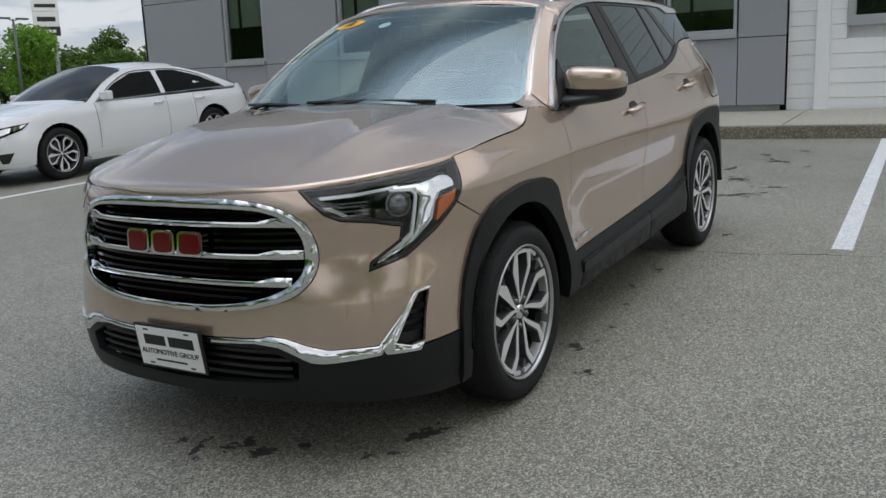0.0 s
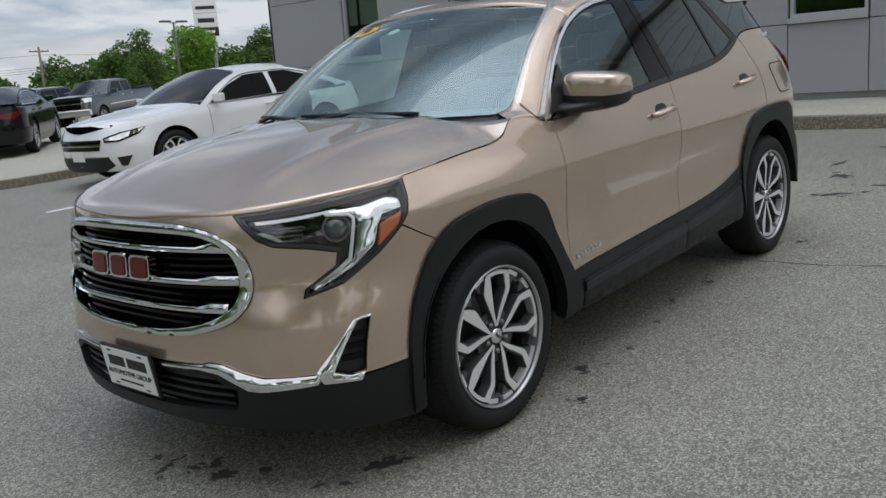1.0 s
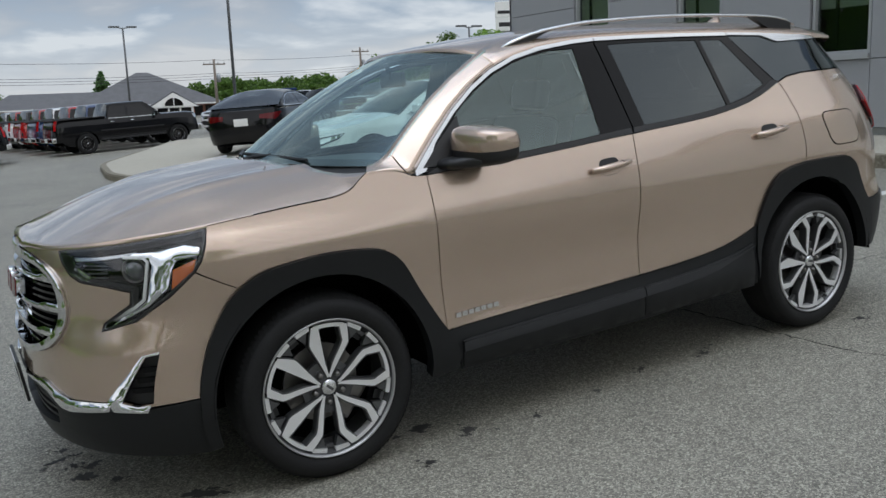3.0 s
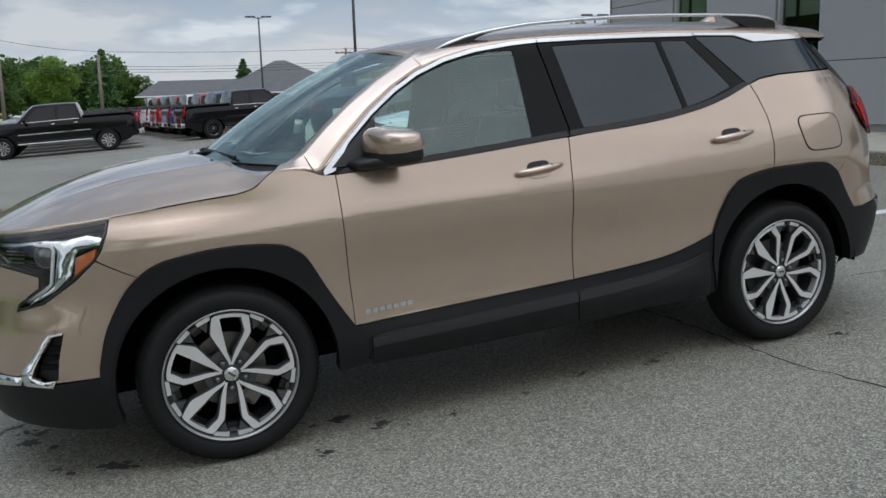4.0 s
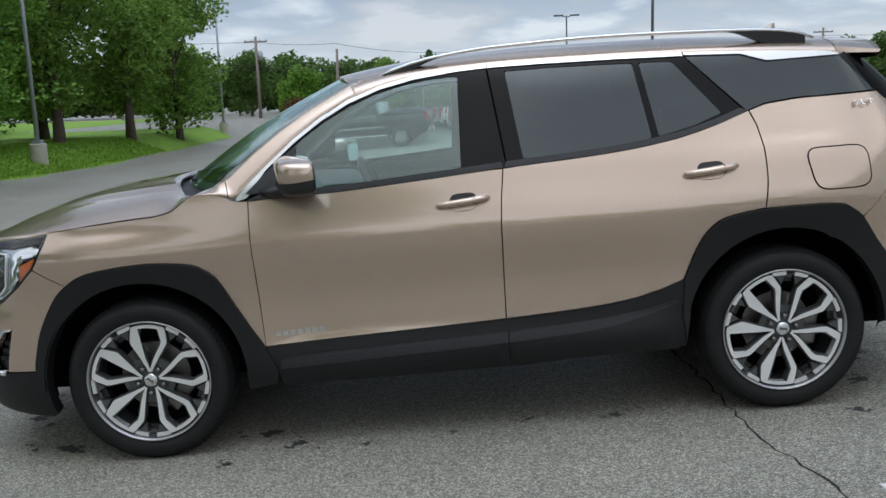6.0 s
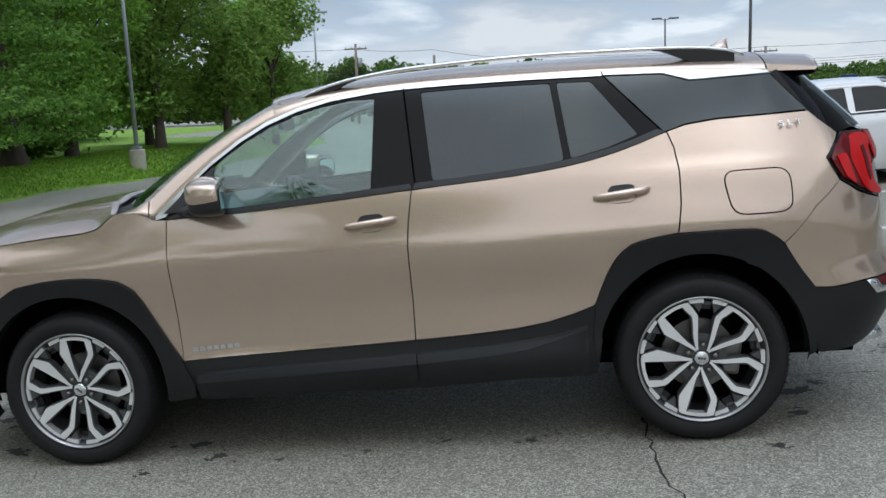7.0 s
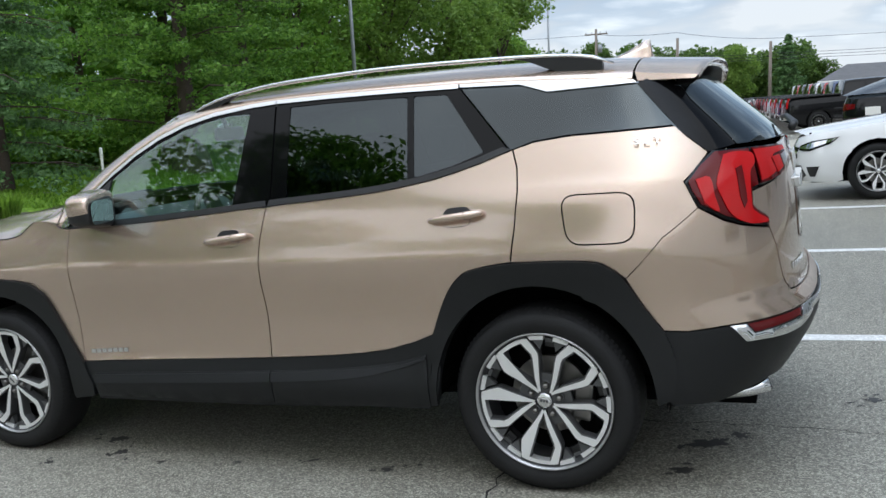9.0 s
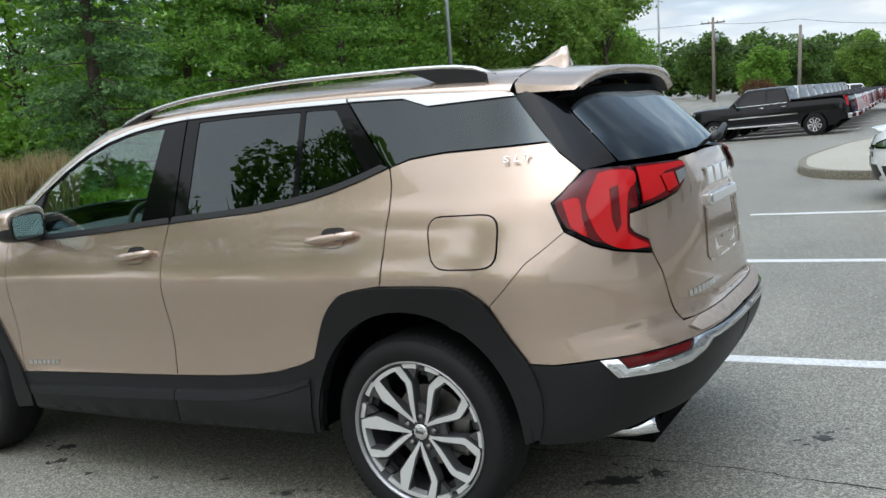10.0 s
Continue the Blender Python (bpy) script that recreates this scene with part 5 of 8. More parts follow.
def suv_tail():
    P = lambda name, loop, mat, parent=suv, **k: panel(name, SUV, loop, mat, parent, **k)
    hatch = both_rear(tail((0.0, 1.232), (0.33, 1.222), (0.322, 1.190), (0.355, 1.147), (0.42, 1.112), (0.52, 1.092)) + [(3.584, 1.078), (3.541, 1.072), (3.537, 1.030), (3.560, 1.008), (3.623, 0.980), (3.640, 0.935), (3.679, 0.868), (3.712, 0.748), (3.744, 0.694)] + tail((0.45, 0.689), (0.0, 0.689)))
    gate = P("tailgate", hatch, PAINT, gap=0.0025, label="bronze tailgate")
    glass = both_rear(tail((0.0, 1.240), (0.30, 1.238), (0.585, 1.238), (0.575, 1.32), (0.56, 1.41), (0.52, 1.495), (0.0, 1.505)))
    P("rear_screen", glass, PRIVACY, gate, off=-0.002, thick=0, gap=0.002, step=0.07)
    for s in (-1, 1):
        outer = on((3.262, 1.130), (3.300, 1.182), (3.346, 1.227)) + [(3.572, 1.224), (3.584, 1.080), (3.541, 1.074), (3.537, 1.030), (3.560, 1.009), (3.623, 0.982), (3.636, 0.938)] + on((3.44, 0.966), (3.386, 0.990), (3.308, 1.040), (3.278, 1.090))
        lamp = P("tail_lamp", outer, PIANO, off=0.002, bulge=0.010, thick=0.03, gap=0.002, step=0.03, side=s, label="red tail lamp in a dark housing")
        P("smoked_lens", shrunk(outer, 0.011), RED_MID, lamp, off=0.014, bulge=0.004, thick=0.008, gap=0.0, step=0.03, side=s)
        P("light_band", flowing([(3.405, 1.200), (3.470, 1.206), (3.562, 1.196), (3.563, 1.160), (3.525, 1.132), (3.512, 1.036), (3.524, 1.003), (3.606, 0.962), (3.496, 0.964), (3.408, 1.000), (3.368, 1.060), (3.350, 1.110), (3.375, 1.160)], 3), RED, lamp, off=0.0205, thick=0.005, gap=0.0, step=0.03, side=s)
        P("marker_band", flowing([(3.262, 1.128), (3.322, 1.132), (3.336, 1.070), (3.350, 1.016), (3.292, 1.050)], 3), RED, lamp, off=0.0205, thick=0.005, gap=0.0, step=0.03, side=s)
        P("light_bar", [(3.448, 1.150), (3.482, 1.158), (3.486, 1.04), (3.468, 1.018), (3.452, 1.06)], RED_MID, lamp, off=0.0235, thick=0.003, gap=0.0, step=0.02, side=s)
        cell = [(3.574, 1.224)] + tail((0.33, 1.216), (0.322, 1.188), (0.355, 1.146), (0.42, 1.112), (0.52, 1.092)) + [(3.587, 1.082)]
        inner = P("gate_lamp", cell, PIANO, gate, off=0.003, bulge=0.010, thick=0.02, gap=0.002, step=0.03, side=s)
        P("smoked_lens", shrunk(cell, 0.009), RED_MID, inner, off=0.0145, thick=0.006, gap=0.0, step=0.03, side=s)
        P("light_band", [(3.584, 1.206)] + tail((0.345, 1.204), (0.342, 1.190), (0.46, 1.182), (0.50, 1.168), (0.50, 1.122), (0.56, 1.106)) + [(3.594, 1.100)], RED, inner, off=0.0185, thick=0.003, gap=0.0, step=0.03, side=s)
        P("light_bar", tail((0.49, 1.172), (0.425, 1.176), (0.43, 1.132), (0.49, 1.118)), RED, inner, off=0.0185, thick=0.003, gap=0.0, step=0.03, side=s)
        P("clear_lens", tail((0.415, 1.174), (0.348, 1.182), (0.368, 1.152), (0.420, 1.134)), SATIN, inner, off=0.0185, thick=0.002, gap=0.0, step=0.03, side=s)
        P("rear_trim", on((3.392, 0.625), (3.440, 0.566)) + [(3.584, 0.561), (3.70, 0.566), (3.78, 0.588), (3.83, 0.610)] + tail((0.0, 0.610), (0.0, 0.632), (0.46, 0.636)) + [(3.730, 0.634), (3.700, 0.604), (3.404, 0.590), (3.372, 0.624)], CHROME, off=0.010, thick=0.02, gap=0.0, step=0.034, side=s, bulge=0.014, lift=0.10, label="chrome rear bumper trim")
        P("rear_reflector", [(3.380, 0.624), (3.408, 0.595), (3.692, 0.608), (3.716, 0.630)], RED_MID, off=0.008, thick=0.008, gap=0.0, step=0.03, side=s)
    # step pad on the bumper
    P("bumper_step", both_rear(tail((0.0, 0.688), (0.44, 0.686), (0.52, 0.672), (0.48, 0.646), (0.0, 0.646))), SATIN_PAINT, off=0.006, thick=0.01, gap=0.0, step=0.05)
    part("gate_handle", box_bm(-0.012, 0.02, -0.20, 0.20, -0.022, 0.022, 0.008), CHROME, gate, "chrome tailgate grip", at=pose(3.612, 0, 1.055, 0, -4, 0))
    pl = part("rear_plate", box_bm(-0.012, 0.004, -0.165, 0.165, -0.085, 0.085, 0.004), CHROME, gate, "white paper plate in a chrome frame", at=pose(3.612, 0, 0.935, 0, -4, 0))
    part("plate_face", box_bm(0.0035, 0.006, -0.150, 0.150, -0.072, 0.072), WHITE, pl)
    for k, z in enumerate((0.03, 0.0, -0.03)):
        part("plate_bar", box_bm(0.006, 0.0075, -0.09 + 0.01 * k, 0.09, z - 0.007, z + 0.007), POCKET, pl)
    P("plate_recess", both_rear(tail((0.0, 1.035), (0.23, 1.035), (0.26, 0.86), (0.22, 0.835), (0.0, 0.835))), PAINT, gate, off=0.003, bulge=-0.02, thick=0.0, gap=0.0, step=0.03)
    for i in range(3):
        part("gate_badge_block", box_bm(-0.004, 0.006, -0.045, 0.045, -0.036, 0.036, 0.006), CHROME, gate, at=pose(3.602, 0.11 * (i - 1), 1.135, 0, -5, 0))
    for i in range(7):
        y = -0.44 + i * 0.034
        u = SUV.ry(abs(y), 0.765)
        P("model_letter", [(u - 0.012, 0.755), (u + 0.010, 0.755), (u + 0.010, 0.777), (u - 0.012, 0.777)], CHROME, gate, off=0.004, thick=0.004, gap=0, step=0.03)
    part("rear_wiper", tube_bm([Vector((3.60, -0.03, 1.262)), Vector((3.612, 0.03, 1.275)), Vector((3.575, 0.30, 1.300)), Vector((3.55, 0.42, 1.295))], [0.015, 0.015, 0.011, 0.008], 8), BLACK, gate, "black rear wiper", smooth=True)


SATIN_PAINT = material("scuffed_bronze", (0.42, 0.36, 0.31), 0.5, 0.2, spread=0.3, scale=30, fine=200)
suv_tail()


def suv_inside():
    for s in (-1, 1):
        arch = lambda cx, r: on(*circle(cx, 0.355, r, -30, 210, 20))
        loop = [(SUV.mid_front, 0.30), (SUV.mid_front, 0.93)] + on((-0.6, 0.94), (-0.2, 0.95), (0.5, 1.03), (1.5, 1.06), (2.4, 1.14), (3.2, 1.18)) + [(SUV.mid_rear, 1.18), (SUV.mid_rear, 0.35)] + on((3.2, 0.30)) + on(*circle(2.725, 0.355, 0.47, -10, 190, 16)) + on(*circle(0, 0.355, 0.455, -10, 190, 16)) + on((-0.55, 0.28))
        # near-black lining behind the panels, added so their gaps read as shade
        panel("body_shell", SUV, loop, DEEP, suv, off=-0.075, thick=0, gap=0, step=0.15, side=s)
    # near-black boxes added to block light from below
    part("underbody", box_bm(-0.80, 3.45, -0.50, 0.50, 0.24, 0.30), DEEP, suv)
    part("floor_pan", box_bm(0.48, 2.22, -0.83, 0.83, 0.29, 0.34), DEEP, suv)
    part("headlining", box_bm(1.05, 3.0, -0.50, 0.50, 1.535, 1.545), TRIM, suv)
    rows = [[Vector((x, y, z - 0.03 * (abs(y) / 0.7) ** 2)) for y in np.linspace(-0.74, 0.74, 13)] for x, z in ((0.32, 1.10), (0.55, 1.115), (0.80, 1.105), (0.90, 1.06), (0.93, 0.90), (0.85, 0.65))]
    sheet("dashboard", rows, SEAT, suv, flip=True)
    bm = bmesh.new()
    ring = [[bm.verts.new(((0.185 + 0.016 * math.cos(b)) * math.cos(a), (0.185 + 0.016 * math.cos(b)) * math.sin(a), 0.016 * math.sin(b))) for b in (2 * math.pi * j / 8 for j in range(8))] for a in (2 * math.pi * k / 32 for k in range(32))]
    for k in range(32):
        for j in range(8):
            bm.faces.new((ring[k][j], ring[(k + 1) % 32][j], ring[(k + 1) % 32][(j + 1) % 8], ring[k][(j + 1) % 8]))
    tilt = pose(1.02, -0.38, 1.02, 0, 66, 0)
    wheel_ring = part("steering_wheel", bm, BLACK, suv, smooth=True, at=tilt)
    part("wheel_boss", box_bm(-0.17, 0.17, -0.05, 0.05, -0.03, 0.0, 0.012), TRIM, wheel_ring)
    part("wheel_stalk", box_bm(-0.06, 0.06, -0.175, 0.175, -0.02, 0.0, 0.008), TRIM, wheel_ring)
    for x, ys in ((1.42, (-0.38, 0.38)), (2.30, (-0.255, 0.255))):
        for y in ys:
            seat = new("seat")
            seat.parent = suv
            part("cushion", box_bm(-0.28, 0.26, -0.25, 0.25, 0.50, 0.68, 0.05), SEAT, seat)
            back = part("backrest", box_bm(-0.07, 0.07, -0.25, 0.25, 0.0, 0.62, 0.05, 3), SEAT, seat, at=pose(0.26, 0, 0.60, 0, 18, 0))
            part("headrest", box_bm(-0.05, 0.05, -0.14, 0.14, 0.0, 0.17, 0.045, 3), SEAT, seat, at=pose(0.465, 0, 1.225, 0, 14, 0))
            seat.matrix_basis = pose(x, y, 0)
    part("rear_view_mirror", box_bm(-0.012, 0.012, -0.12, 0.12, -0.035, 0.035, 0.012), BLACK, suv, at=pose(0.83, 0, 1.455))
    part("mirror_stem", tube_bm([Vector((0.80, 0, 1.535)), Vector((0.825, 0, 1.46))], 0.012, 8), BLACK, suv)


suv_inside()


# ---- ground ----
def ground_material(name, dark, light, grain, patch, rough=0.9):
    """Rolled stone chips in a binder: bright and dark chips, broad worn patches, fine relief."""
    m = bpy.data.materials.new(name)
    m.use_nodes = True
    add, link = nodes_of(m.node_tree)
    out = add("ShaderNodeOutputMaterial")
    p = add("ShaderNodeBsdfPrincipled", Roughness=rough)
    link(p.outputs[0], out.inputs[0])
    coord = add("ShaderNodeTexCoord")
    chips = add("ShaderNodeTexVoronoi", Scale=grain)
    link(coord.outputs["Object"], chips.inputs["Vector"])
    tone = add("ShaderNodeSeparateColor")
    link(chips.outputs["Color"], tone.inputs[0])
    fine = add("ShaderNodeTexNoise", Scale=grain * 0.35, Detail=6.0, Roughness=0.75)
    link(coord.outputs["Object"], fine.inputs["Vector"])
    broad = add("ShaderNodeTexNoise", Scale=patch, Detail=6.0, Roughness=0.65)
    link(coord.outputs["Object"], broad.inputs["Vector"])
    s = add("ShaderNodeMath")
    s.operation = "MULTIPLY_ADD"
    s.inputs[1].default_value = 0.95
    # a few chips stand out bright
    bright = add("ShaderNodeMath")
    bright.operation = "POWER"
    bright.inputs[1].default_value = 2.2
    link(tone.outputs[0], bright.inputs[0])
    link(bright.outputs[0], s.inputs[0])
    link(fine.outputs["Fac"], s.inputs[2])
    s2 = add("ShaderNodeMath")
    s2.operation = "MULTIPLY_ADD"
    s2.inputs[1].default_value = 0.55
    link(broad.outputs["Fac"], s2.inputs[0])
    link(s.outputs[0], s2.inputs[2])
    ramp = add("ShaderNodeMapRange")
    ramp.inputs["From Min"].default_value, ramp.inputs["From Max"].default_value = 0.58, 1.92
    link(s2.outputs[0], ramp.inputs["Value"])
    mix = add("ShaderNodeMixRGB")
    mix.inputs[1].default_value, mix.inputs[2].default_value = (*dark, 1), (*light, 1)
    link(ramp.outputs[0], mix.inputs[0])
    link(mix.outputs[0], p.inputs["Base Color"])
    b = add("ShaderNodeBump", Strength=0.55, Distance=0.005)
    link(s.outputs[0], b.inputs["Height"])
    link(b.outputs[0], p.inputs["Normal"])
    return m


ASPHALT = ground_material("worn_asphalt", (0.046, 0.043, 0.036), (0.55, 0.522, 0.432), 165, 0.35, 0.56)
GRASS = ground_material("lawn_grass", (0.10, 0.20, 0.014), (0.27, 0.43, 0.045), 14, 0.5)
CONCRETE = ground_material("pale_concrete", (0.33, 0.305, 0.25), (0.52, 0.49, 0.41), 60, 0.6)
KERB = ground_material("stained_concrete", (0.13, 0.115, 0.085), (0.33, 0.30, 0.235), 50, 1.1)
LINE = ground_material("worn_white_paint", (0.50, 0.50, 0.49), (0.86, 0.86, 0.85), 90, 1.2, 0.7)
STAIN = material("damp_stain", (0.045, 0.043, 0.041), 0.6, spread=0.5, scale=20)
# Colour of the crack strips: the shadow down a crack, painted flat.
CRACK_SHADE = material("crack_shadow", (0.018, 0.017, 0.016), 0.95)


def lot(x, y, z=0.0):
    """A place on the lot in the upright world."""
    return LOT @ Vector((x, y, z))


UP_LOT = LOT.to_3x3() @ Vector((0, 0, 1))


def dip(y):
    """The far half of the lot falls away a little."""
    return -0.26 * smooth01(19, 30, y)


def ground_z(x, y):
    """The lot's even slope, which runs out into a level verge by the trees and beyond the buildings."""
    plane = -(UP_LOT.x * max(-16, min(14, x)) + UP_LOT.y * max(-60, min(70, y))) / UP_LOT.z + dip(y)
    k = smooth01(-11.2, -14.5, x)
    return plane * (1 - k) + (-0.12) * k


def grid_sheet(name, xs, ys, height, mat, label="", category="", kind="structure"):
    verts = [(x, y, height(x, y)) for y in ys for x in xs]
    n = len(xs)
    faces = [(j * n + i, j * n + i + 1, (j + 1) * n + i + 1, (j + 1) * n + i) for j in range(len(ys) - 1) for i in range(n - 1)]
    return tagged(link_mesh(name, verts, faces, mat), label, category, kind=kind)


far = [-900, -400, -200, -120, -80, -60]
steps = [-40, -28, -22, -18, -16, -15, -14, -13, -12.4, -11.2, -9, -6, -3, 0, 3, 6, 9, 12, 14, 18, 25, 35, 50, 80, 120, 200, 400, 900]
rowsy = far + list(range(-40, 100, 3)) + [120, 200, 400, 900]
grid_sheet("ground", far + steps, rowsy, ground_z, ASPHALT, "grey worn asphalt of a sloping car lot", "ground")


def lawn_sheet():
    """The lawn: its edge to the lot swings out by the lamp posts and back by the verge's end."""
    xs = far + [-40, -28, -22, -18, -16, -15, -14, -13, -12.4, -11.8, -11.2]
    ys = [0, 4, 7, 9, 11, 13, 15, 17, 20, 24, 28, 33, 38, 43, 48, 53, 56, 60, 70, 85, 100]
    verts = []
    for y in ys:
        swing = -0.75 - 0.5 * smooth01(30, 60, y) - 1.9 * smooth01(13, 8, y)
        for x in xs:
            x = x + swing * smooth01(-22, -13, x)
            dip = y > 57 and x > -23
            verts.append((x, y, ground_z(x, y) + (-0.2 if dip else 0.03 + 0.02 * math.sin(x * 1.3 + y * 0.7))))
    n = len(xs)
    faces = [(j * n + i, j * n + i + 1, (j + 1) * n + i + 1, (j + 1) * n + i) for j in range(len(ys) - 1) for i in range(n - 1)]
    return tagged(link_mesh("lawn", verts, faces, GRASS), "mown green lawn along the lot", "lawn", kind="structure")


lawn_sheet()


def on_lot(name, outline, z0, z1, mat, label, category, kind="structure", bevel=0.0):
    ob = part(name, prism_bm(outline, z0, z1, bevel), mat, None, at=LOT.copy())
    return tagged(ob, label, category, kind=kind)


# stall lines
for x, y, far_y in ((2.74, -1.73, -1.58), (2.6, 1.38, 1.36), (2.5, 4.34, 4.16), (2.24, 7.39, 6.9)):
    on_lot("stall_line", [(x, y - 0.06), (8.25, far_y - 0.06), (8.25, far_y + 0.06), (x, y + 0.06)], 0.0, 0.004, LINE, "worn white parking stall line on asphalt", "road marking")
for k in range(11):
    y = 33.2 + 2.9 * k
    on_lot("stall_line", [(-5.0, y - 0.06), (1.2, y - 0.06), (1.2, y + 0.06), (-5.0, y + 0.06)], dip(y), dip(y) + 0.004, LINE, "worn white parking stall line on asphalt", "road marking")
# raised concrete: island with the display pad, pavement by the building
ISLAND = rounded([(1.75, 14.6), (2.1, 12.0), (3.1, 10.7), (5.6, 10.6), (8.3, 10.85), (12.0, 12.0), (14.0, 24.0), (6.0, 27.0), (2.2, 18.4)], 0.9, 6)
on_lot("island_kerb", ISLAND, -0.05, 0.13, KERB, "stained concrete kerb round a raised island", "kerb", bevel=0.02)
on_lot("island_top", shrunk(ISLAND, 0.14), 0.05, 0.134, CONCRETE, "pale concrete top of a raised island", "pavement")
on_lot("kerb", [(8.30, -20), (8.45, -20), (8.45, 10.8), (8.30, 10.8)], -0.05, 0.15, KERB, "stained concrete kerb beside the building", "kerb", bevel=0.015)
for k in range(11):
    y = -20 + k * 2.8
    on_lot("pavement", [(8.455, y + 0.006), (10.42, y + 0.006), (10.42, y + 2.794), (8.455, y + 2.794)], 0.0, 0.152, CONCRETE, "pale concrete pavement slab by the building", "pavement", bevel=0.006)


def blot(x, y, r, seed, stretch=1.6, turn=0.0, mat=STAIN):
    """A ragged damp patch with a few drops beside it."""
    rnd = random.Random(seed)
    c, s = math.cos(turn), math.sin(turn)
    bm = bmesh.new()
    drops = [(0.0, 0.0, 1.0)] + [(rnd.gauss(0, 1.3), rnd.gauss(0, 1.0), rnd.uniform(0.15, 0.5)) for _ in range(6)]
    for dx, dy, k in drops:
        n = 30
        phase = [rnd.uniform(0, 6.3) for _ in range(5)]
        pts = []
        for i in range(n):
            a = 2 * math.pi * i / n
            q = r * k * (0.75 + 0.22 * math.sin(2 * a + phase[0]) + 0.16 * math.sin(5 * a + phase[1]) + 0.12 * math.sin(9 * a + phase[2]) + 0.10 * rnd.random())
            px, py = (q * math.cos(a) + dx * r) * stretch, q * math.sin(a) + dy * r
            pts.append((x + c * px - s * py, y + s * px + c * py, 0.0025))
        f = bm.faces.new([bm.verts.new(p) for p in pts])
        if f.normal.z < 0:
            f.normal_flip()
    ob = part("stain", bm, mat, None, at=LOT.copy())
    return tagged(ob, "dark damp stain on the asphalt", "stain", "stains on the asphalt", "structure")


rnd = random.Random(5)
for i, (x, y, r) in enumerate(((0.60, -0.85, 0.045), (0.45, -0.70, 0.06), (-0.48, -0.69, 0.07), (-0.78, -0.12, 0.05), (-0.82, -0.22, 0.06), (-0.90, 0.03, 0.04), (-0.72, -0.33, 0.035), (-0.86, 0.14, 0.03),
                               (3.24, -0.33, 0.10), (3.36, -0.22, 0.05), (3.18, -0.62, 0.05), (2.0, -0.82, 0.035), (1.62, -0.78, 0.03), (1.28, -0.86, 0.025), (0.90, -0.92, 0.025), (0.32, -1.02, 0.03), (3.0, -0.98, 0.04),
                               (4.5, -0.72, 0.10), (5.3, -0.55, 0.12), (5.9, -0.35, 0.09), (6.4, -0.75, 0.10), (6.9, -0.5, 0.09), (7.2, -0.85, 0.08), (4.9, -0.95, 0.07), (6.1, -1.05, 0.05), (3.9, 0.3, 0.05), (4.3, -0.3, 0.04))):
    blot(x, y, r * 0.62, i, 1.3 + 0.6 * rnd.random(), rnd.random() * 3)


def crack(path, width, seed):
    rnd = random.Random(seed)
    pts = []
    for (x0, y0), (x1, y1) in zip(path, path[1:]):
        n = max(2, int(math.dist((x0, y0), (x1, y1)) / 0.06))
        for k in range(n):
            t = k / n
            pts.append((x0 + (x1 - x0) * t + rnd.uniform(-0.016, 0.016), y0 + (y1 - y0) * t + rnd.uniform(-0.016, 0.016)))
    left, right = [], []
    for i, p in enumerate(pts):
        a, b = Vector(pts[max(i - 1, 0)]), Vector(pts[min(i + 1, len(pts) - 1)])
        d = (b - a).normalized() * width * rnd.uniform(0.25, 1.0)
        left.append((p[0] - d.y, p[1] + d.x, 0.0015))
        right.append((p[0] + d.y, p[1] - d.x, 0.0015))
    n = len(pts)
    ob = link_mesh("crack", left + right, [(i, i + 1, n + i + 1, n + i) for i in range(n - 1)], CRACK_SHADE, at=LOT.copy())
    return tagged(ob, "thin dark crack in the asphalt", "crack", "cracks in the asphalt", "structure")


crack([(2.48, 0.9), (2.50, -0.5), (2.50, -1.2), (2.58, -1.6), (2.62, -2.2), (2.55, -3.4), (2.7, -5.0)], 0.007, 1)
crack([(2.5, -0.12), (3.4, -0.08), (4.2, -0.16), (5.6, -0.12)], 0.005, 2)
crack([(2.62, -2.0), (1.8, -2.6), (0.9, -2.5), (-0.4, -2.9)], 0.003, 3)

# ---- the showroom building ----
GREY_PANEL = material("grey_metal_panel", (0.31, 0.32, 0.335), 0.5, spread=0.05, scale=0.8, fine=30, vary=0.25)
GREY_FRAME = material("light_grey_frame", (0.42, 0.43, 0.44), 0.4, 0.3, spread=0.05)
SIDING = material("white_lap_siding", (0.84, 0.845, 0.84), 0.5, spread=0.05, scale=1.5, fine=40)
BLIND = material("cream_roller_blind", (0.62, 0.61, 0.50), 0.9, spread=0.06)
# Dark backing colour in place of unlit rooms and shaded panel joints.
BACK_SHADE = material("backing_shade", (0.05, 0.05, 0.05), 0.9)
OFFICE = glass_material("office_glass", (0.62, 0.68, 0.66), facing=0.06)

base = lot(10.3, 0)
BUILD = pose(base.x, base.y, base.z, 0, 0, 0)


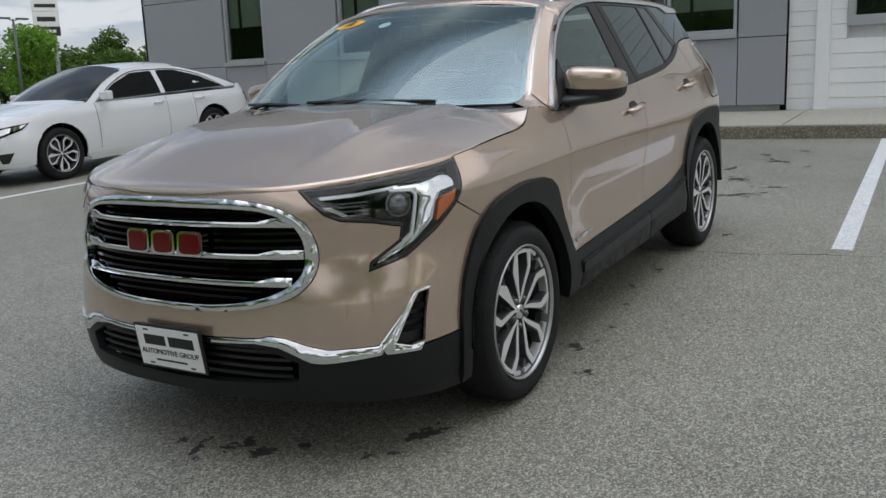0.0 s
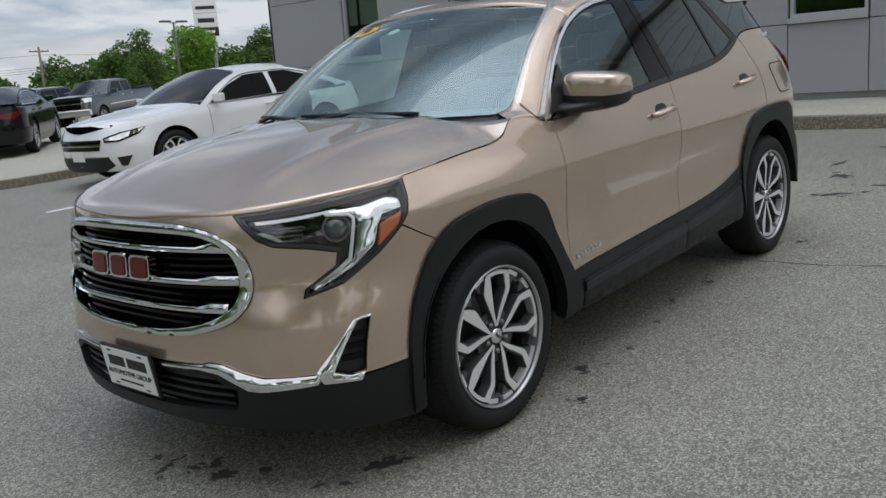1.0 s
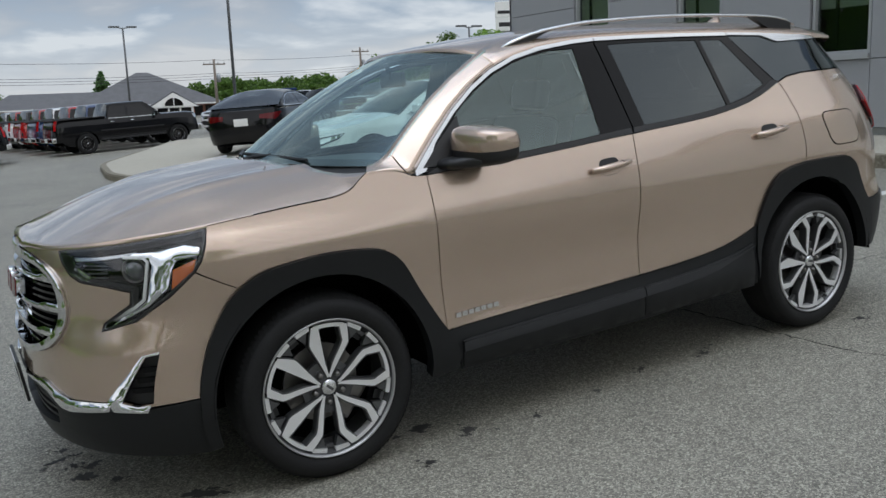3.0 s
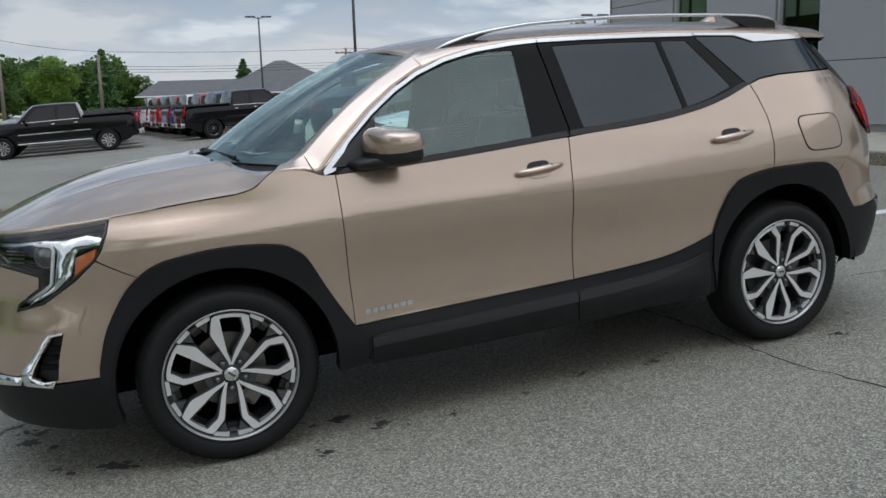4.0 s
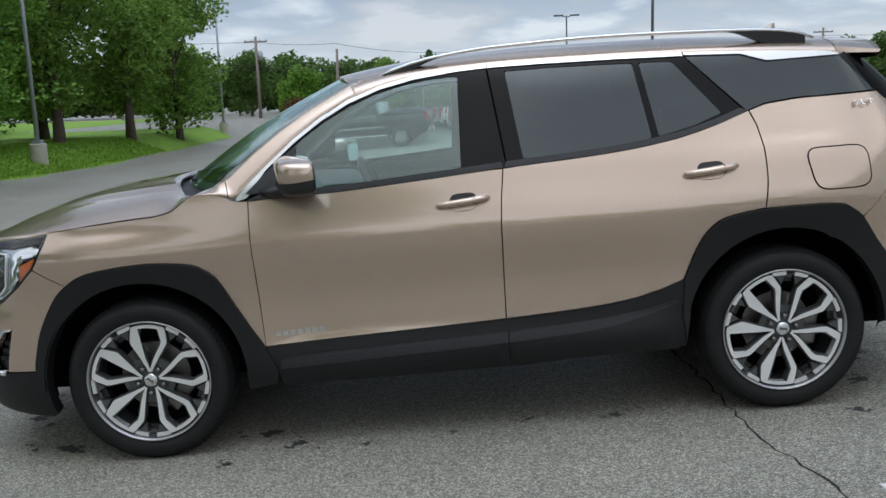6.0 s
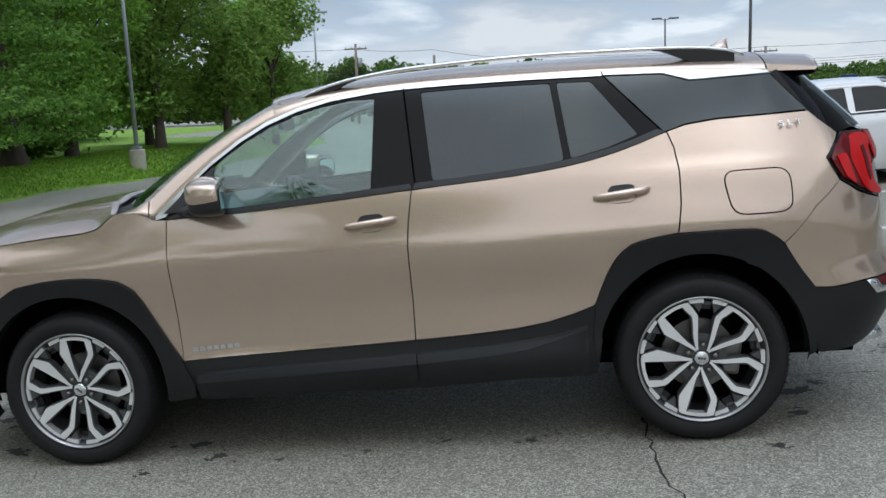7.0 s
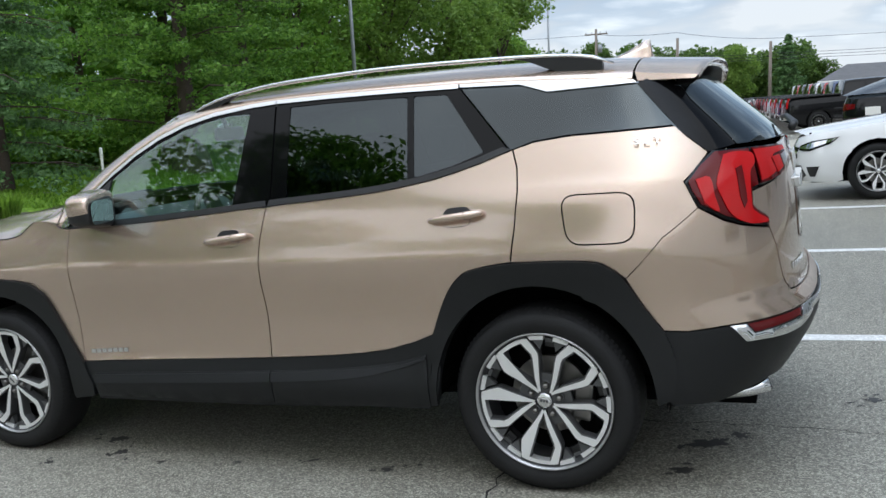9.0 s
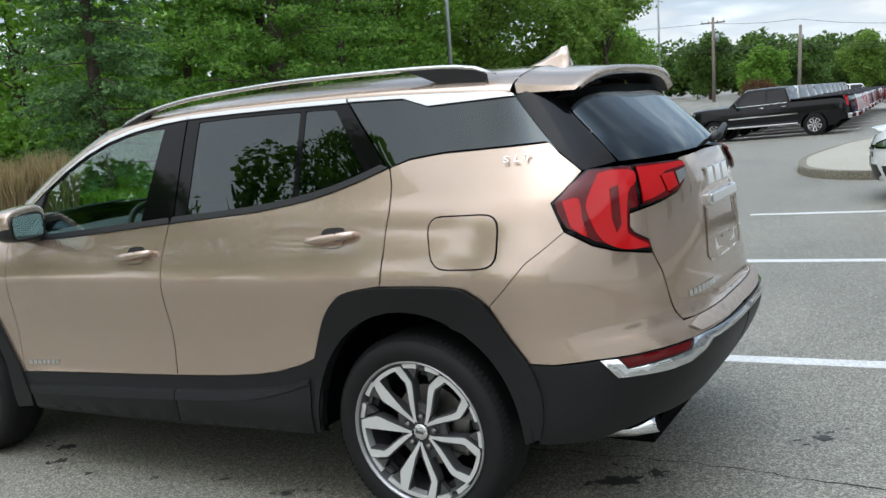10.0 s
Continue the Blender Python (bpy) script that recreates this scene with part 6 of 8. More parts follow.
def facade():
    wall = thing("wall_showroom", "grey metal panel showroom wall with strip windows", "building", BUILD, kind="structure")
    bay = [(-0.10, 0.555), (1.62, 4.00), (5.0, 6.70), (7.72, 9.47), (10.54, 12.8)]
    windows = [(0.58, 1.60), (4.02, 4.98), (6.72, 7.70), (9.49, 10.52)]
    part("core", box_bm(0.5, 0.8, -0.1, 12.8, 0.0, 6.6), BACK_SHADE, wall)
    part("plinth", box_bm(0.10, 0.16, -0.02, 12.75, 0.12, 0.235), GREY_FRAME, wall)
    levels = [0.235, 1.20, 2.55, 3.9, 5.25, 6.6]
    g = 0.006
    for y0, y1 in bay:
        for z0, z1 in zip(levels, levels[1:]):
            part("panel", box_bm(0.0, 0.06, y0 + g, y1 - g, z0 + g, z1 - g, 0.004, 1), GREY_PANEL, wall)
    part("panel_backing", box_bm(0.05, 0.09, -0.09, 12.79, 0.235, 1.20), BACK_SHADE, wall)
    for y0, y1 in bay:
        part("panel_backing", box_bm(0.055, 0.09, y0 + 0.003, y1 - 0.003, 1.2, 6.6), BACK_SHADE, wall)
    for y0, y1 in windows:
        part("panel", box_bm(0.0, 0.06, y0 - 0.018, y1 + 0.012, 0.241, 1.194, 0.004, 1), GREY_PANEL, wall)
        part("panel", box_bm(0.0, 0.06, y0 - 0.018, y1 + 0.012, 3.91, 6.594, 0.004, 1), GREY_PANEL, wall)
        win = new("window")
        win.parent = wall
        part("sill", box_bm(-0.05, 0.10, y0 - 0.015, y1 + 0.01, 1.20, 1.275, 0.006), GREY_FRAME, win)
        part("pane", box_bm(0.10, 0.108, y0 + 0.05, y1 - 0.05, 1.33, 3.84), OFFICE, win)
        for a, b, c, d in ((y0, y0 + 0.05, 1.275, 3.9), (y1 - 0.05, y1, 1.275, 3.9), (y0 + 0.05, y1 - 0.05, 1.275, 1.33), (y0 + 0.05, y1 - 0.05, 3.84, 3.9)):
            part("window_frame", box_bm(0.03, 0.13, a, b, c, d, 0.004, 1), GREY_FRAME, win)
        part("blind", box_bm(0.16, 0.17, y0 + 0.05, y1 - 0.05, 1.95 if y0 > 2 else 1.62, 3.84), BLIND, win)
        part("window_post", box_bm(0.12, 0.16, y1 - 0.36, y1 - 0.32, 1.33, 3.84), BLACK, win)
    part("end_return", box_bm(0.0, 9.0, 12.74, 12.80, 0.0, 6.6), GREY_PANEL, wall)
    part("coping", box_bm(-0.04, 0.85, -0.12, 12.85, 6.6, 6.7, 0.01), GREY_FRAME, wall)
    side = thing("wall_workshop", "white painted lap siding workshop wall", "building", BUILD, kind="structure")
    part("core", box_bm(0.29, 0.8, -20, -0.1, 0.0, 5.2), SIDING, side)
    for k in range(25):
        z = 0.12 + 0.2 * k
        gap = (1.30 < z + 0.2 and z < 2.55)
        for y0, y1 in (((-20.0, -2.95), (-0.86, -0.105)) if gap else ((-20.0, -0.105),)):
            bm = bmesh.new()
            vs = [bm.verts.new(v) for v in ((0.160, y0, z), (0.166, y0, z + 0.1965), (0.30, y0, z + 0.1965), (0.30, y0, z), (0.160, y1, z), (0.166, y1, z + 0.1965), (0.30, y1, z + 0.1965), (0.30, y1, z))]
            for f in ((0, 1, 2, 3), (7, 6, 5, 4), (0, 4, 5, 1), (1, 5, 6, 2), (2, 6, 7, 3), (3, 7, 4, 0)):
                bm.faces.new([vs[i] for i in f])
            bmesh.ops.recalc_face_normals(bm, faces=bm.faces[:])
            part("siding_board", bm, SIDING, side)
    win = new("window")
    win.parent = side
    part("pane", box_bm(0.22, 0.228, -2.88, -0.96, 1.42, 2.5), OFFICE, win)
    # thin dark slab close behind the pane stands in for the unlit room
    part("dim_interior", box_bm(0.255, 0.286, -2.86, -0.96, 1.42, 2.5), BACK_SHADE, win)
    for a, b, c, d in ((-2.95, -0.86, 1.28, 1.42), (-2.95, -2.86, 1.42, 2.6), (-0.96, -0.86, 1.42, 2.6), (-2.86, -0.96, 2.5, 2.6)):
        part("window_frame", box_bm(0.12, 0.27, a, b, c, d, 0.006), GREY_FRAME, win)
    pipe = thing("downpipe", "square grey-white rain downpipe on the siding", "downpipe", BUILD)
    part("pipe", box_bm(0.06, 0.155, -0.66, -0.48, 0.16, 5.2, 0.01), SIDING, pipe)
    part("shoe", box_bm(0.045, 0.158, -0.67, -0.47, 0.10, 0.16, 0.01), WHITE, pipe)
    part("roof_edge", box_bm(0.0, 0.8, -20, -0.12, 5.2, 5.35), GREY_FRAME, side)


facade()

# ---- poles, wires, sign ----
GALV = material("galvanised_steel", (0.30, 0.32, 0.335), 0.45, 0.5, spread=0.12, scale=3)
DARK_POLE = material("weathered_bronze_steel", (0.12, 0.125, 0.13), 0.5, 0.4, spread=0.15, scale=3)
TIMBER = material("grey_weathered_timber", (0.20, 0.17, 0.145), 0.9, spread=0.3, scale=4, fine=40)


def lamp_post(x, y, height, arms, mat, turn=0.0, plinth=0.75):
    z = ground_z(x, y)
    post = thing("lamp_post", "tall steel car lot lamp post on a concrete base", "lamp post", pose(x, y, z, 0, 0, turn), "lamp posts of the lot")
    if plinth:
        part("plinth", lathe_bm([(0.0, plinth), (0.27, plinth), (0.30, plinth - 0.03), (0.30, -0.1)], 20, "z"), CONCRETE, post)
        part("base_cover", box_bm(-0.16, 0.16, -0.16, 0.16, plinth, plinth + 0.12, 0.02), mat, post)
    part("pole", tube_bm([(0, 0, 0), (0, 0, height)], [0.085, 0.06], 12), mat, post, smooth=True)
    for a in arms:
        c, s = math.cos(radians(a)), math.sin(radians(a))
        arm = part("arm", tube_bm([(0, 0, height - 0.1), (0.35 * c, 0.35 * s, height)], 0.03, 8), mat, post)
        part("lamp_head", box_bm(0.25, 0.95, -0.16, 0.16, height - 0.02, height + 0.09, 0.03), mat, arm, at=pose(0, 0, 0, 0, 0, a))
    return post


def utility_pole(x, y, height, cross=True, tilt=0.0):
    z = ground_z(x, y)
    p = thing("utility_pole", "grey weathered timber utility pole with wires", "utility pole", pose(x, y, z, 0, tilt, 0), "utility poles")
    part("pole", tube_bm([(0, 0, 0), (0, 0, height)], [0.17, 0.12], 10), TIMBER, p, smooth=True)
    if cross:
        arm = part("cross_arm", box_bm(-1.1, 1.1, -0.06, 0.06, height - 0.55, height - 0.42), TIMBER, p)
        for q in (-1.0, -0.4, 0.4, 1.0):
            part("insulator", lathe_bm([(0.0, 0.16), (0.04, 0.14), (0.05, 0.0), (0.0, 0.0)], 8, "z"), GALV, arm, at=pose(q, 0, height - 0.42))
        part("transformer", lathe_bm([(0.0, 0.75), (0.2, 0.72), (0.22, 0.0), (0.0, -0.03)], 14, "z"), GALV, p, at=pose(0.36, 0, height - 2.2), smooth=True)
    return p


# ---- other vehicles ----
def vehicle(name, label, category, at, paint, length, width, height, wheelbase, front, belt, hood, sills, roof_x, wheel_r, style="sedan", group="", deck=None, detail=True, dark_trim=False, facing_plate=True):
    """A parked vehicle: x runs from the front axle towards the rear. roof_x gives where the windscreen starts, the roof starts and ends, and the rear screen ends."""
    car = thing(name, label, category, at, group)
    half = width / 2
    x_nose, x_tail = -front, length - front
    xa, xb, xc, xd = roof_x
    top = height
    wz = keyed((0.15, half * 0.90), (0.32, half * 0.97), (sills + 0.30, half), (belt - 0.12, half * 0.985), (belt, half * 0.94), (belt + 0.12, half * 0.885), (top - 0.06, half * (0.70 if style != "pickup" else 0.76)), (top + 0.2, half * 0.6))
    skin = Skin(lambda x, z: wz(z) - 0.035 * smooth01(xa, x_nose, x) * smooth01(0.5, hood, z),
                keyed((0.15, x_nose + 0.12), (0.35, x_nose + 0.01), (0.6, x_nose), (hood - 0.12, x_nose + 0.06), (hood, x_nose + 0.16)),
                keyed((0.15, x_tail - 0.14), (0.4, x_tail - 0.01), (0.65, x_tail), (belt - 0.05, x_tail - 0.06), (belt + 0.1, x_tail - 0.12), (top, x_tail - 0.2)),
                lambda z: 2.6 if style != "pickup" else 4.5, lambda z: 3.0 if style != "pickup" else 6.0,
                -0.30 if style != "pickup" else -0.45, wheelbase + 0.35, 0.6)
    on_s = lambda *pts: [(skin.x(x, z), z) for x, z in pts]
    hz = keyed((x_nose + 0.02, hood - 0.13), (x_nose + 0.2, hood - 0.05), (x_nose + 0.6, hood), (xa, belt + 0.03))
    if style == "pickup":
        dz = lambda x: deck
    else:
        dz = keyed((xd - 0.02, belt + 0.08), (x_tail - 0.25, belt + (0.04 if style == "sedan" else 0.1)), (x_tail - 0.02, belt - 0.02))
    ra = wheel_r + 0.055
    for s in (-1, 1):
        up = [(x, hz(x)) for x in np.linspace(x_nose + 0.18, xa, 8)]
        if style == "pickup":
            up += [(xa + 0.05, belt), (xd - 0.02, belt), (xd + 0.02, deck), (x_tail - 0.06, deck)]
        elif style == "suv":
            up += [(xa + 0.05, belt), (x_tail - 0.05, belt)]
        else:
            up += [(xa + 0.05, belt), (xd - 0.1, belt)] + [(x, dz(x)) for x in np.linspace(xd, x_tail - 0.06, 5)]
        loop = [(skin.mid_front, sills), (skin.mid_front, hood - 0.13)] + on_s(*up) + [(skin.mid_rear, up[-1][1]), (skin.mid_rear, sills + 0.05)]
        loop += on_s((x_tail - 0.3, sills), *circle(wheelbase, wheel_r, ra, -12, 192, 14), *[(wheelbase - ra - 0.04, sills), (ra + 0.04, sills)], *circle(0, wheel_r, ra, -12, 192, 14), (-ra - 0.08, sills))
        panel("body", skin, loop, paint, car, side=s, gap=0.0, step=0.10, thick=0.02)
        # cabin side with its windows
        wt = top - (0.10 if style == "sedan" else 0.08)
        arc = 0.055 if style == "sedan" else 0.02
        cabin = flowing([(xa + 0.02, belt), ((xa + xb) / 2 + 0.04, (belt + wt) / 2 + arc), (xb + 0.06, wt), ((xb + xc) / 2, wt + 0.02), (xc - 0.05, wt - 0.005), ((xc + xd) / 2 - 0.035, (wt + belt) / 2 + arc), (xd - 0.02, belt + (0.0 if style == "pickup" else 0.04))], 4)
        panel("cabin_side", skin, on_s(*cabin), paint, car, side=s, gap=0.0, step=0.10, thick=0.02)
        mid = (xb + xc) / 2 + 0.05
        tb = belt + 0.02
        tw = wt - 0.045
        g1 = [(xa + 0.22, tb), (mid - 0.045, tb), (mid - 0.045, tw), (xb + 0.16, tw - 0.01), ((xa + xb) / 2 + 0.20, (tb + tw) / 2 + arc * 0.7)]
        rear_slope = 0.42 if style == "sedan" else 0.12
        g2 = [(mid + 0.045, tb), (xd - rear_slope * 0.85, tb + 0.03), ((xc + xd) / 2 - rear_slope * 0.55, (tb + tw) / 2 + arc), (xc - 0.06 - rear_slope * 0.15, tw - 0.005), (mid + 0.045, tw)]
        for g in (g1, g2):
            panel("side_window", skin, rounded(on_s(*g), 0.03, 2), DARK_GLASS, car, side=s, off=0.004, gap=0.0, step=0.14, thick=0.006)
        if detail:
            ring = [(xa + 0.16, tb - 0.012), (xd - rear_slope * 0.8, tb + 0.015), (xd - rear_slope * 0.8 + 0.01, tb + 0.030), (xa + 0.2, tb + 0.003)]
            panel("window_trim", skin, on_s(*ring), CHROME, car, side=s, off=0.007, gap=0.0, step=0.1, thick=0.006)
            if style == "sedan":
                over = flowing([(xa + 0.19, tb), ((xa + xb) / 2 + 0.16, (tb + tw) / 2 + arc * 0.8), (xb + 0.14, tw + 0.012), (mid, tw + 0.022), (xc - 0.10, tw + 0.012), ((xc + xd) / 2 - 0.20, (tb + tw) / 2 + arc + 0.02), (xd - rear_slope * 0.8, tb + 0.03)], 3)
                panel("window_trim", skin, on_s(*over, *[(x + 0.004, z - 0.016) for x, z in over[::-1]]), CHROME, car, side=s, off=0.007, gap=0.0, step=0.1, thick=0.006)
        for x in (xa + 0.16, mid, wheelbase - ra + 0.02 if style != "pickup" else xd - 0.04):
            panel("door_seam", skin, on_s((x - 0.003, sills + 0.10), (x + 0.003, sills + 0.10), (x + 0.003, belt - 0.01), (x - 0.003, belt - 0.01)), DEEP, car, side=s, off=0.002, gap=0.0, step=0.1, thick=0)
        for x in (mid - 0.16, (xd if style != "sedan" else wheelbase - 0.05) - 0.22):
            p = skin.at(x, belt - 0.09)
            part("door_handle", tube_bm([(x - 0.09, s * (p.y + 0.008), belt - 0.09), (x, s * (p.y + 0.03), belt - 0.088), (x + 0.09, s * (p.y + 0.008), belt - 0.086)], 0.014, 8), CHROME if style == "pickup" else paint, car, smooth=True)
        lo = sills + 0.02
        panel("sill", skin, on_s((ra + 0.05, lo + 0.07), (wheelbase - ra - 0.05, lo + 0.07), (wheelbase - ra - 0.05, lo - 0.06), (ra + 0.05, lo - 0.06)), paint if style == "sedan" else BLACK, car, side=s, off=0.004, gap=0.0, step=0.12, thick=0.02)
        # lamps
        nz = hood - 0.20
        if style == "pickup":
            hl = [(skin.fy(half * 0.62, nz), nz + 0.13), (skin.fy(half * 0.93, nz), nz + 0.13), (skin.x(x_nose + 0.30, nz), nz + 0.12), (skin.x(x_nose + 0.25, nz), nz - 0.06), (skin.fy(half * 0.62, nz), nz - 0.09)]
        else:
            hl = [(skin.fy(half * 0.58, nz), nz + 0.01), (skin.fy(half * 0.80, nz), nz + 0.07), (skin.x(x_nose + 0.52, nz), nz + 0.11), (skin.x(x_nose + 0.42, nz), nz + 0.03), (skin.fy(half * 0.80, nz), nz - 0.05), (skin.fy(half * 0.6, nz), nz - 0.045)]
        lamp = panel("headlamp", skin, hl, PIANO, car, side=s, off=0.006, gap=0.0, step=0.06, thick=0.02)
        panel("lamp_reflector", skin, shrunk(hl, 0.022), CHROME, lamp, side=s, off=0.009, gap=0.0, step=0.06, thick=0.002)
        tz = belt - 0.16
        if style == "pickup":
            tl = [(skin.x(x_tail - 0.16, tz), tz + 0.28), (skin.ry(half * 0.80, tz), tz + 0.28), (skin.ry(half * 0.80, tz), tz - 0.10), (skin.x(x_tail - 0.14, tz), tz - 0.10)]
        else:
            tl = [(skin.x(x_tail - 0.34, tz), tz + 0.09), (skin.ry(half * 0.45, tz), tz + 0.06), (skin.ry(half * 0.45, tz), tz - 0.03), (skin.ry(half * 0.8, tz), tz - 0.07), (skin.x(x_tail - 0.26, tz), tz)]
        panel("tail_lamp", skin, tl, RED if style == "pickup" else RED_MID, car, side=s, off=0.008, gap=0.0, step=0.08, thick=0.02)
        # mirror
        big = 1.5 if style == "pickup" else 1.0
        mx, mz = xa + 0.30, belt + 0.09
        my = s * (skin.at(mx, belt).y + 0.10 * big)
        m = part("door_mirror", box_bm(-0.05, 0.05, -0.09 * big, 0.09 * big, -0.06 * big, 0.06 * big, 0.03, 3), paint if detail else BLACK, car, smooth=False, at=pose(mx, my, mz))
        part("mirror_glass", box_bm(0.045, 0.053, -0.08 * big, 0.08 * big, -0.05 * big, 0.05 * big), CHROME_GLASS, m)
        for wx in (0, wheelbase):
            wheel("wheel", car, pose(wx, s * (half - 0.125), wheel_r, 0, 0, 0 if s < 0 else 180), wheel_r, wheel_r * (0.70 if style != "pickup" else 0.62), 0.22, False, *( (DARK_ALLOY, BLACK) if dark_trim else (None, None)))
            sheet("wheel_housing", [[Vector((x, s * y, z)) for y in (half - 0.03, half - 0.35)] for x, z in circle(wx, wheel_r, ra + 0.01, -10, 190, 12)], DEEP, car)
    # screens, roof, bonnet, deck
    wt = top - (0.10 if style == "sedan" else 0.08)
    ts = np.linspace(-1, 1, 13)
    bow, bulge = (0.040, 0.10) if style == "sedan" else (0.012, 0.04)
    fr = [[Vector((xa - 0.16 * (1 - t * t), skin.width(xa, belt) * t * 0.985, hz(xa - 0.1) + 0.01 - 0.02 * t * t)).lerp(Vector((xb + 0.04 - 0.10 * (1 - t * t), skin.width(xb, wt) * t, top - 0.02 - 0.06 * t * t)), a) + Vector((-0.02, 0, bow)) * math.sin(math.pi * a) for t in ts] for a in np.linspace(0, 1, 7)]
    sheet("windscreen", fr, DARK_SCREEN, car, flip=True)
    rf = [[Vector((x + (-0.10 * (1 - t * t) if a == 0 else 0), skin.width(x, wt) * t, top - 0.02 * abs(2 * a - 1) ** 2 - (top - wt) * abs(t) ** 3.5)) for t in ts] for a, x in ((a, xb + 0.04 + (xc - xb - 0.06) * a) for a in np.linspace(0, 1, 7))]
    sheet("roof", rf, paint, car, flip=True)
    zr = belt + (0.08 if style == "sedan" else 0.0)
    bk = [[rf[-1][i].lerp(Vector((xd + bulge * (1 - t * t), skin.width(xd, belt + 0.06) * t * 0.97, zr)), a) + Vector((0.01, 0, bow * 0.4)) * math.sin(math.pi * a) for i, t in enumerate(ts)] for a in np.linspace(0, 1, 7)]
    sheet("rear_screen", bk, DARK_SCREEN, car, flip=True)
    bn = [[Vector((x - (0.16 * (1 - t * t) if a == 1 else 0) - 0.14 * (1 - abs(t) ** 2.5) * (1 - a), skin.raw(skin.x(x, hz(x)), hz(x)).y * t, hz(x) + 0.045 * (1 - abs(t) ** 2.5) + 0.012 * math.exp(-((abs(t) - 0.62) / 0.1) ** 2))) for t in ts] for a, x in ((a, x_nose + 0.16 + (xa - x_nose - 0.14) * a) for a in np.linspace(0, 1, 9))]
    sheet("bonnet", bn, paint, car, flip=True)
    if style == "sedan":
        dk = [[Vector((x, skin.raw(skin.x(x, dz(x)), dz(x)).y * t, dz(x) + 0.02 * (1 - t * t))) for t in ts] for x in np.linspace(xd, x_tail - 0.07, 5)]
        sheet("boot_lid", dk, paint, car, flip=True)
    elif style == "pickup":
        part("bed", box_bm(xd + 0.03, x_tail - 0.06, -half + 0.10, half - 0.10, 0.75, deck - 0.45), BLACK, car)
        for s in (-1, 1):
            part("bed_rail", box_bm(xd + 0.02, x_tail - 0.06, s * (half - 0.06) - 0.05, s * (half - 0.06) + 0.05, deck - 0.02, deck + 0.02, 0.012), BLACK, car)
        part("tailgate_edge", box_bm(x_tail - 0.12, x_tail - 0.05, -half + 0.08, half - 0.08, deck - 0.03, deck + 0.015, 0.01), BLACK, car)
        part("rear_bumper", box_bm(x_tail - 0.10, x_tail + 0.06, -half + 0.05, half - 0.05, 0.52, 0.70, 0.03), CHROME, car)
        part("front_bumper", box_bm(x_nose - 0.07, x_nose + 0.12, -half + 0.02, half - 0.02, 0.48, 0.74, 0.04), CHROME, car)
        for s in (-1, 1):
            part("running_board", box_bm(ra + 0.08, wheelbase - ra - 0.08, s * (half + 0.01) - 0.07, s * (half + 0.01) + 0.07, 0.46, 0.52, 0.02), BLACK if dark_trim else CHROME, car)
            panel("side_moulding", skin, on_s((ra + 0.12, 0.80), (wheelbase - ra - 0.1, 0.82), (wheelbase - ra - 0.1, 0.86), (ra + 0.12, 0.84)), BLACK if dark_trim else CHROME, car, side=s, off=0.01, gap=0, step=0.15, thick=0.01)
    mf = skin.mid_front
    gz = hood - 0.28
    mirr = lambda loop: loop + [(2 * mf - u, z) for u, z in loop[::-1]]
    gw = half * (0.60 if style == "pickup" else 0.55)
    gh = 0.20 if style == "pickup" else 0.07
    panel("grille", skin, mirr([(skin.fy(0.02, gz), gz + gh), (skin.fy(gw, gz), gz + gh), (skin.fy(gw * 0.92, gz), gz - gh), (skin.fy(0.02, gz), gz - gh)]), PIANO, car, off=0.006, gap=0, step=0.1, thick=0.02)
    panel("grille_bar", skin, mirr([(skin.fy(0.02, gz), gz + 0.018), (skin.fy(gw, gz), gz + 0.018), (skin.fy(gw, gz), gz - 0.012), (skin.fy(0.02, gz), gz - 0.012)]), CHROME, car, off=0.014, gap=0, step=0.1, thick=0.02)
    if style != "pickup":
        lz = gz - 0.26
        panel("lower_grille", skin, mirr([(skin.fy(0.02, lz), lz + 0.10), (skin.fy(half * 0.62, lz), lz + 0.10), (skin.fy(half * 0.70, lz), lz - 0.02), (skin.fy(half * 0.5, lz), lz - 0.10), (skin.fy(0.02, lz), lz - 0.10)]), BLACK, car, off=0.006, gap=0, step=0.1, thick=0.02)
        panel("lower_grille_trim", skin, mirr([(skin.fy(0.02, lz), lz + 0.115), (skin.fy(half * 0.64, lz), lz + 0.115), (skin.fy(half * 0.64, lz), lz + 0.10), (skin.fy(0.02, lz), lz + 0.10)]), CHROME, car, off=0.010, gap=0, step=0.1, thick=0.02)
        for s in (-1, 1):
            panel("fog_pocket", skin, [(skin.fy(half * 0.74, lz), lz + 0.09), (skin.x(x_nose + 0.30, lz), lz + 0.10), (skin.x(x_nose + 0.24, lz), lz - 0.03), (skin.fy(half * 0.78, lz), lz - 0.03)], BLACK, car, side=s, off=0.006, gap=0, step=0.1, thick=0.01)
        part("front_plate", box_bm(-0.012, 0.0, -0.15, 0.15, -0.07, 0.07, 0.003), WHITE if facing_plate else BLACK, car, at=pose(x_nose - 0.005, 0, lz + 0.12))
    part("rear_plate", box_bm(0.0, 0.014, -0.16, 0.16, -0.08, 0.08, 0.004), WHITE, car, at=pose(x_tail + 0.002 if style != "pickup" else x_tail + 0.06, 0, 0.62 if style != "sedan" else 0.72))
    part("chassis", box_bm(x_nose + 0.2, x_tail - 0.2, -half + 0.32, half - 0.32, sills - 0.02, belt - 0.1), DEEP, car)
    part("cabin_floor", box_bm(xa, xd, -half + 0.12, half - 0.12, belt - 0.18, belt - 0.10), DEEP, car)
    return car


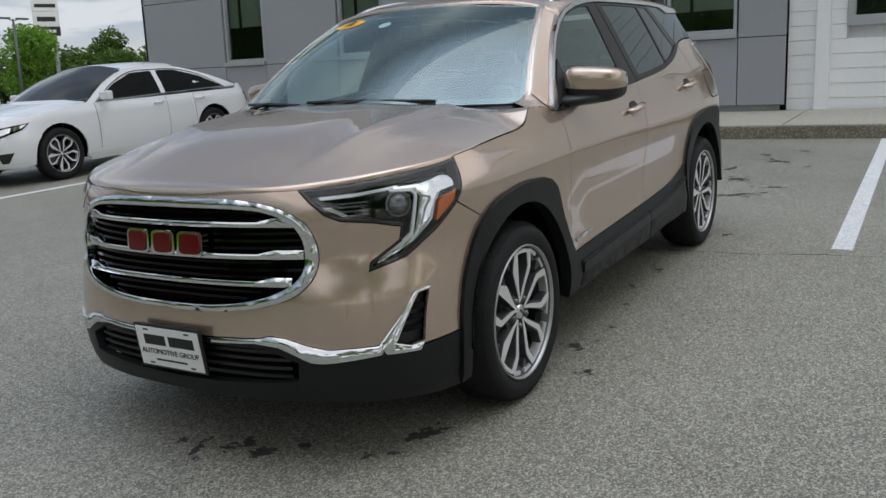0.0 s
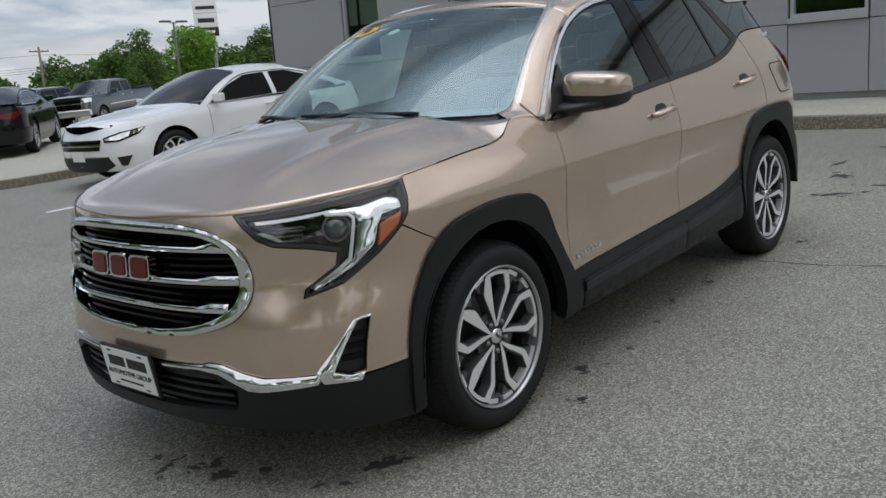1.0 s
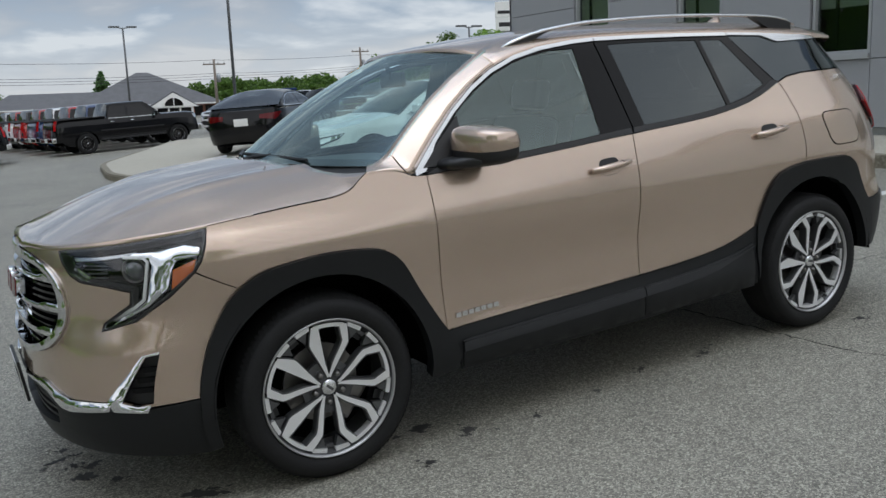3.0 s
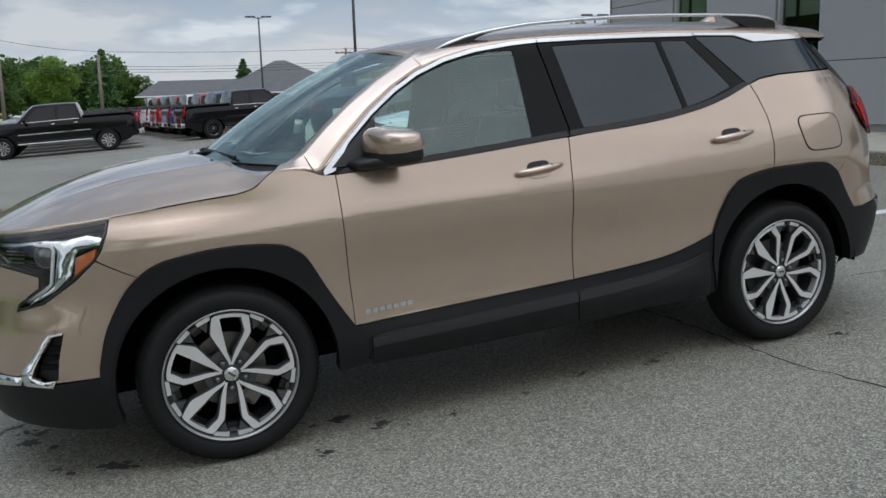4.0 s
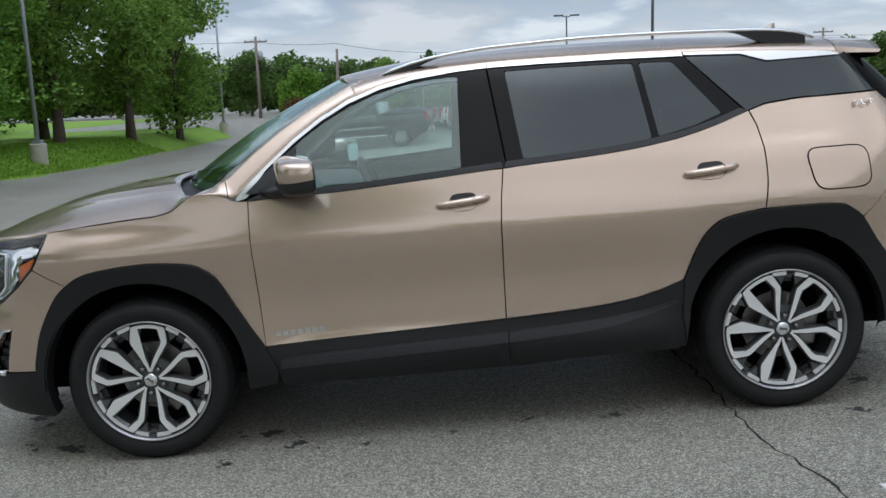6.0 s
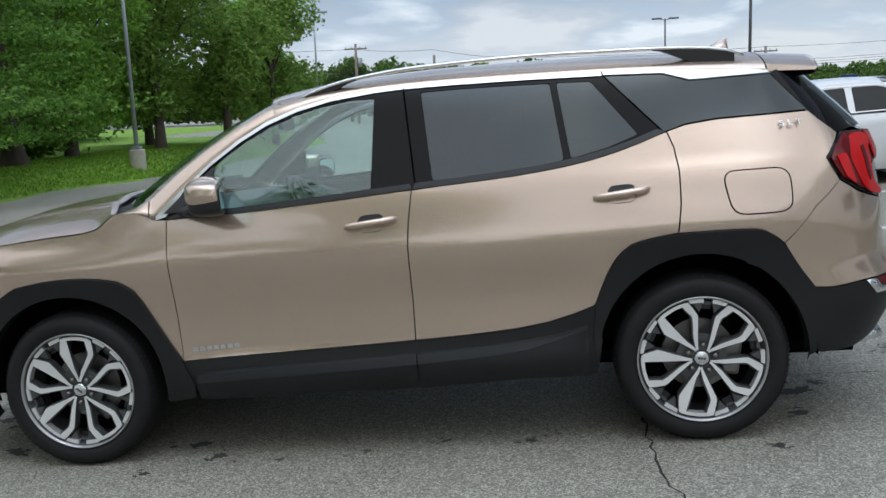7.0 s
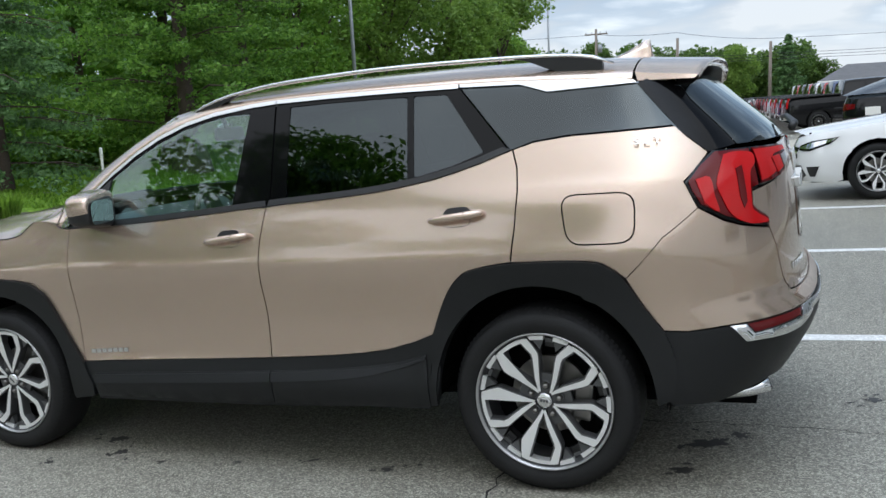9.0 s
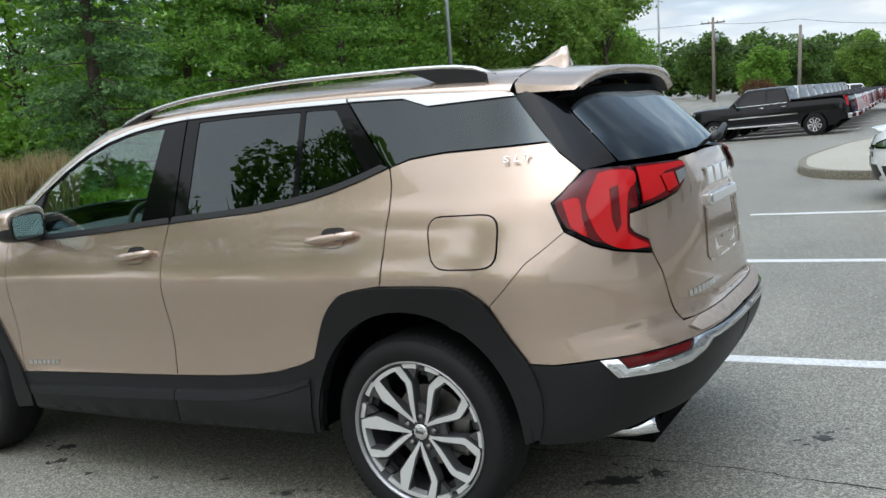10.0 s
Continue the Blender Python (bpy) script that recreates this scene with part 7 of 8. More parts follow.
DARK_GLASS = glass_material("dark_side_glass", (0.06, 0.065, 0.065), facing=0.045)
DARK_SCREEN = glass_material("screen_glass", (0.30, 0.34, 0.34), facing=0.07)
DARK_ALLOY = material("dark_alloy", (0.03, 0.03, 0.032), 0.3, 0.6)
WHITE_PAINT = material("white_car_paint", (0.80, 0.81, 0.82), 0.25, coat=1.0)
BLACK_PAINT = material("black_car_paint", (0.005, 0.005, 0.006), 0.12, spec=0.35)
GREY_PAINT = metallic_paint("slate_paint", (0.07, 0.085, 0.10), 0.6, 0.3)
DARK_PAINT = metallic_paint("graphite_paint", (0.03, 0.032, 0.036), 0.6, 0.3)
RED_PAINT = material("red_car_paint", (0.38, 0.012, 0.014), 0.25, coat=1.0)
BLUE_PAINT = metallic_paint("blue_paint", (0.015, 0.05, 0.16), 0.5, 0.3)
LIME_PAINT = material("lime_car_paint", (0.50, 0.52, 0.03), 0.3, coat=1.0)
SILVER_PAINT = metallic_paint("silver_paint", (0.45, 0.46, 0.47), 0.7, 0.3)


def park(x, y, heading, z=0.0):
    """On the lot at the front axle's place; heading 0 faces towards -x, turning left."""
    return LOT @ pose(x, y, z + dip(y), 0, 0, heading)


SEDAN = dict(length=4.92, width=1.85, height=1.46, wheelbase=2.83, front=0.95, belt=0.95, hood=0.88, sills=0.24, roof_x=(0.46, 1.30, 2.38, 3.50), wheel_r=0.345, style="sedan")
TRUCK = dict(length=5.72, width=2.02, height=1.86, wheelbase=3.57, front=0.96, belt=1.22, hood=1.24, sills=0.50, roof_x=(0.58, 1.14, 2.62, 2.76), wheel_r=0.395, style="pickup", deck=1.35)
CUV = dict(length=4.85, width=1.92, height=1.72, wheelbase=2.86, front=0.93, belt=1.08, hood=1.05, sills=0.30, roof_x=(0.42, 1.05, 3.35, 3.75), wheel_r=0.365, style="suv")

vehicle("saloon_car", "white four-door saloon car parked in the next stalls", "car", park(4.40, 8.75, 1), WHITE_PAINT, group="cars on the lot", **SEDAN)
REGAL = dict(SEDAN, length=4.90, height=1.41, roof_x=(0.50, 1.30, 2.50, 3.70), belt=0.97)
vehicle("liftback_car", "black liftback car seen on the concrete pad", "car", LOT @ pose(7.08, 18.56, 0.134, 0, 0, 180 + 55), BLACK_PAINT, group="cars on the lot", **REGAL)
vehicle("pickup_truck", "black crew cab pickup truck with chrome trim", "truck", park(-3.50, 31.7, -4), BLACK_PAINT, group="pickup trucks", **TRUCK)
vehicle("pickup_truck", "black crew cab pickup truck with dark wheels", "truck", park(7.4, 33.4, 187), BLACK_PAINT, group="pickup trucks", dark_trim=True, **TRUCK)
row = ((WHITE_PAINT, "white"), (RED_PAINT, "red"), (WHITE_PAINT, "white"), (GREY_PAINT, "slate grey"), (WHITE_PAINT, "white"), (SILVER_PAINT, "silver"), (BLACK_PAINT, "black"), (RED_PAINT, "red"), (RED_PAINT, "red"))
for k, (p, c) in enumerate(row):
    vehicle("pickup_truck", c + " pickup truck in a parked row", "truck", park(-3.55 - 0.10 * k, 34.8 + 2.9 * k, -4), p, group="pickup trucks", detail=False, **TRUCK)
for k, (p, c) in enumerate(((BLUE_PAINT, "blue"), (RED_PAINT, "red"), (WHITE_PAINT, "white"), (RED_PAINT, "red"), (DARK_PAINT, "graphite"), (RED_PAINT, "red"), (SILVER_PAINT, "silver"))):
    vehicle("pickup_truck", c + " pickup truck in a parked row", "truck", park(7.1 - 0.3 * k, 36.4 + 3.0 * k, 187), p, group="pickup trucks", detail=False, **TRUCK)
vehicle("pickup_truck", "slate grey crew cab pickup truck parked beside crossovers", "truck", park(15.2, 30.8, 32), GREY_PAINT, group="pickup trucks", **dict(TRUCK, width=1.90, height=1.80))
for x, y, p, c in ((13.6, 33.4, DARK_PAINT, "graphite"), (12.1, 35.9, BLACK_PAINT, "black"), (11.6, 40.0, WHITE_PAINT, "white"), (13.2, 42.6, WHITE_PAINT, "white"), (14.8, 45.2, WHITE_PAINT, "white"), (16.4, 47.8, SILVER_PAINT, "silver"), (18.0, 50.4, WHITE_PAINT, "white")):
    vehicle("crossover_car", c + " crossover parked in a far row", "car", park(x, y, 32), p, group="cars on the lot", detail=False, **CUV)
vehicle("crossover_car", "lime yellow crossover by the road", "car", pose(-11.6, 84.0, ground_z(-11.6, 84.0), 0, 0, 25), LIME_PAINT, group="cars on the lot", detail=False, **CUV)
vehicle("crossover_car", "white crossover by the road", "car", pose(-7.0, 92.0, ground_z(-7.0, 92.0), 0, 0, 10), WHITE_PAINT, group="cars on the lot", detail=False, **CUV)


# ---- trees ----
def leaf_material(name, dark, light, gloss=0.5):
    m = bpy.data.materials.new(name)
    m.use_nodes = True
    add, link = nodes_of(m.node_tree)
    out = add("ShaderNodeOutputMaterial")
    p = add("ShaderNodeBsdfPrincipled", Roughness=gloss)
    geo = add("ShaderNodeNewGeometry")
    mix = add("ShaderNodeMixRGB")
    mix.inputs[1].default_value, mix.inputs[2].default_value = (*dark, 1), (*light, 1)
    link(geo.outputs["Random Per Island"], mix.inputs[0])
    link(mix.outputs[0], p.inputs["Base Color"])
    thin = add("ShaderNodeBsdfTranslucent")
    link(mix.outputs[0], thin.inputs[0])
    both = add("ShaderNodeMixShader")
    both.inputs[0].default_value = 0.5
    link(p.outputs[0], both.inputs[1])
    link(thin.outputs[0], both.inputs[2])
    link(both.outputs[0], out.inputs[0])
    return m


BARK = material("brown_bark", (0.075, 0.055, 0.042), 0.9, spread=0.35, scale=5, fine=30, bump=0.6)
LEAF_MID = leaf_material("green_leaves", (0.085, 0.20, 0.020), (0.26, 0.45, 0.065))
LEAF_FAR = leaf_material("far_green_leaves", (0.045, 0.10, 0.018), (0.15, 0.255, 0.050))
LEAF_LIGHT = leaf_material("fresh_green_leaves", (0.11, 0.21, 0.03), (0.26, 0.40, 0.075))
LEAF_CYPRESS = leaf_material("cypress_needles", (0.055, 0.15, 0.018), (0.22, 0.40, 0.06))
LEAF_SPRUCE = leaf_material("spruce_needles", (0.06, 0.135, 0.045), (0.19, 0.33, 0.12))
LEAF_RED = leaf_material("russet_leaves", (0.08, 0.022, 0.014), (0.17, 0.06, 0.03))
STRAW = leaf_material("straw_blades", (0.26, 0.19, 0.09), (0.50, 0.40, 0.22), 0.8)
TUFT = leaf_material("grass_blades", (0.11, 0.22, 0.018), (0.28, 0.46, 0.055), 0.7)


def leaf_cards(centres, size, rng, droop=0.0, long=1.7):
    """Small bent leaf sprays at the given places, as vertices and faces."""
    n = len(centres)
    d = rng.normal(size=(n, 3))
    d[:, 2] = d[:, 2] * 0.6 - droop
    d /= np.linalg.norm(d, axis=1)[:, None]
    e = np.cross(d, rng.normal(size=(n, 3)))
    e /= np.linalg.norm(e, axis=1)[:, None] + 1e-9
    s = (size * rng.uniform(0.6, 1.4, n))[:, None]
    c = np.asarray(centres)
    bend = np.cross(d, e) * s * 0.25
    a, b = c - d * s * long / 2, c + d * s * long / 2
    verts = np.stack([a, c + e * s / 2 + bend, b, c - e * s / 2 + bend], 1).reshape(-1, 3)
    faces = np.arange(n * 4).reshape(-1, 4)
    return verts, faces


def cards_mesh(name, verts, faces, mat, parent):
    me = bpy.data.meshes.new(name)
    me.from_pydata(verts.tolist(), [], faces.tolist())
    me.materials.append(mat)
    ob = new(name, me)
    ob.parent = parent
    return ob


def tree(kind, x, y, height, spread, seed, leaf, label, count=5200, size=0.24, z=None):
    rng = np.random.default_rng(seed)
    z = ground_z(x, y) if z is None else z
    t = thing("tree", label, "tree", pose(x, y, z, 0, 0, (seed * 47) % 360), "trees round the lot")
    r0 = height * 0.016 + 0.04
    lean = rng.normal(size=2) * 0.15
    trunk_pts = [(lean[0] * q * q, lean[1] * q * q, height * 0.93 * q) for q in np.linspace(0, 1, 9)]
    flare = [r0 * (2.4 if kind == "cypress" and q == 0 else 1.25 if q == 0 else 1) * (1 - 0.93 * q) + 0.01 for q in np.linspace(0, 1, 9)]
    part("trunk", tube_bm([(0, 0, -0.3)] + trunk_pts, [flare[0] * 1.15] + flare, 10), BARK, t, smooth=True)
    centres = []
    limbs = bmesh.new()

    def limb(a, b, r):
        a, b = Vector(a), Vector(b)
        m = (a + b) / 2 + Vector((0, 0, -0.06 if kind == "broad" else 0.05)) * (b - a).length
        bm = tube_bm([a, m, b], [r, r * 0.7, r * 0.25], 5)
        me = bpy.data.meshes.new("limb")
        bm.to_mesh(me)
        bm.free()
        limbs.from_mesh(me)
        bpy.data.meshes.remove(me)

    if kind == "broad":
        lobes = []
        for k in range(15):
            a = rng.uniform(0, 2 * math.pi)
            q = rng.uniform(0.25, 1.0)
            zz = height * (0.18 + 0.70 * rng.random())
            wide = spread * math.sin(math.pi * min(1, max(0.12, (zz / height - 0.08) / 0.98))) ** 0.7
            c = np.array([wide * 0.72 * q * math.cos(a), wide * 0.72 * q * math.sin(a), zz])
            lobes.append((c, spread * rng.uniform(0.26, 0.46)))
            limb((0, 0, zz * 0.62), c, r0 * 0.35)
        lobes.append((np.array([0, 0, height * 0.88]), spread * 0.34))
        w = np.array([r ** 2.2 for _, r in lobes])
        pick = rng.choice(len(lobes), count, p=w / w.sum())
        dirs = rng.normal(size=(count, 3))
        dirs /= np.linalg.norm(dirs, axis=1)[:, None]
        rad = rng.uniform(0.45, 1.0, count) ** 0.6
        for i in range(count):
            c, r = lobes[pick[i]]
            lump = 1 + 0.22 * math.sin(7 * dirs[i, 0] + 5 * dirs[i, 2] + pick[i])
            centres.append(c + dirs[i] * r * rad[i] * lump * np.array([1, 1, 0.82]))
        droop = 0.1
    else:
        low = 0.03 if kind == "spruce" else 0.06
        tiers = int(height * (3.2 if kind == "spruce" else 2.6))
        per = max(1, count // (tiers * 7))
        for k in range(tiers):
            q = low + (1 - low) * (k + rng.random()) / tiers
            zz = height * q
            reach = spread * ((1 - q) ** (0.85 if kind == "spruce" else 0.62)) * rng.uniform(0.75, 1.12) + 0.15
            for j in range(7):
                a = rng.uniform(0, 2 * math.pi)
                length = reach * rng.uniform(0.55, 1.1)
                tip = np.array([length * math.cos(a), length * math.sin(a), zz + length * (-0.16 if kind == "spruce" else 0.05) + 0.1])
                root = np.array([0, 0, zz + 0.1])
                if j < 2:
                    limb(root, tip, 0.010 + 0.007 * length)
                for i in range(per):
                    f = rng.uniform(0.18, 1.05)
                    p = root + (tip - root) * f
                    w = 0.07 + 0.17 * f * (1.15 - f) * length * 0.6
                    centres.append(p + rng.normal(size=3) * np.array([w, w, w * 0.55]) + np.array([0, 0, -0.10 * rng.random()]))
        droop = 0.35 if kind == "spruce" else 0.15
    tagged(part("limb_work", limbs, BARK, t), "", kind="stuff")
    v, f = leaf_cards(np.array(centres), size, rng, droop)
    tagged(cards_mesh("crown", v, f, leaf, t), "", kind="stuff")
    return t


CY, SP, BR = "cypress", "spruce", "broad"
BALD = "tall bald cypress with a flared trunk on the lawn"
LEAFY = "broad leafy tree beside the lawn"
FRESH = "fresh green leafy tree beside the lawn"
tree(CY, -14.0, 18.3, 15.0, 5.2, 1, LEAF_CYPRESS, BALD, 40000, 0.085)
tree(SP, -15.0, 12.2, 10.0, 2.9, 2, LEAF_SPRUCE, "dark spruce tree with drooping boughs on the lawn", 20000, 0.08)
tree(BR, -20.0, 8.6, 8.0, 3.4, 3, LEAF_MID, LEAFY, 7000, 0.14)
tree(CY, -15.6, 19.5, 12.5, 3.8, 4, LEAF_CYPRESS, BALD, 30000, 0.085)
tree(CY, -16.3, 24.8, 12.0, 3.8, 5, LEAF_CYPRESS, BALD, 26000, 0.09)
tree(BR, -17.2, 30.4, 13.0, 4.8, 6, LEAF_MID, LEAFY, 13000, 0.15)
tree(BR, -15.6, 35.6, 12.5, 4.6, 7, LEAF_LIGHT, FRESH, 13000, 0.15)
tree(BR, -14.0, 40.4, 11.5, 4.4, 8, LEAF_LIGHT, FRESH, 11000, 0.16)
tree(BR, -13.2, 46.2, 9.5, 3.6, 9, LEAF_LIGHT, FRESH, 10000, 0.16)
tree(BR, -19.5, 43.0, 12.0, 4.8, 17, LEAF_MID, LEAFY, 10000, 0.18)
tree(BR, -16.5, 54.0, 9.0, 4.0, 18, LEAF_MID, LEAFY, 9000, 0.18)
tree(BR, -22.6, 15.3, 11.5, 4.6, 10, LEAF_MID, LEAFY, 5500, 0.18)
tree(CY, -23.0, 23.3, 12.5, 4.2, 11, LEAF_CYPRESS, BALD, 6500, 0.18)
tree(BR, -22.2, 34.5, 11.5, 4.6, 12, LEAF_MID, LEAFY, 9000, 0.20)
tree(BR, -27.5, 2.5, 8.5, 3.8, 13, LEAF_MID, LEAFY, 6000, 0.20)
tree(BR, -4.4, 107.4, 7.0, 3.3, 14, LEAF_LIGHT, "fresh green leafy tree near the road", 9000, 0.17)
tree(SP, 1.1, 117.5, 8.0, 3.0, 15, LEAF_SPRUCE, "dark spruce tree near the road", 6500, 0.26)
tree(SP, 22.2, 138.9, 6.8, 3.0, 16, LEAF_SPRUCE, "dark spruce tree behind the brick building", 4000, 0.28)
for k, (x, y, h, s) in enumerate(((-13.0, 92, 5.6, 3.0), (-9.5, 98, 6.5, 3.4), (-19.0, 96, 7.2, 3.4), (-24.5, 84, 8.0, 3.8), (-7.0, 112, 6.0, 3.2), (4.0, 122, 5.0, 3.2), (44.0, 66.0, 7.0, 3.6), (50.0, 62.0, 6.6, 3.6), (39.0, 70.0, 5.4, 2.8), (56.0, 58.0, 6.6, 3.8), (51.5, 85.0, 8.6, 3.4))):
    tree(BR, x, y, h, s, 30 + k, LEAF_MID if k % 3 == 0 else LEAF_FAR, "leafy tree in the distance", 9000, 0.17)


def woods(name, path, depth, height, seed, count, size, leaf, label, apart=2.6, wide=1.0):
    """A far belt of trees, too many to count: overlapping crowns with an uneven top."""
    rng = np.random.default_rng(seed)
    pts = np.array(path, float)
    seg = np.linalg.norm(np.diff(pts, axis=0), axis=1)
    total = seg.sum()
    crowns = []
    for _ in range(int(total / apart)):
        d = rng.uniform(0, total)
        i = int(np.searchsorted(np.cumsum(seg), d))
        i = min(i, len(seg) - 1)
        f = (d - (np.cumsum(seg)[i] - seg[i])) / seg[i]
        p = pts[i] + (pts[i + 1] - pts[i]) * f + rng.normal(size=2) * depth * 0.3
        h = height * rng.uniform(0.62, 1.05)
        crowns.append((p[0], p[1], h, rng.uniform(1.8, 3.4) * wide))
    c = rng.integers(0, len(crowns), count)
    dirs = rng.normal(size=(count, 3))
    dirs /= np.linalg.norm(dirs, axis=1)[:, None]
    rad = rng.uniform(0.4, 1, count) ** 0.5
    cent = np.empty((count, 3))
    for i in range(count):
        x, y, h, r = crowns[c[i]]
        g = ground_z(x, y)
        cent[i] = (x + dirs[i, 0] * r * rad[i], y + dirs[i, 1] * r * rad[i], g + h * 0.52 + dirs[i, 2] * h * 0.48 * rad[i])
    v, f = leaf_cards(cent, size, rng, 0.1)
    ob = cards_mesh(name, v, f, leaf, None)
    return tagged(ob, label, "trees", kind="stuff")


woods("far_woods", [(-60, 110), (-20, 118), (3, 128)], 5, 8.2, 3, 52000, 0.40, LEAF_FAR, "far belt of green trees behind the lot", 0.75, 1.1)
woods("far_woods", [(3, 140), (33, 140)], 5, 3.2, 23, 9000, 0.40, LEAF_FAR, "low far trees behind the brick building", 0.9, 0.9)
woods("far_woods", [(33, 134), (56, 122)], 5, 5.4, 24, 26000, 0.38, LEAF_FAR, "far belt of green trees behind the lot", 0.6, 1.0)
woods("far_woods", [(56, 120), (74, 104), (110, 80)], 5, 7.6, 25, 40000, 0.40, LEAF_FAR, "far belt of green trees behind the lot", 0.75, 1.1)
woods("far_woods", [(-60, 84), (-30, 56), (-29, 32), (-30, 20)], 5, 8.6, 4, 25000, 0.42, LEAF_MID, "belt of green trees behind the lawn", 1.0, 1.1)
woods("far_woods", [(-32, 20), (-38, 8), (-40, -20)], 5, 5.5, 14, 12000, 0.42, LEAF_MID, "low belt of green trees behind the lawn", 1.0, 1.1)
woods("hedge", [(-18.5, 6.5), (-17.5, 10.5), (-19.0, 16.0), (-20.0, 23.0), (-19.0, 32.0)], 1.2, 2.6, 5, 36000, 0.13, LEAF_MID, "low green shrubs under the trees", 0.5, 0.5)
for k, (x, y, h, s) in enumerate(((-8.3, -10.6, 14.6, 4.3), (-3.4, -18.0, 16.5, 4.8), (-12.2, -8.4, 10.5, 3.8))):
    tree(BR, x, y, h, s, 60 + k, LEAF_MID, "tall leafy tree across the lot", 22000, 0.13)
# behind the camera: what the car's near side mirrors
woods("far_woods", [(-60, -60), (-10, -75), (45, -70), (90, -40)], 8, 11.0, 6, 40000, 0.5, LEAF_MID, "far belt of green trees across the road")


def clump(name, label, x, y, height, spread, seed, mat, count, width):
    rng = np.random.default_rng(seed)
    g = ground_z(x, y)
    verts, faces = [], []
    for i in range(count):
        a, r = rng.uniform(0, 2 * math.pi), spread * math.sqrt(rng.random()) * 0.45
        b, h = rng.uniform(0, 2 * math.pi), height * rng.uniform(0.6, 1.05)
        out = spread * 0.55 * rng.random()
        x0, y0 = r * math.cos(a), r * math.sin(a)
        p = [np.array([x0, y0, 0]), np.array([x0 + out * 0.4 * math.cos(b), y0 + out * 0.4 * math.sin(b), h * 0.65]), np.array([x0 + out * math.cos(b), y0 + out * math.sin(b), h])]
        s = np.array([-math.sin(b), math.cos(b), 0]) * width
        k = len(verts)
        verts += [p[0] - s, p[0] + s, p[1] - s, p[1] + s, p[2]]
        faces += [(k, k + 1, k + 3, k + 2), (k + 2, k + 3, k + 4)]
    ob = link_mesh(name, verts, faces, mat, None, smooth=False, at=pose(x, y, g))
    return tagged(ob, label, "plant", "plants on the verge")


clump("ornamental_grass", "tall straw-coloured ornamental grass clump", -13.05, 9.1, 1.5, 1.2, 1, STRAW, 900, 0.012)
clump("ornamental_grass", "tall straw-coloured ornamental grass clump", -13.3, 8.1, 1.35, 1.05, 2, STRAW, 800, 0.012)
clump("shrub", "low green strap-leaved plant on the verge", -12.7, 10.0, 0.55, 0.9, 3, TUFT, 500, 0.02)


def bush(x, y, r, h, seed, leaf, label):
    rng = np.random.default_rng(seed)
    d = rng.normal(size=(2200, 3))
    d /= np.linalg.norm(d, axis=1)[:, None]
    c = d * rng.uniform(0.5, 1, 2200)[:, None] * np.array([r, r, h / 2]) + np.array([0, 0, h / 2])
    v, f = leaf_cards(c, 0.11, rng, 0.1)
    ob = cards_mesh("bush", v, f, leaf, None)
    ob.matrix_basis = pose(x, y, ground_z(x, y))
    return tagged(ob, label, "bush", "plants on the verge")


bush(-16.0, 8.6, 0.9, 1.8, 1, LEAF_RED, "russet leaved bush on the lawn")
bush(-12.5, 88.0, 2.0, 2.8, 2, LEAF_RED, "dark russet bush near the road")

rng = np.random.default_rng(9)
n = 40000
gy = rng.uniform(8, 40, n)
gx = np.array([rng.uniform(-18, -12.1 - 0.5 * smooth01(30, 60, q) - 1.9 * smooth01(13, 8, q)) for q in gy])
gb = np.stack([gx, gy, np.array([ground_z(a, b) + 0.05 for a, b in zip(gx, gy)])], 1)
tip = gb + np.stack([rng.normal(0, 0.04, n), rng.normal(0, 0.04, n), rng.uniform(0.05, 0.12, n)], 1)
sw = np.stack([rng.normal(0, 0.02, n), rng.normal(0, 0.02, n), np.zeros(n)], 1)
tagged(cards_mesh("grass_tufts", np.stack([gb - sw, gb + sw, tip], 1).reshape(-1, 3), np.arange(n * 3).reshape(-1, 3), TUFT, None), "short green grass tufts of the lawn", "grass", kind="stuff")

# ---- posts and wires ----
lamp_post(-13.1, 27.7, 10.5, (20,), GALV)
lamp_post(-13.0, 56.2, 8.6, (0,), GALV)
lamp_post(11.5, 62.6, 7.1, (0, 180), DARK_POLE)
lamp_post(12.4, 40.4, 11.5, (0, 180), DARK_POLE)
lamp_post(30.6, 47.0, 5.7, (0, 180), DARK_POLE)
utility_pole(-15.4, 82.0, 7.75)
utility_pole(-7.5, 79.1, 7.1, False, 1.0)
utility_pole(0.35, 81.5, 6.0, False, 0.5)
utility_pole(23.9, 83.9, 5.8, True)
utility_pole(45.0, 95.0, 7.5, True)
WIRE = material("black_cable", (0.015, 0.015, 0.016), 0.6)
for k, (za, zb) in enumerate(((7.1, 5.0), (5.0, 3.7), (4.75, 3.45), (4.5, 3.2))):
    pts = []
    span = ((-70, 78, za + 0.6), (-15.4, 82.0, za), (-7.5, 79.1, (za * 0.75 + zb * 0.25)), (0.35, 81.5, zb + 0.6), (23.9, 83.9, zb + 0.7), (45.0, 95.0, zb + 1.6), (110, 110, zb + 1.8))
    for a, b in zip(span, span[1:]):
        for q in np.linspace(0, 1, 10, endpoint=False):
            pts.append((a[0] + (b[0] - a[0]) * q, a[1] + (b[1] - a[1]) * q, a[2] + (b[2] - a[2]) * q - 0.7 * q * (1 - q)))
    tagged(part("wire", tube_bm(pts, 0.016, 4), WIRE), "black overhead cable between utility poles", "cable", "overhead cables")
marker = thing("marker_post", "thin white plastic marker post in the lawn", "post", pose(-13.1, 13.6, ground_z(-13.1, 13.6)))
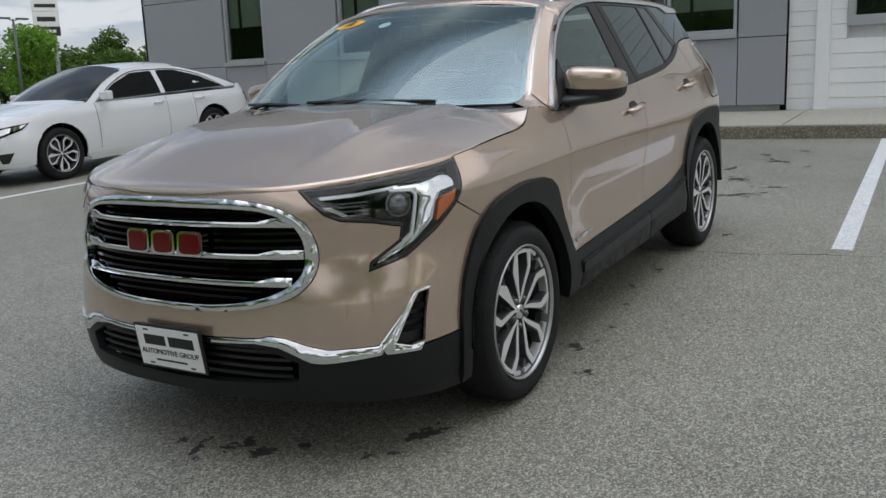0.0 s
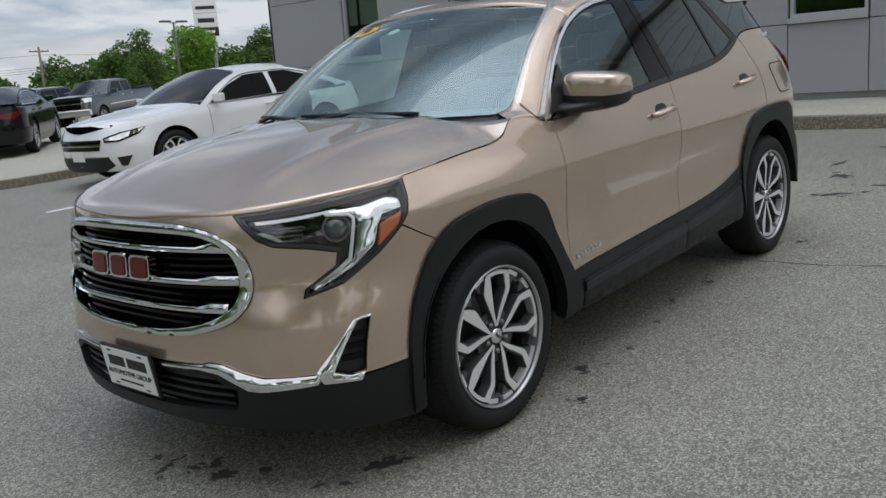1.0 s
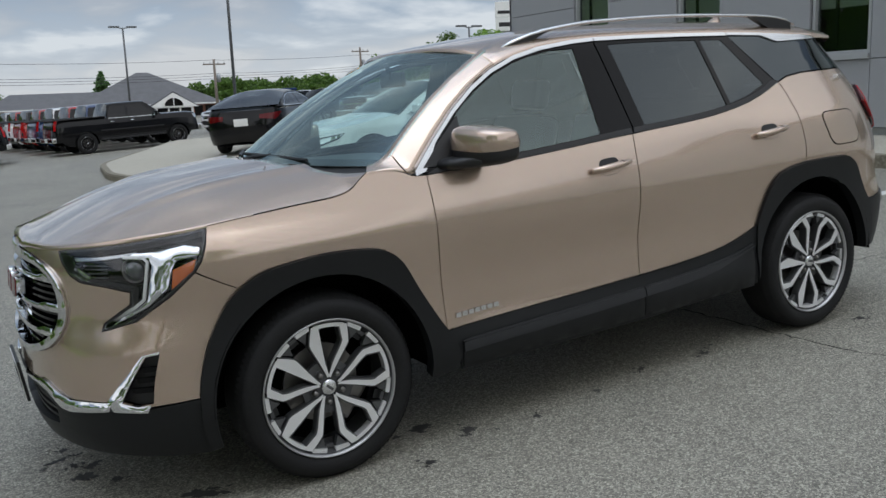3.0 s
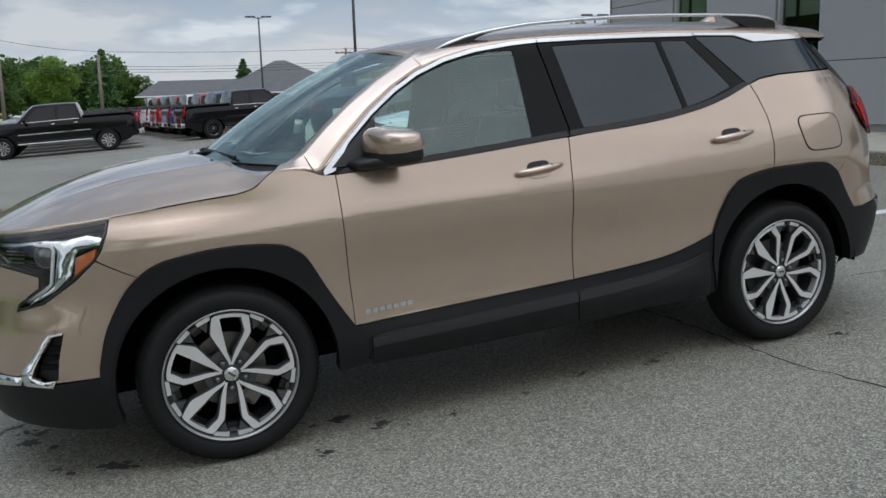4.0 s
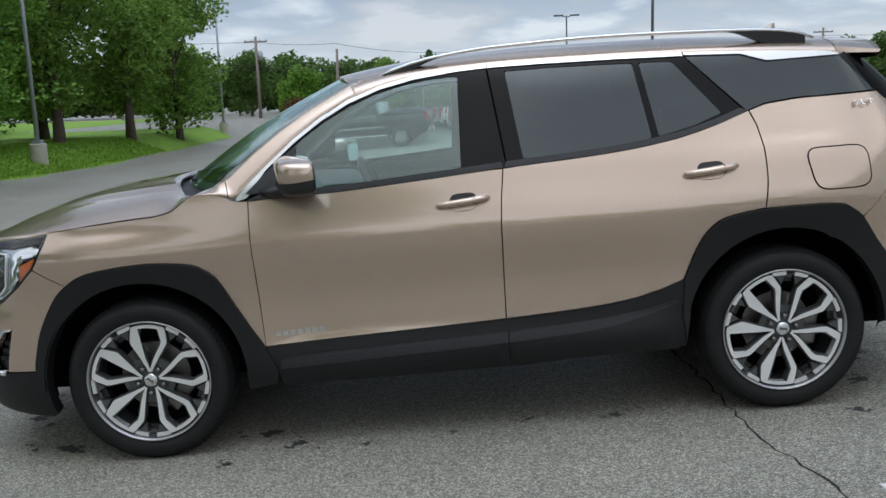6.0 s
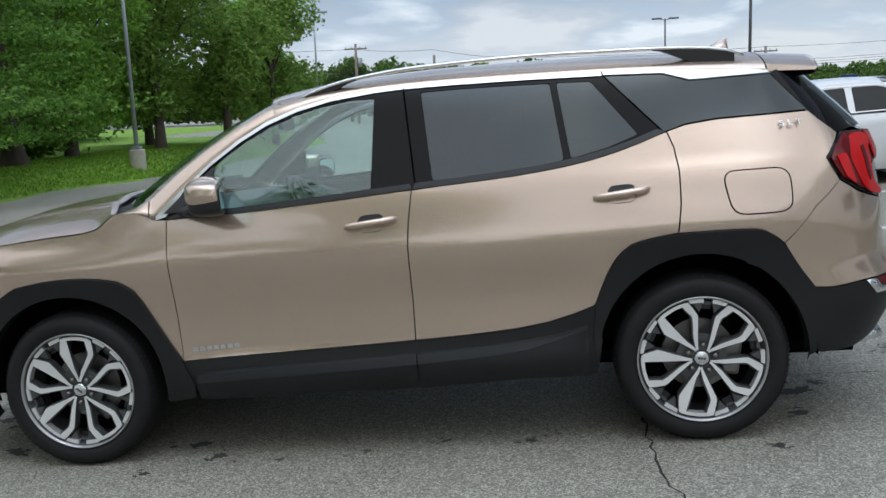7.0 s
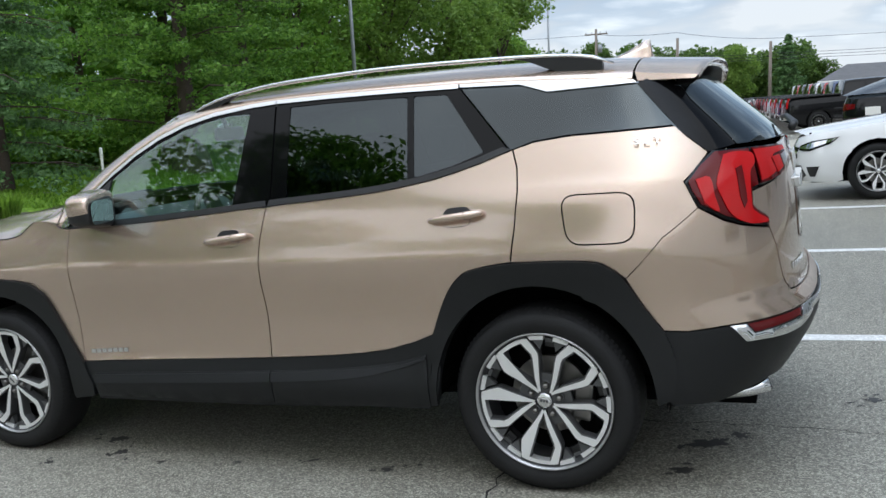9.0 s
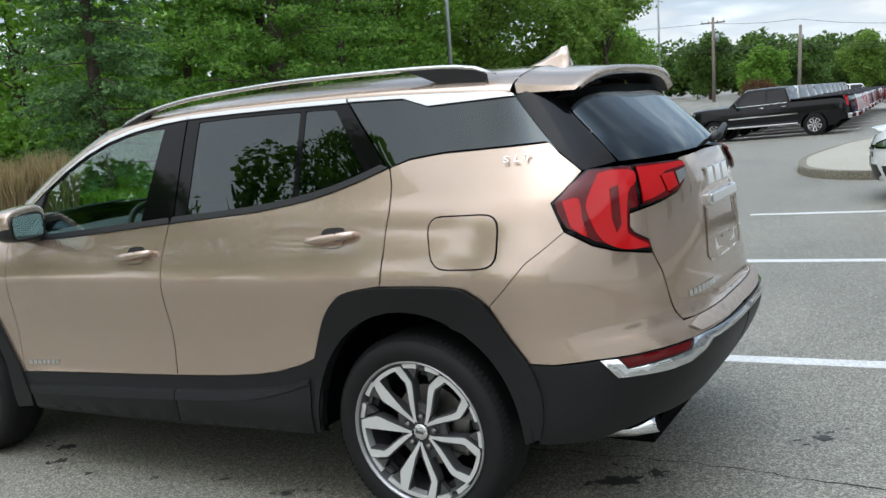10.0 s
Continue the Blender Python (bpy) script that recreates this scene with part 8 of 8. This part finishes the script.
part("shaft", tube_bm([(0, 0, -0.1), (0.0, 0, 1.2), (-0.01, 0, 1.22)], [0.045, 0.045, 0.02], 8), WHITE, marker)


def pylon_sign():
    z = ground_z(42, 59)
    s = thing("pylon_sign", "tall white dealership pylon sign with dark foot panel", "sign", pose(47.0, 66.5, z - 0.45, 0, 0, -30) @ Matrix.Scale(0.70, 4))
    for x in (-0.75, 0.75):
        part("post", box_bm(x - 0.22, x + 0.22, -0.15, 0.15, 0, 9.6), GREY_FRAME, s)
    for z0, z1, m in ((9.6, 10.7, BLACK), (10.75, 12.5, WHITE), (12.55, 14.6, WHITE)):
        part("sign_panel", box_bm(-1.5, 1.5, -0.25, 0.25, z0, z1, 0.04), m, s)
    for zz, h, w, m in ((10.15, 0.35, 1.0, WHITE), (11.6, 0.55, 1.05, BLACK), (13.2, 0.42, 1.2, BLACK)):
        part("word_bar", box_bm(-w, w, -0.27, -0.25, zz - h / 2, zz + h / 2), m, s)


pylon_sign()
blue = thing("blue_sign", "small blue square sign above the far cars", "sign", pose(32.8, 87.3, ground_z(30, 80) - 0.4) @ Matrix.Scale(0.58, 4))
part("panel", box_bm(-1.4, 1.4, -0.15, 0.15, 3.2, 5.6, 0.05), BLUE_PAINT, blue)
part("post", tube_bm([(0, 0, 0), (0, 0, 3.3)], 0.15, 8), GALV, blue)

# ---- brick building with a grey hipped roof ----
BRICK = material("red_brown_brick", (0.24, 0.11, 0.075), 0.85, spread=0.3, scale=2, fine=14)
SHINGLE = material("grey_shingle_roof", (0.115, 0.115, 0.120), 0.85, spread=0.22, scale=1.2, fine=9, bump=0.3)


def brick_building():
    h = thing("brick_building", "single storey brick building with a grey hipped roof", "building", pose(23.6, 112.3, -0.85, 0, 0, -8))
    part("wall", box_bm(-8.6, 8.0, -1, 11, -0.5, 2.7), BRICK, h)
    part("wing_wall", box_bm(-18.2, -8.6, 1, 10, -0.5, 2.6), BRICK, h)

    def hip(name, x0, x1, y0, y1, z0, z1, a, b):
        """A hipped roof with its ridge from a to b."""
        bm = bmesh.new()
        ym = (y0 + y1) / 2
        v = [bm.verts.new(p) for p in ((x0, y0, z0), (x1, y0, z0), (x1, y1, z0), (x0, y1, z0), (a, ym, z1), (b, ym, z1))]
        for f in ((0, 1, 5, 4), (1, 2, 5), (2, 3, 4, 5), (3, 0, 4), (3, 2, 1, 0)):
            bm.faces.new([v[i] for i in f])
        return part(name, bm, SHINGLE, h)

    hip("roof", -9.6, 8.9, -2, 12, 2.5, 6.7, -1.2, 0.2)
    hip("wing_roof", -19.2, -5.0, 0.0, 10.8, 2.4, 4.4, -16.5, -4.0)
    porch = part("porch", box_bm(-0.2, 4.6, -5.5, -1, 0, 2.2), BRICK, h)
    bm = bmesh.new()
    v = [bm.verts.new(p) for p in ((-0.9, -5.7, 2.1), (5.3, -5.7, 2.1), (2.2, -5.7, 4.0), (-0.9, -1, 2.1), (5.3, -1, 2.1), (2.2, -1, 4.0))]
    for f in ((0, 1, 2), (0, 2, 5, 3), (1, 4, 5, 2), (3, 5, 4)):
        bm.faces.new([v[i] for i in f])
    part("porch_roof", bm, SHINGLE, porch)
    bm = bmesh.new()
    v = [bm.verts.new(p) for p in ((-0.7, -5.75, 2.1), (5.1, -5.75, 2.1), (2.2, -5.75, 3.85))]
    bm.faces.new(v)
    part("gable", bm, WHITE, porch)
    bm = bmesh.new()
    bm.faces.new([bm.verts.new((2.2 + 1.1 * math.cos(a), -5.79, 2.25 + 0.95 * math.sin(a))) for a in np.linspace(0, math.pi, 14)])
    part("arched_window", bm, PIANO, porch)
    part("glazed_front", box_bm(-0.1, 4.5, -5.60, -5.52, 0.0, 2.1), WHITE, porch)
    for k in range(3):
        for z in (0.15, 1.15):
            part("front_pane", box_bm(0.25 + k * 1.38, 1.45 + k * 1.38, -5.64, -5.605, z, z + 0.85), PIANO, porch)
    part("arch_mullion", box_bm(2.15, 2.25, -5.83, -5.795, 2.25, 3.2), WHITE, porch)
    part("eave_board", box_bm(-9.6, 8.9, -2.06, -2.01, 2.38, 2.56), WHITE, h)
    part("eave_board", box_bm(-19.2, -9.65, -0.06, -0.01, 2.3, 2.46), WHITE, h)
    for x in (-7.4, -5.6, -3.6, 5.6, 7.1):
        w = part("window", box_bm(x - 0.6, x + 0.6, -1.06, -1.01, 0.9, 2.2), PIANO, h)
        part("window_frame", box_bm(x - 0.68, x + 0.68, -1.05, -1.0, 0.82, 0.9), WHITE, w)


brick_building()
